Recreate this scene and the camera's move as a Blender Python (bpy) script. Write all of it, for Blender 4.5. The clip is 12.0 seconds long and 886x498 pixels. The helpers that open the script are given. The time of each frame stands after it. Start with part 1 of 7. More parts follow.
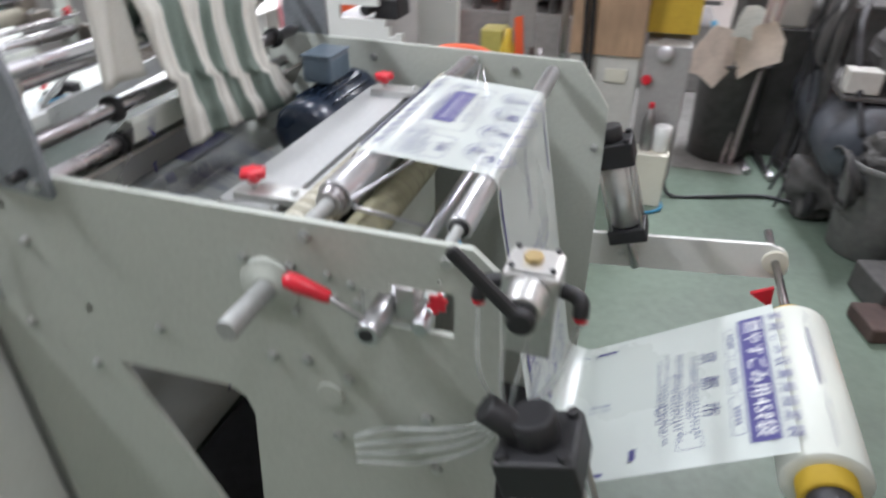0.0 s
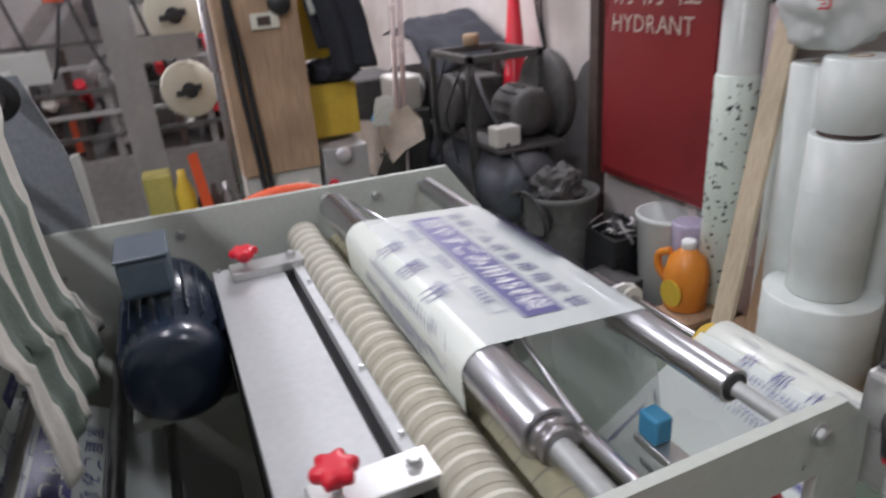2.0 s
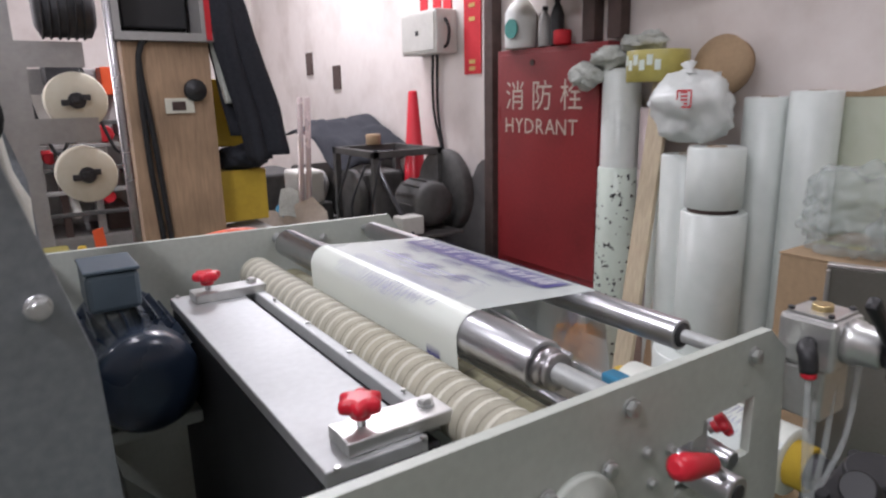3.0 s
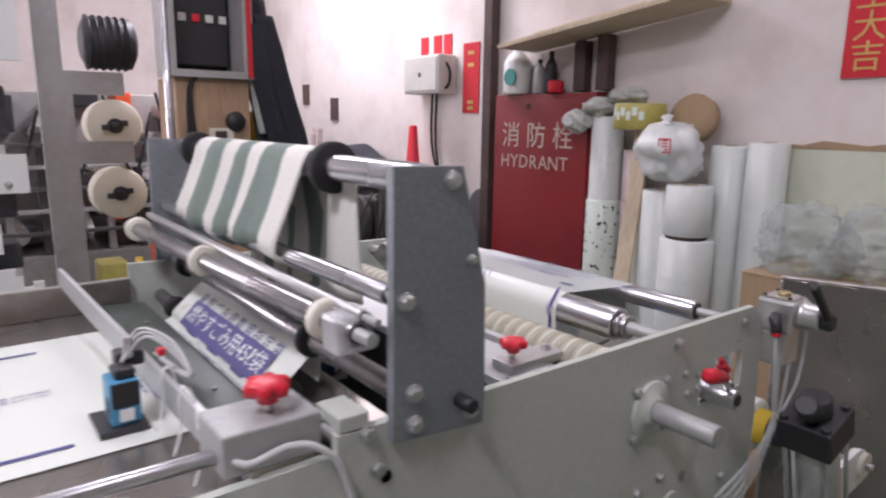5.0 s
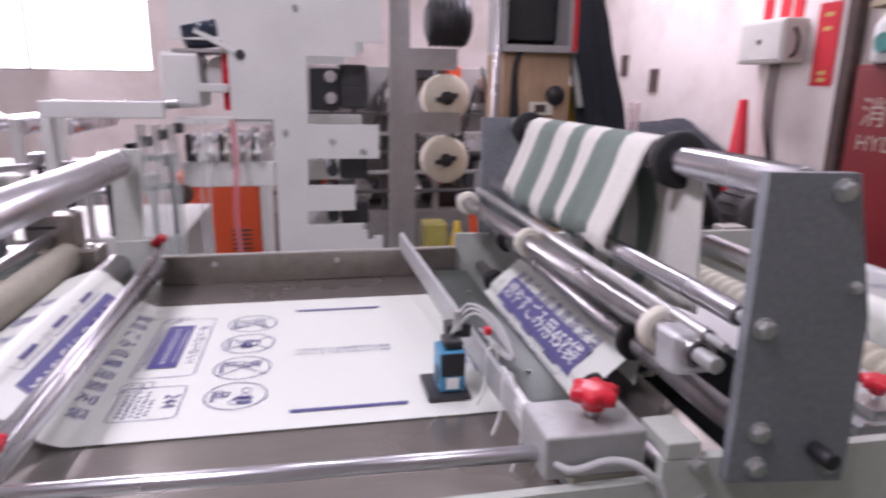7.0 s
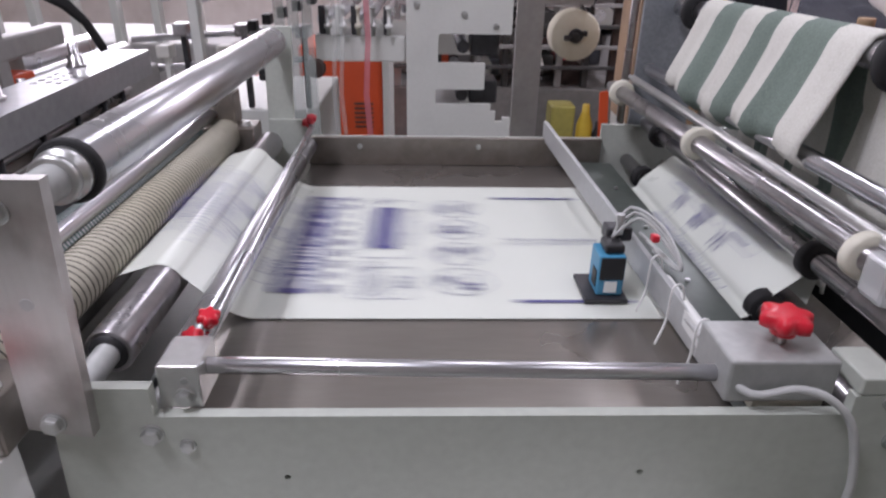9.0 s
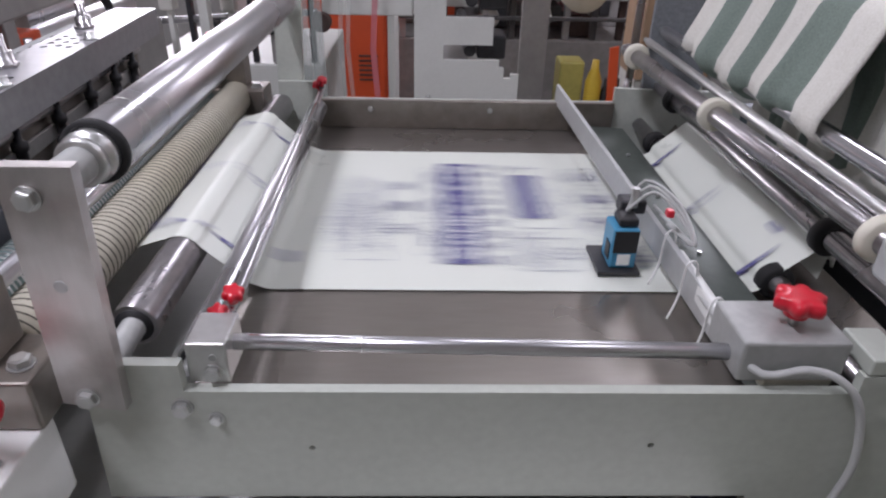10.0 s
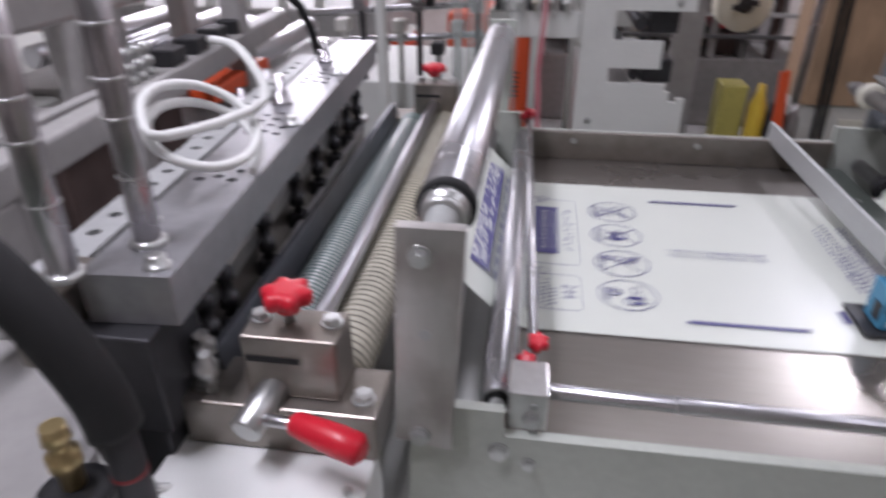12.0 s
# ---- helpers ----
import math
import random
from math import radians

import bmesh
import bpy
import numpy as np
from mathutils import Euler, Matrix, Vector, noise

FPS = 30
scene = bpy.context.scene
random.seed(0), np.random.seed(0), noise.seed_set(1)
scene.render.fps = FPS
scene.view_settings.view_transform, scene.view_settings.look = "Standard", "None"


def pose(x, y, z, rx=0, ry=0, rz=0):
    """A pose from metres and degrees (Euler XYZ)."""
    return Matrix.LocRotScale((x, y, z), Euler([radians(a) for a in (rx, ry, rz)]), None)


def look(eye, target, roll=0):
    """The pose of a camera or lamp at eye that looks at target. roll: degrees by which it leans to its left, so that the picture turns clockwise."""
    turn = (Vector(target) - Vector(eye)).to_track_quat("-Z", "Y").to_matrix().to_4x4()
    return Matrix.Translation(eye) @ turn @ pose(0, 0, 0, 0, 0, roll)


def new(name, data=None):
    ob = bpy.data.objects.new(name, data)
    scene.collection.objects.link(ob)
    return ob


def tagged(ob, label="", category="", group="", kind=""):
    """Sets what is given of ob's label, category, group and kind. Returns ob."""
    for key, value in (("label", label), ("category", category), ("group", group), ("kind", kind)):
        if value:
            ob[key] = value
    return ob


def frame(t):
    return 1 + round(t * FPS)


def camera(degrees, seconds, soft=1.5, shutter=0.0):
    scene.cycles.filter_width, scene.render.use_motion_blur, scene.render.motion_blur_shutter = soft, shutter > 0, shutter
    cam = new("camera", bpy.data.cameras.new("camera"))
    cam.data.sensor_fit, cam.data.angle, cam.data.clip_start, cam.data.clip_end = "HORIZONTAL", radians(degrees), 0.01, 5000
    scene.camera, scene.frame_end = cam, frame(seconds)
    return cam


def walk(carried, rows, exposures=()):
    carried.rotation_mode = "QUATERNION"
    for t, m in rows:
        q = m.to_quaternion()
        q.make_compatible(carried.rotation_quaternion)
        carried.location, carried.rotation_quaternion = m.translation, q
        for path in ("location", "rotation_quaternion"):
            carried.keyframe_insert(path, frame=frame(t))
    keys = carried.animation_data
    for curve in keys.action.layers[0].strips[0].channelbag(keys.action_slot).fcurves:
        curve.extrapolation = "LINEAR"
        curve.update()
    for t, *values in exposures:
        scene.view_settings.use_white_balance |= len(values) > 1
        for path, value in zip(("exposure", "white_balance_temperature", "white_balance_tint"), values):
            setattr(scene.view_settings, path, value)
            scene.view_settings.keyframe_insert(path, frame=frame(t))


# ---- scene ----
cam = camera(69.1, 12.0, soft=2.2, shutter=0.6)
PATH = [
    (0, (0.43, -0.703, 1.669), (-0.082, 0.925, 0.626), 0.3),
    (0.5, (0.174, -0.597, 1.683), (0.0, 1.132, 0.694), -2.3),
    (1, (0.035, -0.467, 1.654), (0.141, 1.277, 0.682), -1.4),
    (1.5, (-0.096, -0.335, 1.643), (0.358, 1.401, 0.76), -1.3),
    (2, (-0.276, -0.312, 1.621), (0.419, 1.389, 0.832), -4.5),
    (2.5, (-0.416, -0.337, 1.56), (0.551, 1.33, 1.023), -3.8),
    (3, (-0.474, -0.382, 1.505), (0.607, 1.234, 1.036), -1.2),
    (3.2, (-0.493, -0.405, 1.499), (0.605, 1.209, 1.064), -0.6),
    (4.8, (-0.898, -0.567, 1.554), (0.314, 0.974, 1.157), 0.9),
    (5, (-0.948, -0.572, 1.563), (0.254, 0.978, 1.173), 0.8),
    (5.5, (-1.0, -0.57, 1.576), (0.101, 1.044, 1.148), 1.4),
    (6, (-1.006, -0.553, 1.582), (-0.048, 1.144, 1.135), 1.8),
    (6.5, (-0.987, -0.528, 1.583), (-0.284, 1.285, 1.116), 1.4),
    (7, (-0.973, -0.51, 1.585), (-0.59, 1.39, 1.094), 0.9),
    (7.2, (-0.98, -0.504, 1.586), (-0.722, 1.41, 1.065), 0.6),
    (7.5, (-0.994, -0.498, 1.581), (-0.888, 1.42, 1.025), 0.9),
    (7.7, (-1.004, -0.497, 1.579), (-0.958, 1.416, 0.997), 0.8),
    (9.3, (-1.06, -0.474, 1.618), (-0.996, 1.3, 0.697), 1.2),
    (9.5, (-1.064, -0.472, 1.625), (-0.992, 1.282, 0.667), 1.8),
    (10, (-1.072, -0.473, 1.636), (-1.019, 1.265, 0.648), 1.4),
    (10.5, (-1.1, -0.475, 1.646), (-1.066, 1.258, 0.647), 1.4),
    (11, (-1.172, -0.466, 1.656), (-1.189, 1.265, 0.655), 1.1),
    (11.5, (-1.245, -0.468, 1.662), (-1.269, 1.256, 0.648), -0.6),
    (12, (-1.295, -0.476, 1.684), (-1.544, 1.256, 0.714), -0.1),
]
EXPOSURES = [(0.0, 0.42, 6200, 14), (0.6, 0.29, 6230, 16), (1.5, -0.10, 6250, 18), (2.5, -0.17, 6300, 19), (5.0, -0.14, 6360, 27), (7.0, -0.25, 6270, 35), (7.6, -0.36, 6260, 33), (9.5, -0.58, 6210, 24), (12.0, -0.65, 6190, 24)]
walk(cam, [(t, look(eye, target, roll)) for t, eye, target, roll in PATH], EXPOSURES)

# ---- world and large lights ----
world = bpy.data.worlds.new("world")
scene.world = world
world.use_nodes = True
sky = world.node_tree.nodes.new("ShaderNodeTexSky")
sky.sky_type, sky.sun_disc = "NISHITA", False
sky.sun_elevation, sky.sun_rotation = radians(50), radians(200)
world.node_tree.nodes["Background"].inputs["Strength"].default_value = 0.12
world.node_tree.links.new(sky.outputs[0], world.node_tree.nodes["Background"].inputs["Color"])


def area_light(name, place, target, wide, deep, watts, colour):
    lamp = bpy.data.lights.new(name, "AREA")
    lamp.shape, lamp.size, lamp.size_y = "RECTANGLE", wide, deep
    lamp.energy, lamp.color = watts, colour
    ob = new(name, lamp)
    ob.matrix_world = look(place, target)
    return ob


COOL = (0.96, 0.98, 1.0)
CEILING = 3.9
# Unseen tube fixtures at assumed spots; (1.25, 4.2) added to brighten the east wall.
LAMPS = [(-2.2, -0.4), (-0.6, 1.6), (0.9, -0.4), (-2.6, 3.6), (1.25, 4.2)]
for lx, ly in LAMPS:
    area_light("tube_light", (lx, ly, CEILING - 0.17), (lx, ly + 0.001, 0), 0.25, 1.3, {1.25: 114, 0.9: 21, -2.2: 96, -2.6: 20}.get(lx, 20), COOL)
area_light("window_light", (-4.4, 6.35, 2.4), (-1.0, 0.5, 0.9), 2.6, 1.5, 120, (1.0, 1.0, 1.0))


# ---- materials ----
def material(name, colour, rough=0.5, metal=0.0, grain=0.06, scale=40.0, stain=0.12, stain_scale=3.0, bump=0.05,
             coat=0.0, dirt=None, see=0.0, stretch=None):
    """Base colour broken up by fine grain and large stains, with a little relief."""
    m = bpy.data.materials.new(name)
    m.use_nodes = True
    nt = m.node_tree
    n, l = nt.nodes, nt.links
    b = n["Principled BSDF"]
    b.inputs["Metallic"].default_value = metal
    b.inputs["Coat Weight"].default_value = coat
    co = n.new("ShaderNodeTexCoord")
    source = co.outputs["Object"]
    if stretch:
        mp = n.new("ShaderNodeMapping")
        mp.inputs["Scale"].default_value = stretch
        l.new(source, mp.inputs["Vector"])
        source = mp.outputs["Vector"]
    fine, big = n.new("ShaderNodeTexNoise"), n.new("ShaderNodeTexNoise")
    fine.inputs["Scale"].default_value, fine.inputs["Detail"].default_value = scale, 6
    big.inputs["Scale"].default_value, big.inputs["Detail"].default_value = stain_scale, 5
    l.new(source, fine.inputs["Vector"]), l.new(co.outputs["Object"], big.inputs["Vector"])
    mix1, mix2 = n.new("ShaderNodeMixRGB"), n.new("ShaderNodeMixRGB")
    ramp = n.new("ShaderNodeValToRGB")
    ramp.color_ramp.elements[0].position, ramp.color_ramp.elements[1].position = 0.45, 0.75
    dark = dirt or tuple(c * 0.55 for c in colour)
    mix1.inputs[1].default_value, mix1.inputs[2].default_value = (*colour, 1), (*dark, 1)
    l.new(big.outputs["Fac"], ramp.inputs["Fac"])
    k = n.new("ShaderNodeMath")
    k.operation = "MULTIPLY"
    k.inputs[1].default_value = min(1.0, stain * 3)
    l.new(ramp.outputs["Color"], k.inputs[0]), l.new(k.outputs[0], mix1.inputs[0])
    mix2.blend_type = "OVERLAY"
    mix2.inputs[0].default_value = min(1.0, grain * 5)
    l.new(mix1.outputs[0], mix2.inputs[1]), l.new(fine.outputs["Color"], mix2.inputs[2])
    grey = n.new("ShaderNodeRGBToBW")
    l.new(fine.outputs["Color"], grey.inputs[0]), l.new(grey.outputs[0], mix2.inputs[2])
    l.new(mix2.outputs[0], b.inputs["Base Color"])
    r = n.new("ShaderNodeMapRange")
    r.inputs["To Min"].default_value, r.inputs["To Max"].default_value = max(0.03, rough - 0.1), min(1, rough + 0.14)
    l.new(big.outputs["Fac"], r.inputs["Value"]), l.new(r.outputs[0], b.inputs["Roughness"])
    if bump:
        bp = n.new("ShaderNodeBump")
        bp.inputs["Strength"].default_value, bp.inputs["Distance"].default_value = bump, 0.002
        l.new(fine.outputs["Fac"], bp.inputs["Height"]), l.new(bp.outputs[0], b.inputs["Normal"])
    if see:
        out, tr, mx = n["Material Output"], n.new("ShaderNodeBsdfTransparent"), n.new("ShaderNodeMixShader")
        mx.inputs[0].default_value = see
        l.new(b.outputs[0], mx.inputs[1]), l.new(tr.outputs[0], mx.inputs[2]), l.new(mx.outputs[0], out.inputs[0])
    return m


def glowing(name, colour, strength):
    m = bpy.data.materials.new(name)
    m.use_nodes = True
    b = m.node_tree.nodes["Principled BSDF"]
    b.inputs["Emission Color"].default_value, b.inputs["Emission Strength"].default_value = (*colour, 1), strength
    return m


PAINT = material("grey_green_machine_paint", (0.47, 0.50, 0.45), 0.38, grain=0.03, scale=90, stain=0.06, bump=0.04)
PAINT_WHITE = material("off_white_machine_paint", (0.70, 0.71, 0.68), 0.4, grain=0.03, scale=70, stain=0.08, bump=0.03)
CHROME = material("chromed_steel", (0.62, 0.62, 0.645), 0.27, 1.0, grain=0.03, scale=60, stain=0.10, bump=0.0, stretch=(1, 0.05, 1))
CHROME_DARK = material("worn_chromed_steel", (0.43, 0.415, 0.425), 0.27, 1.0, grain=0.06, scale=60, stain=0.2, bump=0.0)
STEEL = material("brushed_steel_sheet", (0.31, 0.288, 0.262), 0.27, 0.8, grain=0.025, scale=120, stain=0.14, bump=0.01, stretch=(0.15, 1, 1))
BARE = material("scratched_bare_steel", (0.50, 0.485, 0.47), 0.38, 0.8, grain=0.08, scale=45, stain=0.28, stain_scale=14, bump=0.06, stretch=(1, 1, 0.12), dirt=(0.30, 0.26, 0.24))
OILY = material("oily_brown_steel", (0.27, 0.245, 0.22), 0.33, 0.75, grain=0.06, scale=50, stain=0.25, stain_scale=9, bump=0.04, dirt=(0.16, 0.13, 0.10))
ALU = material("machined_aluminium", (0.62, 0.62, 0.61), 0.33, 0.85, grain=0.05, scale=90, stain=0.08, bump=0.03)
ALU_FLAT = material("bright_anodised_aluminium", (0.50, 0.51, 0.51), 0.48, 0.4, grain=0.03, scale=80, stain=0.05, bump=0.02)
ZINC = material("zinc_plated_steel", (0.58, 0.59, 0.58), 0.32, 0.9, grain=0.04, stain=0.1)
SLATE = material("slate_grey_hammered_plate", (0.25, 0.27, 0.29), 0.42, 0.35, grain=0.08, scale=140, stain=0.1, bump=0.12)
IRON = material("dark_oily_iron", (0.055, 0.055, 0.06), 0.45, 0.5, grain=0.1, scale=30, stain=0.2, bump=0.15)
BEAM = material("dark_grey_cast_beam", (0.36, 0.36, 0.375), 0.33, 0.6, grain=0.06, scale=60, stain=0.15, bump=0.06)
BLACK = material("black_rubber", (0.014, 0.014, 0.015), 0.75, grain=0.06, stain=0.05)
BLACK_PLASTIC = material("black_moulded_plastic", (0.018, 0.018, 0.02), 0.48, grain=0.05, stain=0.05)
RED = material("red_moulded_plastic", (0.62, 0.018, 0.035), 0.3, grain=0.02, stain=0.04, bump=0.01)
RUBBER = material("beige_ribbed_rubber", (0.42, 0.40, 0.325), 0.7, grain=0.08, scale=50, stain=0.25, bump=0.15, dirt=(0.36, 0.33, 0.24))
RUBBER_OLIVE = material("olive_aged_rubber", (0.36, 0.34, 0.22), 0.55, grain=0.08, scale=50, stain=0.2, bump=0.1)
RUBBER_SOFT = material("brown_rubber_groove", (0.26, 0.24, 0.18), 0.8)
RUBBER_PALE = material("pale_rubber_band", (0.62, 0.60, 0.50), 0.6)
MATTE = material("matte_grey_steel", (0.40, 0.41, 0.40), 0.5, 0.35, grain=0.05, scale=80, stain=0.1)
RUBBER_LINE = material("dark_rubber_groove", (0.06, 0.055, 0.045), 0.8)
# Machine grey-green made darker: the shade over the film inlet is in this colour.
SHADED_GREEN = material("shaded_grey_green_steel", (0.10, 0.118, 0.105), 0.4, 0.3, grain=0.06, scale=60, stain=0.2, bump=0.05)
MESH_GREEN = material("dark_green_knurled_rubber", (0.15, 0.21, 0.20), 0.6, grain=0.1, scale=200, stain=0.1, bump=0.3)
MOTOR_BLUE = material("dark_blue_enamel", (0.018, 0.03, 0.055), 0.28, grain=0.04, stain=0.1, coat=0.3)
MOTOR_BOX = material("grey_blue_enamel", (0.10, 0.14, 0.18), 0.35, grain=0.04, stain=0.1)
FILM = material("white_plastic_film", (0.74, 0.775, 0.71), 0.3, grain=0.015, scale=12, stain=0.03, bump=0.03, see=0.08)
FILM_THIN = material("translucent_plastic_film", (0.78, 0.84, 0.81), 0.28, grain=0.02, scale=8, stain=0.10, bump=0.06, see=0.36, dirt=(0.58, 0.63, 0.62))
INK = material("violet_blue_ink", (0.075, 0.07, 0.23), 0.4, grain=0.03, stain=0.05, bump=0)
INK_WHITE = material("unprinted_white", (0.80, 0.82, 0.78), 0.4, grain=0.0, stain=0.0, bump=0)
COLLAR = material("ivory_nylon", (0.68, 0.66, 0.56), 0.45, grain=0.03, stain=0.08)
CLEAR = material("clear_acrylic", (0.75, 0.78, 0.78), 0.12, grain=0.01, stain=0.02, see=0.55)
TOWEL_WHITE = material("cream_cotton", (0.66, 0.655, 0.60), 0.95, grain=0.1, scale=350, stain=0.1, bump=0.5)
TOWEL_GREEN = material("sage_green_cotton", (0.175, 0.225, 0.195), 0.95, grain=0.1, scale=350, stain=0.1, bump=0.5)
SENSOR_BLUE = material("blue_sensor_plastic", (0.05, 0.25, 0.42), 0.4, grain=0.03, stain=0.05)
BRASS = material("worn_brass", (0.55, 0.43, 0.22), 0.35, 0.9, grain=0.05)
CABLE_GREY = material("grey_cable_sheath", (0.45, 0.46, 0.45), 0.5, grain=0.03)
HOSE = material("clear_pvc_hose", (0.66, 0.70, 0.69), 0.15, grain=0.02, see=0.68)
FLOOR = material("green_epoxy_floor", (0.15, 0.20, 0.155), 0.45, grain=0.06, scale=25, stain=0.22, stain_scale=1.3, bump=0.05, dirt=(0.10, 0.115, 0.10))
FLOOR_GREY = material("worn_concrete", (0.24, 0.23, 0.22), 0.7, grain=0.08, scale=20, stain=0.25, stain_scale=1.2, bump=0.1)
WALL = material("pinkish_white_plaster", (0.72, 0.66, 0.63), 0.85, grain=0.03, scale=18, stain=0.22, stain_scale=2.4, bump=0.18, dirt=(0.50, 0.43, 0.39))
WALL_GREEN = material("pale_green_dado_paint", (0.58, 0.62, 0.50), 0.7, grain=0.03, scale=18, stain=0.2, stain_scale=2.0, bump=0.1, dirt=(0.46, 0.45, 0.36))
DARK_PLASTER = material("dark_grey_plaster", (0.15, 0.14, 0.135), 0.9, grain=0.08, scale=10, stain=0.3, stain_scale=2.2)
CEIL = material("grey_ceiling", (0.6, 0.6, 0.58), 0.9, stain=0.15)
HYDRANT_RED = material("dark_red_enamel", (0.26, 0.024, 0.028), 0.42, grain=0.05, scale=60, stain=0.22, stain_scale=2.0, bump=0.03)
RED_PAPER = material("red_paper", (0.58, 0.02, 0.03), 0.7, grain=0.03, stain=0.06)
GOLD = material("gold_print", (0.55, 0.36, 0.10), 0.5, grain=0.03)
LETTER = material("cream_lettering", (0.52, 0.43, 0.36), 0.7, grain=0.08, scale=60, stain=0.25)
WOOD = material("tan_plywood", (0.40, 0.265, 0.165), 0.65, grain=0.1, scale=14, stain=0.28, bump=0.05, stretch=(6, 6, 0.6))
PINE = material("pale_pine", (0.58, 0.48, 0.34), 0.7, grain=0.1, scale=14, stain=0.12, stretch=(6, 6, 0.6))
PINE_CARD = material("pale_pinkish_cardboard", (0.58, 0.50, 0.43), 0.85, grain=0.05, scale=50, stain=0.2, stain_scale=8)
KRAFT = material("brown_cardboard", (0.36, 0.25, 0.15), 0.85, grain=0.05, scale=60, stain=0.12)
ORANGE = material("orange_enamel", (0.72, 0.095, 0.025), 0.4, grain=0.02, stain=0.08)
ORANGE_PLASTIC = material("orange_bottle_plastic", (0.72, 0.25, 0.03), 0.32, grain=0.02, stain=0.05)
YELLOW = material("yellow_plastic", (0.62, 0.42, 0.04), 0.45, grain=0.04, stain=0.15)
TAPE = material("olive_yellow_tape", (0.42, 0.37, 0.10), 0.35, grain=0.05, stain=0.15)
WRAP = material("wrapped_white_film_roll", (0.68, 0.72, 0.69), 0.30, grain=0.05, scale=16, stain=0.2, bump=0.8, dirt=(0.55, 0.60, 0.57))
PINK_WRAP = material("silvery_pink_foil", (0.62, 0.52, 0.52), 0.25, 0.3, grain=0.03, stain=0.1)
BAG = material("crinkled_plastic_bag", (0.70, 0.73, 0.71), 0.3, grain=0.06, scale=30, stain=0.15, bump=0.4, see=0.1)
BAG_CLEAR = material("crinkled_clear_bag", (0.52, 0.58, 0.56), 0.16, grain=0.06, scale=25, stain=0.15, bump=0.5, see=0.66)
CLOTH_DARK = material("navy_black_cloth", (0.022, 0.024, 0.032), 0.95, grain=0.1, scale=60, stain=0.1, bump=0.3)
RAG = material("pale_grey_rag", (0.50, 0.52, 0.48), 0.95, grain=0.1, scale=80, stain=0.2, bump=0.4)
TANK = material("dusty_dark_blue_steel", (0.09, 0.10, 0.12), 0.45, 0.3, grain=0.1, scale=25, stain=0.3, bump=0.1, dirt=(0.11, 0.105, 0.10))
DUSTY = material("dusty_black_iron", (0.075, 0.072, 0.07), 0.7, 0.1, grain=0.12, scale=20, stain=0.3, bump=0.2, dirt=(0.10, 0.095, 0.09))
BROWN = material("rusty_brown_steel", (0.085, 0.055, 0.048), 0.75, grain=0.1, scale=25, stain=0.3, bump=0.15)
GREY_BOX = material("pale_grey_plastic", (0.60, 0.59, 0.55), 0.5, grain=0.03, stain=0.12)
GREY_STEEL = material("mid_grey_enamel", (0.36, 0.35, 0.34), 0.45, grain=0.04, stain=0.15)
FOAM = material("ivory_foam", (0.70, 0.66, 0.54), 0.7, grain=0.04, stain=0.12)
PINK_FILM = material("pink_translucent_film", (0.75, 0.25, 0.30), 0.35, grain=0.03, see=0.45)
VIOLET = material("violet_tinted_plastic", (0.42, 0.38, 0.50), 0.3, see=0.15)
LABEL_WHITE = material("white_label", (0.78, 0.79, 0.77), 0.5, grain=0.02, stain=0.03)
TEAL = material("teal_label", (0.05, 0.28, 0.25), 0.5)
PATTERN_GREEN = material("pale_mint_film", (0.66, 0.74, 0.66), 0.3, grain=0.03, stain=0.08)
GLASS_LIGHT = glowing("bright_daylight_pane", (1.0, 1.0, 1.0), 5.0)
TUBE_LIGHT = glowing("fluorescent_tube", (0.95, 0.98, 1.0), 4.0)


# ---- building helpers ----
def thing(name, label, category, group="", kind="", at=(0, 0, 0)):
    ob = new(name)
    ob.location = at
    ob.empty_display_size = 0.05
    return tagged(ob, label, category, group, kind)


def mesh_object(name, bm, mats):
    me = bpy.data.meshes.new(name)
    bmesh.ops.recalc_face_normals(bm, faces=bm.faces)
    bm.to_mesh(me)
    bm.free()
    for m in mats if isinstance(mats, (list, tuple)) else [mats]:
        me.materials.append(m)
    return new(name, me)


def part(name, bm, mats, parent, label=""):
    ob = mesh_object(name, bm, mats)
    ob.parent = parent
    ob.matrix_parent_inverse = Matrix.Translation(-parent_origin(parent))
    return tagged(ob, label)


def single(name, bm, mats, label, category, group="", kind=""):
    return tagged(mesh_object(name, bm, mats), label, category, group, kind)


def box(a, b, bevel=0.0, bm=None, mat=0, turn=None):
    bm = bm or bmesh.new()
    a, b = Vector(a), Vector(b)
    made = bmesh.ops.create_cube(bm, size=1.0)["verts"]
    mid, size = (a + b) / 2, b - a
    for v in made:
        v.co = Vector((v.co.x * size.x, v.co.y * size.y, v.co.z * size.z))
    faces = list({f for v in made for f in v.link_faces})
    if bevel:
        edges = list({e for v in made for e in v.link_edges})
        out = bmesh.ops.bevel(bm, geom=edges, offset=bevel, segments=2, affect="EDGES", profile=0.5)
        faces = list(set(out["faces"]) | {f for f in faces if f.is_valid})
        made = list({v for f in faces for v in f.verts})
    m = Matrix.Translation(mid) @ (turn or Matrix.Identity(4))
    for v in made:
        v.co = m @ v.co
    for f in faces:
        f.material_index = mat
    return bm


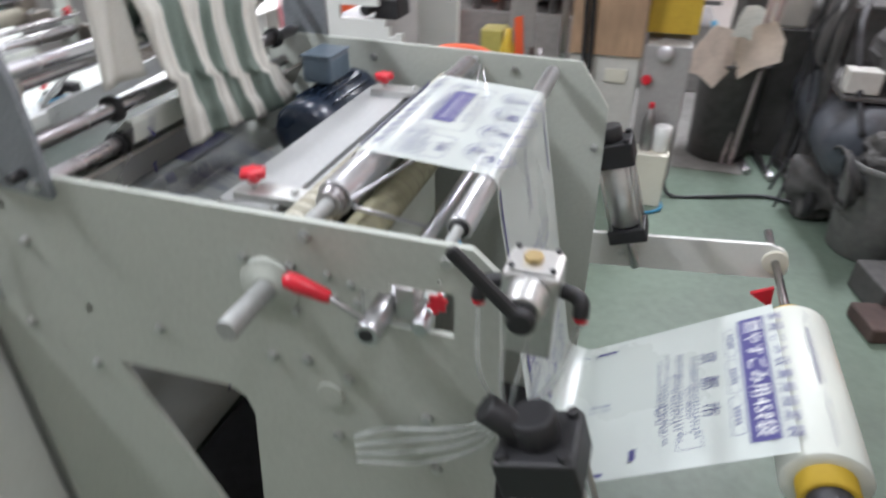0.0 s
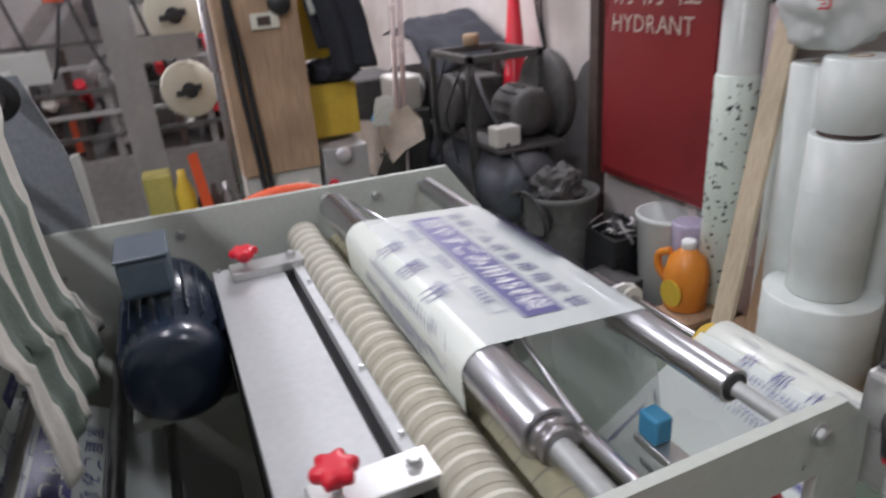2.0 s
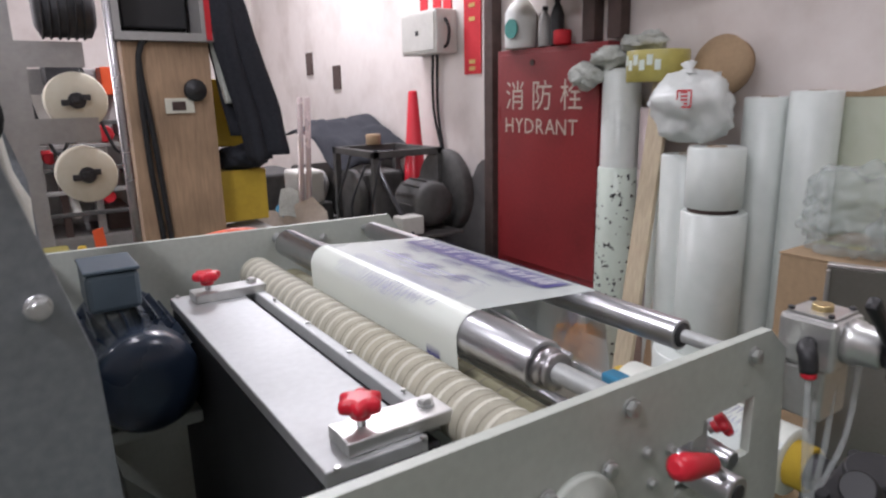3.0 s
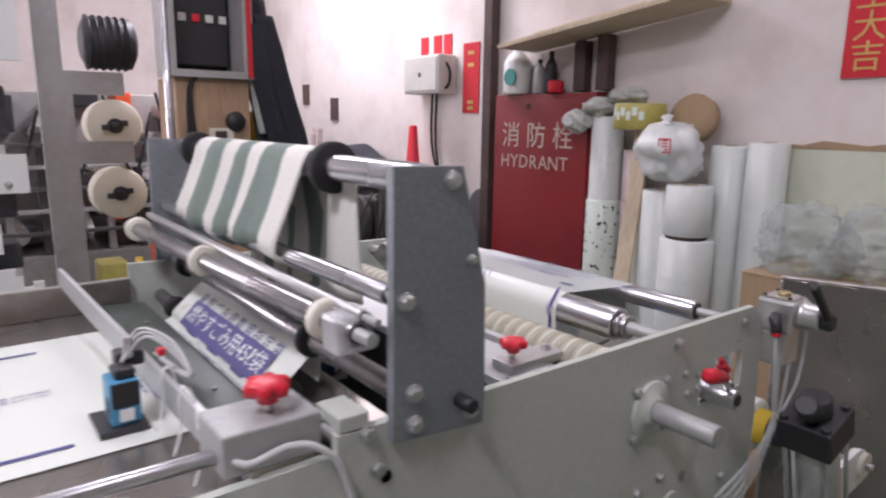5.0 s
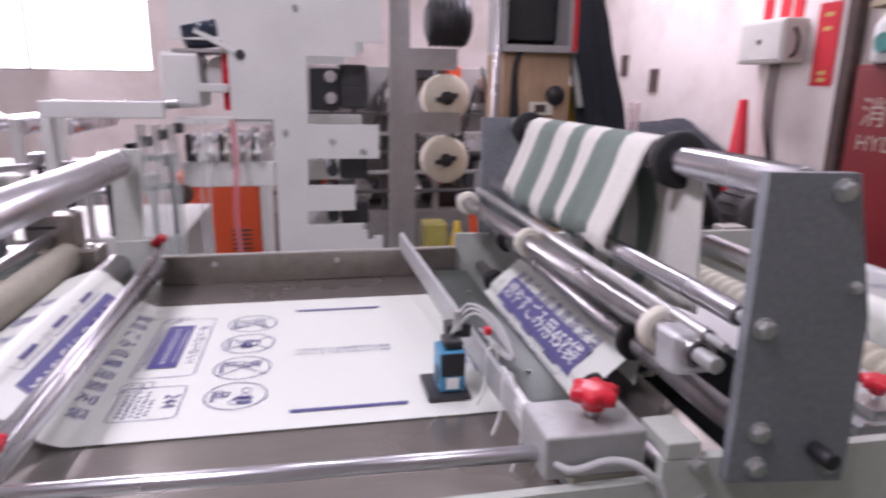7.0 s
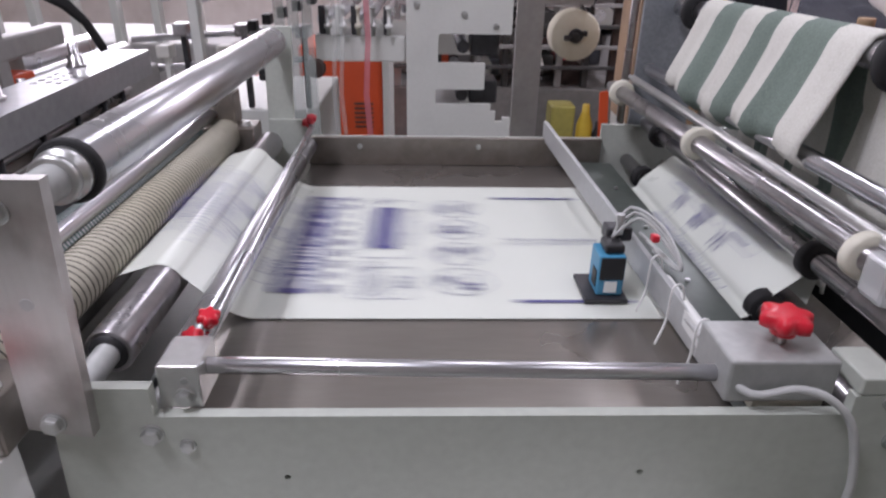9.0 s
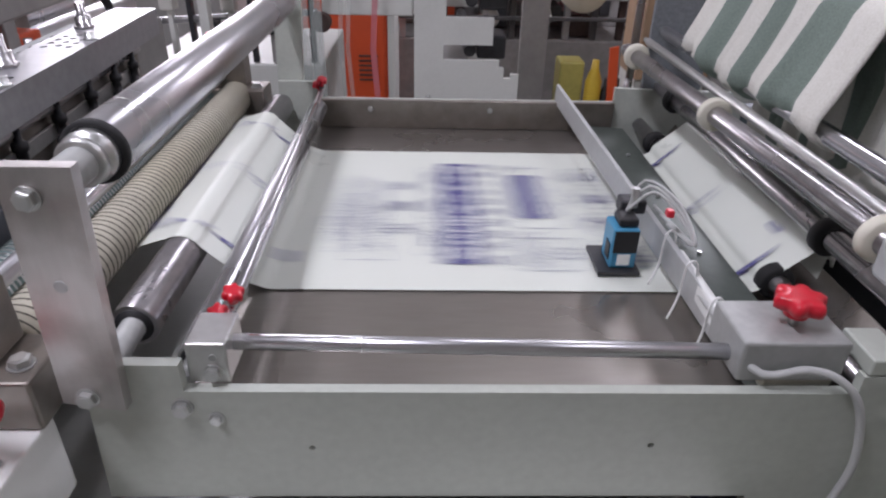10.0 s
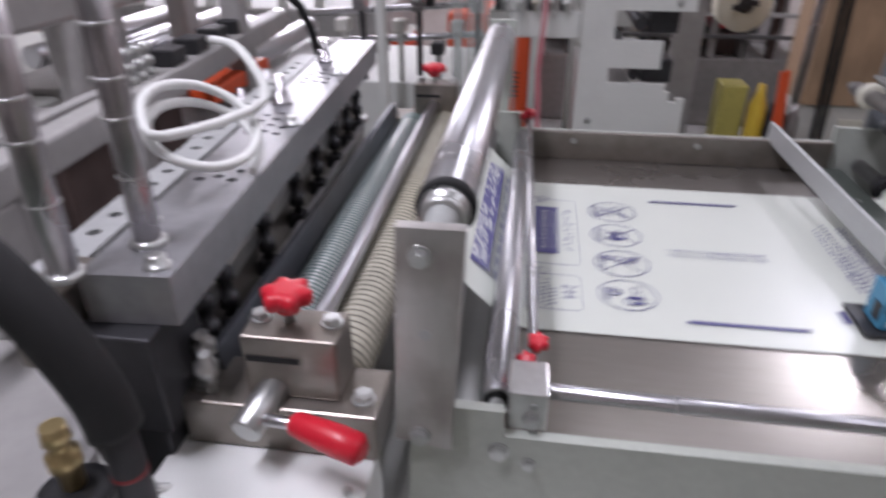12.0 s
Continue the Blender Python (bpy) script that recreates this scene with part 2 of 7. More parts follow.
def rod(p, q, r, r2=None, n=20, bm=None, mat=0, edge=0.0):
    """A round bar from p to q, with worn ends."""
    bm = bm or bmesh.new()
    p, q = Vector(p), Vector(q)
    r2 = r if r2 is None else r2
    axis = (q - p).normalized()
    side = axis.orthogonal().normalized()
    other = axis.cross(side)
    span = (q - p).length
    edge = min(edge or 0.12 * min(r, r2), span * 0.2)
    rings = []
    for d, rad in ((0, r - edge), (edge, r), (span - edge, r2), (span, r2 - edge)):
        rings.append([bm.verts.new(p + axis * d + (side * math.cos(k) + other * math.sin(k)) * max(rad, 0.0004))
                      for k in (2 * math.pi * i / n for i in range(n))])
    for a, b in zip(rings, rings[1:]):
        for i in range(n):
            f = bm.faces.new((a[i], a[(i + 1) % n], b[(i + 1) % n], b[i]))
            f.smooth, f.material_index = True, mat
    for ring in (rings[0], rings[-1]):
        f = bm.faces.new(ring)
        f.material_index = mat
    return bm


def lathe(origin, axis, profile, n=28, bm=None, mat=0):
    """profile: (distance along the axis, radius) pairs."""
    bm = bm or bmesh.new()
    origin, axis = Vector(origin), Vector(axis).normalized()
    side = axis.orthogonal().normalized()
    other = axis.cross(side)
    rings = [[bm.verts.new(origin + axis * d + (side * math.cos(k) + other * math.sin(k)) * max(r, 0.0005))
              for k in (2 * math.pi * i / n for i in range(n))] for d, r in profile]
    for a, b in zip(rings, rings[1:]):
        for i in range(n):
            f = bm.faces.new((a[i], a[(i + 1) % n], b[(i + 1) % n], b[i]))
            f.smooth, f.material_index = True, mat
    for ring in (rings[0], rings[-1]):
        bm.faces.new(ring).material_index = mat
    return bm


def tube(points, r, n=8, bm=None, mat=0, smooth_steps=4):
    """A bent round tube through the points."""
    bm = bm or bmesh.new()
    p = [Vector(q) for q in points]
    line = []
    for i in range(len(p) - 1):
        a, b, c, d = p[max(i - 1, 0)], p[i], p[i + 1], p[min(i + 2, len(p) - 1)]
        for k in range(smooth_steps):
            t = k / smooth_steps
            line.append(0.5 * (2 * b + (c - a) * t + (2 * a - 5 * b + 4 * c - d) * t * t + (3 * b - a - 3 * c + d) * t ** 3))
    line.append(p[-1])
    rings, side = [], None
    for i, q in enumerate(line):
        axis = (line[min(i + 1, len(line) - 1)] - line[max(i - 1, 0)]).normalized()
        side = axis.orthogonal().normalized() if side is None else (side - axis * side.dot(axis)).normalized()
        other = axis.cross(side)
        rings.append([bm.verts.new(q + (side * math.cos(k) + other * math.sin(k)) * r) for k in (2 * math.pi * j / n for j in range(n))])
    for a, b in zip(rings, rings[1:]):
        for i in range(n):
            f = bm.faces.new((a[i], a[(i + 1) % n], b[(i + 1) % n], b[i]))
            f.smooth, f.material_index = True, mat
    for ring in (rings[0], rings[-1]):
        bm.faces.new(ring).material_index = mat
    return bm


def sheet(outline, y0, y1, holes=(), bm=None, flat="y", mat=0):
    """A plate cut to an outline in x and z (flat 'y'), or y and z (flat 'x'), or x and y (flat 'z'), between two depths."""
    bm = bm or bmesh.new()

    def spot(a, b, d):
        return {"y": (a, d, b), "x": (d, a, b), "z": (a, b, d)}[flat]
    edges = []
    for loop in (outline, *holes):
        vs = [bm.verts.new(spot(a, b, y0)) for a, b in loop]
        edges += [bm.edges.new((vs[i], vs[(i + 1) % len(vs)])) for i in range(len(vs))]
    out = bmesh.ops.triangle_fill(bm, use_beauty=True, use_dissolve=True, edges=edges)
    faces = [g for g in out["geom"] if isinstance(g, bmesh.types.BMFace)]
    ext = bmesh.ops.extrude_face_region(bm, geom=faces)["geom"]
    shift = Vector(spot(0, 0, y1)) - Vector(spot(0, 0, y0))
    for g in ext:
        if isinstance(g, bmesh.types.BMVert):
            g.co += shift
        elif isinstance(g, bmesh.types.BMFace):
            g.material_index = mat
    for f in faces:
        if f.is_valid:
            f.material_index = mat
    return bm


def circle(cx, cz, r, n=16):
    return [(cx + r * math.cos(2 * math.pi * i / n), cz + r * math.sin(2 * math.pi * i / n)) for i in range(n)]


def ribbon(line, y0, y1, steps=10, bm=None, mat=0, wobble=0.0):
    """A sheet that follows a line in x and z, from y0 to y1."""
    bm = bm or bmesh.new()
    rows = []
    for j, (x, z) in enumerate(line):
        rows.append([bm.verts.new((x, y0 + (y1 - y0) * i / steps, z + wobble * math.sin(3.1 * i + 1.3 * j))) for i in range(steps + 1)])
    for a, b in zip(rows, rows[1:]):
        for i in range(steps):
            f = bm.faces.new((a[i], a[i + 1], b[i + 1], b[i]))
            f.smooth, f.material_index = True, mat
    return bm


def rounded(points, r=0.012, n=5):
    """A line with its corners rounded."""
    p = [Vector(q) for q in points]
    out = [tuple(p[0])]
    for a, b, c in zip(p, p[1:], p[2:]):
        u, v = (a - b), (c - b)
        d = min(r, u.length * 0.45, v.length * 0.45)
        s, e = b + u.normalized() * d, b + v.normalized() * d
        out += [tuple(s * (1 - t) ** 2 + b * 2 * t * (1 - t) + e * t * t) for t in (i / n for i in range(n + 1))]
    return out + [tuple(p[-1])]


def words(body, height):
    """The outlines of some words in the built-in font, as points and faces, centred."""
    curve = bpy.data.curves.new("words", "FONT")
    curve.body, curve.size = body, height
    curve.align_x, curve.align_y = "CENTER", "CENTER"
    curve.resolution_u = 2
    ob = new("words", curve)
    me = bpy.data.meshes.new_from_object(ob.evaluated_get(bpy.context.evaluated_depsgraph_get()))
    points, faces = [v.co.copy() for v in me.vertices], [tuple(f.vertices) for f in me.polygons]
    bpy.data.objects.remove(ob), bpy.data.curves.remove(curve), bpy.data.meshes.remove(me)
    return points, faces


def write(bm, body, height, place, mat=0, wide=None):
    """Words laid into a mesh; place turns (along the line, up the letters) into a point."""
    points, faces = words(body, height)
    if wide:
        span = max(p.x for p in points) - min(p.x for p in points)
        points = [Vector((p.x * wide / span, p.y, 0)) for p in points]
    vs = [bm.verts.new(place(p.x, p.y)) for p in points]
    for f in faces:
        try:
            bm.faces.new([vs[i] for i in f]).material_index = mat
        except ValueError:
            pass


def star_knob(parent, place, r=0.026, tall=0.018, stem=0.02, axis=(0, 0, 1), name="star_knob"):
    """A lobed plastic knob on a steel stem; place is the foot of the stem."""
    up = Vector(axis).normalized()
    turn = up.to_track_quat("Z", "Y").to_matrix().to_4x4()
    m = Matrix.Translation(place) @ turn
    bm = bmesh.new()
    n, rings = 36, []
    for h, k in ((0, 0.72), (0.15, 0.95), (0.5, 1.0), (0.8, 0.96), (0.95, 0.8), (1.0, 0.5)):
        rings.append([bm.verts.new(m @ Vector((r * k * (0.86 + 0.14 * math.cos(6 * a)) * math.cos(a), r * k * (0.86 + 0.14 * math.cos(6 * a)) * math.sin(a), stem + h * tall)))
                      for a in (2 * math.pi * i / n for i in range(n))])
    for a, b in zip(rings, rings[1:]):
        for i in range(n):
            bm.faces.new((a[i], a[(i + 1) % n], b[(i + 1) % n], b[i])).smooth = True
    bm.faces.new(rings[0]), bm.faces.new(rings[-1])
    rod(m @ Vector((0, 0, stem - 0.008)), m @ Vector((0, 0, stem + 0.002)), r * 0.45, bm=bm)
    knob = part(name, bm, RED, parent, "red lobed plastic knob")
    part("stem", rod(m @ Vector((0, 0, 0)), m @ Vector((0, 0, stem + 0.001)), 0.005), ZINC, knob)
    return knob


BOLTS = {}


def bolt(parent, place, axis=(0, -1, 0), r=0.0095, washer=True):
    """A hexagon bolt head on its washer; the mesh is shared between bolts of a size."""
    key = (r, washer)
    if key not in BOLTS:
        bm = bmesh.new()
        if washer:
            rod((0, 0, 0), (0, 0, 0.0022), r * 1.3, n=18, bm=bm)
        rod((0, 0, 0.002), (0, 0, 0.0022 + r * 0.75), r * 1.08, n=6, bm=bm, edge=r * 0.1)
        rod((0, 0, 0.002 + r * 0.7), (0, 0, 0.0026 + r * 0.8), r * 0.75, n=12, bm=bm)
        for f in bm.faces:
            f.smooth = False
        me = bpy.data.meshes.new("bolt")
        bm.to_mesh(me)
        bm.free()
        me.materials.append(ZINC)
        BOLTS[key] = me
    ob = new("bolt", BOLTS[key])
    ob.parent = parent
    turn = Vector(axis).to_track_quat("Z", "Y").to_matrix().to_4x4()
    ob.matrix_basis = Matrix.Translation(Vector(place) - parent_origin(parent)) @ turn
    return ob


def parent_origin(ob):
    return Vector((0, 0, 0)) if ob.type == "MESH" else ob.matrix_basis.translation.copy()


# ---- the room ----
single("floor", box((-7, -4.5, -0.1), (2.0, 7.0, 0.0)), FLOOR, "green painted epoxy workshop floor, scuffed and dusty", "floor", kind="structure")
single("wall_east", box((2.0, -4.5, -0.1), (2.2, 7.0, CEILING)), WALL, "pinkish white plaster wall, stained and peeling", "wall", kind="structure")
single("wall_south", box((-7.2, -4.7, -0.1), (2.2, -4.5, CEILING)), WALL, "plain plaster wall", "wall", kind="structure")
single("wall_west", box((-7.2, -4.5, -0.1), (-7.0, 7.0, CEILING)), WALL, "plain plaster wall", "wall", kind="structure")
single("ceiling", box((-7.2, -4.7, CEILING), (2.2, 7.2, CEILING + 0.1)), CEIL, "grey workshop ceiling", "ceiling", kind="structure")
single("wall_north", sheet([(-7.2, -0.1), (2.2, -0.1), (2.2, CEILING), (-7.2, CEILING)], 7.0, 7.2, [[(-6.2, 1.68), (-2.62, 1.68), (-2.62, 3.3), (-6.2, 3.3)]]),
       WALL, "pinkish plaster wall with a wide window", "wall", kind="structure")
window = thing("window_1", "wide workshop window full of white daylight", "window", kind="structure")
for x0, x1 in ((-6.2, -5.0), (-5.0, -3.81), (-3.81, -2.62)):
    part("pane", box((x0 + 0.021, 7.08, 1.701), (x1 - 0.021, 7.1, 3.279)), GLASS_LIGHT, window, "bright daylight pane")
    part("window_frame", sheet([(x0, 1.68), (x1, 1.68), (x1, 3.3), (x0, 3.3)], 7.05, 7.12, [[(x0 + 0.02, 1.70), (x1 - 0.02, 1.70), (x1 - 0.02, 3.28), (x0 + 0.02, 3.28)]]), GREY_STEEL, window)
single("dado", box((1.992, -4.5, 0.0), (2.0, 0.86, 1.47)), WALL_GREEN, "pale green dado paint on the lower wall", "wall paint", kind="structure")
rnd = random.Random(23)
# Dark plaster patch rising from the floor to a ragged top edge.
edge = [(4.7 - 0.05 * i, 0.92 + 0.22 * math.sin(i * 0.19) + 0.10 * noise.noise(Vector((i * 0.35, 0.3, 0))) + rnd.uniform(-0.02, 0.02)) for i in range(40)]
single("soot_stain", sheet([(2.74, 0), (4.72, 0), *edge], 1.996, 2.0, flat="x"), DARK_PLASTER, "dark grey patch of plaster behind the compressor", "wall stain", kind="structure")
single("peeling_plaster", sheet([(0.25, 1.47), (0.86, 1.465), (0.83, 1.49), (0.7, 1.482), (0.62, 1.503), (0.45, 1.487), (0.34, 1.505), (0.26, 1.49)], 1.99, 2.0, flat="x"), KRAFT, "band of peeling brown plaster", "wall damage", kind="structure")
single("door_frame", box((1.93, 2.66, 0), (2.0, 2.74, 3.2), 0.005), BROWN, "dark reddish brown steel wall post", "post", kind="structure")
for lx, ly in LAMPS:
    lamp = thing("ceiling_light", "twin fluorescent ceiling light with a white tray, out of view", "ceiling light", "ceiling lights", at=(lx, ly, CEILING - 0.06))
    part("tray", box((lx - 0.14, ly - 0.68, CEILING - 0.07), (lx + 0.14, ly + 0.68, CEILING - 0.001), 0.008), PAINT_WHITE, lamp)
    for dx in (-0.07, 0.07):
        part("tube", rod((lx + dx, ly - 0.62, CEILING - 0.1), (lx + dx, ly + 0.62, CEILING - 0.1), 0.013), TUBE_LIGHT, lamp, "glowing fluorescent tube")

# ---- the film feeding machine ----
feeder = thing("film_feeding_machine", "grey-green bag film feeding machine with chromed rollers and red knobs", "machine")
NEAR = [(-1.405, 1.06), (-0.72, 1.06), (-0.70, 0.08), (0.30, 0.08), (0.30, 1.0), (0.288, 1.19), (0.25, 1.224), (-0.645, 1.228), (-0.645, 1.207), (-1.303, 1.207), (-1.303, 1.239), (-1.395, 1.239)]
slot = [(0.082, 1.067), (0.226, 1.070), (0.226, 1.146), (0.128, 1.144), (0.128, 1.127), (0.082, 1.126)]
cutout = [(-0.435, 0.848), (-0.19, 0.857), (-0.16, 0.838), (-0.148, 0.80), (-0.178, 0.45), (-0.235, 0.42), (-0.28, 0.52)]
side = part("side_panel", sheet(NEAR, 0.0, 0.012, [slot, cutout, circle(0.204, 1.163, 0.003, 8), circle(-1.186, 1.132, 0.0035, 8), circle(-0.838, 1.136, 0.0035, 8)]), PAINT, feeder, "grey-green painted steel side panel")
FAR = [(-1.405, 1.0), (-0.72, 1.0), (-0.70, 0.08), (0.36, 0.08), (0.36, 0.72), (0.352, 1.112), (0.272, 1.224), (-0.5, 1.236), (-0.645, 1.240), (-0.645, 1.207), (-1.32, 1.207), (-1.32, 1.244), (-1.405, 1.244)]
far_side = part("side_panel", sheet(FAR, 0.968, 0.98), PAINT, feeder, "grey-green painted steel side panel")
for x, z in ((0, 1.2), (0.216, 1.2), (-1.307, 1.188), (-0.594, 1.176), (-0.311, 0.958), (-0.022, 0.962), (-0.087, 0.955), (0.184, 0.894), (-0.556, 1.091), (-0.489, 0.83), (0.05, 0.94), (-0.62, 0.9), (0.2, 0.78), (0.02, 0.80)):
    bolt(feeder, (x, 0, z), r=0.0085)
bolt(feeder, (-1.276, 0, 1.174), r=0.006)
for x, z in ((0.33, 1.0), (0.1, 1.19), (-0.3, 1.19)):
    bolt(feeder, (x, 0.968, z), r=0.008)
part("boss", rod((0.014, -0.006, 0.898), (0.014, 0.001, 0.898), 0.024), PAINT, feeder)
part("base_ledge", box((-1.66, -0.16, 0.1), (-0.74, -0.002, 1.052), 0.006), PAINT_WHITE, feeder, "off-white painted base cabinet")
part("base_cabinet", box((-1.66, 0.02, 0.05), (-0.74, 0.96, 0.98), 0.004), PAINT_WHITE, feeder)
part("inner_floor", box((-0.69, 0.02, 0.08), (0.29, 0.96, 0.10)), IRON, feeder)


def roller(name, x, z, r, y0, y1, mat, shaft=0.010, ends=(0.012, 0.968), label="", x2=None, z2=None):
    """A roller on a thinner shaft, with a dark bearing ring at each end."""
    x2, z2 = x if x2 is None else x2, z if z2 is None else z2

    def at(y):
        k = (y - y0) / (y1 - y0)
        return (x + (x2 - x) * k, y, z + (z2 - z) * k)
    ob = part(name, rod(at(y0), at(y1), r, n=36, edge=0.0015), mat, feeder, label)
    part("shaft", rod(at(ends[0]), at(ends[1]), shaft), MATTE, ob)
    for y, d in ((y0, -1), (y1, 1)):
        part("bearing_ring", lathe(at(y), (0, d, 0), [(-0.002, r * 0.80), (0.0012, r * 0.80), (0.0012, r * 0.58), (0.004, r * 0.55), (0.004, r * 0.3)], 24), BLACK_PLASTIC, ob)
    return ob


def ribs(parent, x, z, r, y0, y1, step, wide, slant, mat):
    """Spiral grooves as thin dark rings round a rubber roller."""
    bm = bmesh.new()
    n = 24
    y = y0
    while y < y1:
        ring = []
        for dy in (0, wide):
            ring.append([bm.verts.new((x + (r + 0.0005) * math.cos(a), y + dy + slant * a / (2 * math.pi), z + (r + 0.0005) * math.sin(a))) for a in (2 * math.pi * i / n for i in range(n + 1))])
        for i in range(n):
            bm.faces.new((ring[0][i], ring[0][i + 1], ring[1][i + 1], ring[1][i])).smooth = True
        y += step
    return tagged(part("groove_band", bm, mat, parent, "dark spiral grooves"), kind="stuff")


r1 = roller("guide_roller", -0.008, 1.205, 0.030, 0.115, 0.90, CHROME, 0.012, label="mirror-bright chromed roller")
part("collar", lathe((-0.008, 0.092, 1.205), (0, 1, 0), [(0, 0.012), (0, 0.0205), (0.002, 0.022), (0.008, 0.022), (0.009, 0.019), (0.012, 0.019), (0.013, 0.024), (0.022, 0.024), (0.022, 0.012)], 28), CHROME_DARK, r1)
roller("guide_roller", 0.205, 1.2, 0.020, 0.09, 0.93, CHROME, 0.009, label="slim chromed roller")
ra = roller("ribbed_roller", -0.072, 1.143, 0.036, 0.03, 0.93, RUBBER, 0.012, label="beige rubber roller with spiral grooves")
ribs(ra, -0.072, 1.143, 0.036, 0.04, 0.91, 0.030, 0.0022, 0.030, RUBBER_SOFT)
ribs(ra, -0.072, 1.143, 0.0362, 0.055, 0.91, 0.030, 0.006, 0.030, RUBBER_PALE)
rb = roller("ribbed_roller", 0.004, 1.107, 0.034, 0.03, 0.93, RUBBER_OLIVE, 0.012, label="olive rubber roller with spiral grooves")
ribs(rb, 0.004, 1.107, 0.034, 0.04, 0.91, 0.034, 0.003, -0.034, RUBBER_SOFT)
roller("guide_roller", 0.105, 1.085, 0.014, 0.03, 0.95, CHROME, 0.008)
for y, dy in ((0.105, 0.2), (0.905, -0.2)):
    part("lever_rod", rod((0.024, y, 1.212), (0.062, y + dy, 1.205), 0.0035, n=10), CHROME, feeder)
    part("lever_rod", rod((0.03, y, 1.2), (0.10, y + dy * 0.8, 1.09), 0.0035, n=10), CHROME, feeder)
part("sensor_head", box((0.160, 0.15, 1.092), (0.186, 0.182, 1.128), 0.004), SENSOR_BLUE, feeder, "small blue edge sensor")
part("sensor_bracket", box((0.158, 0.012, 1.078), (0.188, 0.185, 1.0915), 0.002), ZINC, feeder)

# heater box with its clamp plate
heater = part("clamp_box", box((-0.262, 0.16, 0.50), (-0.118, 0.84, 1.128), 0.004), BLACK_PLASTIC, feeder, "black perforated heater box")
plate = part("clamp_plate", box((-0.262, 0.15, 1.129), (-0.142, 0.85, 1.146), 0.002), ALU_FLAT, feeder, "flat brushed aluminium clamp plate")
part("clamp_strip", box((-0.124, 0.18, 1.129), (-0.104, 0.86, 1.15), 0.002), ALU_FLAT, feeder, "narrow aluminium strip")
for y in (0.25, 0.4, 0.55, 0.7):
    bolt(feeder, (-0.114, y, 1.15), (0, 0, 1), 0.0035, False)
for y in (0.187, 0.805):
    part("clamp_block", box((-0.232, y - 0.028, 1.1465), (-0.102, y + 0.022, 1.163), 0.002), ALU, feeder)
    star_knob(feeder, (-0.203, y, 1.163), 0.026, 0.017, 0.018)
    bolt(feeder, (-0.122, y, 1.163), (0, 0, 1), 0.008)
    for x in (-0.25, -0.15):
        bolt(feeder, (x, y - 0.04 if y < 0.5 else y + 0.035, 1.146), (0, 0, 1), 0.004, False)

# drive motor
motor = part("motor", lathe((-0.345, 0.60, 1.085), (0, 1, 0), [(0, 0.03), (0.004, 0.066), (0.02, 0.078), (0.07, 0.08), (0.075, 0.074), (0.30, 0.074), (0.305, 0.08), (0.33, 0.08), (0.345, 0.05)], 40), MOTOR_BLUE, feeder, "dark blue enamelled drive motor")
for i in range(22):
    a = 2 * math.pi * i / 22
    c, s = math.cos(a), math.sin(a)
    fin = Matrix.Rotation(-a, 4, "Y")
    part("cooling_fin", box((-0.345 + 0.079 * c - 0.007, 0.69, 1.085 + 0.079 * s - 0.0015), (-0.345 + 0.079 * c + 0.007, 0.90, 1.085 + 0.079 * s + 0.0015), turn=fin), MOTOR_BLUE, motor)
part("terminal_box", box((-0.402, 0.74, 1.172), (-0.322, 0.86, 1.236), 0.008), MOTOR_BOX, motor, "grey-blue terminal box")
part("terminal_lid", box((-0.404, 0.738, 1.237), (-0.320, 0.862, 1.243), 0.003), MOTOR_BOX, motor)
part("motor_mount", box((-0.43, 0.66, 0.98), (-0.265, 0.96, 1.002), 0.003), PAINT, feeder)
part("cross_bar", rod((-0.40, 0.02, 0.86), (-0.40, 0.96, 0.86), 0.012), CHROME_DARK, feeder)
part("cross_bar", rod((-0.60, 0.02, 0.955), (-0.60, 0.96, 0.955), 0.016), CHROME_DARK, feeder)

# stub shaft with flange bearing, cam lever, slot fittings on the near side
flange = part("flange_bearing", lathe((-0.070, 0.0005, 1.102), (0, -1, 0), [(0, 0.05), (0.007, 0.05), (0.009, 0.047), (0.009, 0.026), (0.016, 0.024), (0.016, 0.02)], 32), PAINT, feeder, "painted flange bearing")
part("stub_shaft", rod((-0.070, 0.0, 1.102), (-0.070, -0.122, 1.102), 0.0175, edge=0.002), MATTE, flange, "grey steel stub shaft")
for i in range(4):
    a = math.radians(45 + 90 * i)
    bolt(feeder, (-0.070 + 0.058 * math.cos(a), -0.001, 1.102 + 0.058 * math.sin(a)), r=0.0075)
cam_lever = part("cam_lever", rod((0.112, 0.03, 1.088), (0.112, -0.055, 1.088), 0.019, edge=0.002), CHROME, feeder, "chromed cam with a red handled lever")
part("cam_bore", rod((0.112, -0.054, 1.088), (0.112, -0.0565, 1.088), 0.011), IRON, cam_lever)
part("lever_arm", rod((0.11, -0.04, 1.10), (0.052, -0.058, 1.15), 0.0045), CHROME, cam_lever)
part("grip", lathe((0.062, -0.055, 1.143), Vector((-0.068, -0.004, 0.022)), [(0, 0.007), (0.004, 0.010), (0.05, 0.0135), (0.066, 0.0125), (0.072, 0.006)], 18), RED, cam_lever, "red plastic grip")
part("slot_block", box((0.13, 0.014, 1.07), (0.16, 0.06, 1.13), 0.003), ALU, feeder)
part("slot_shaft", rod((0.175, 0.05, 1.085), (0.175, -0.01, 1.08), 0.013), CHROME, feeder)
star_knob(feeder, (0.185, 0.03, 1.10), 0.017, 0.012, 0.014, (0.5, -0.6, 0.6))
for x, z in ((0.068, 1.13), (0.075, 1.10), (0.03, 1.14), (0.04, 1.10)):
    bolt(feeder, (x, 0, z), r=0.0055)

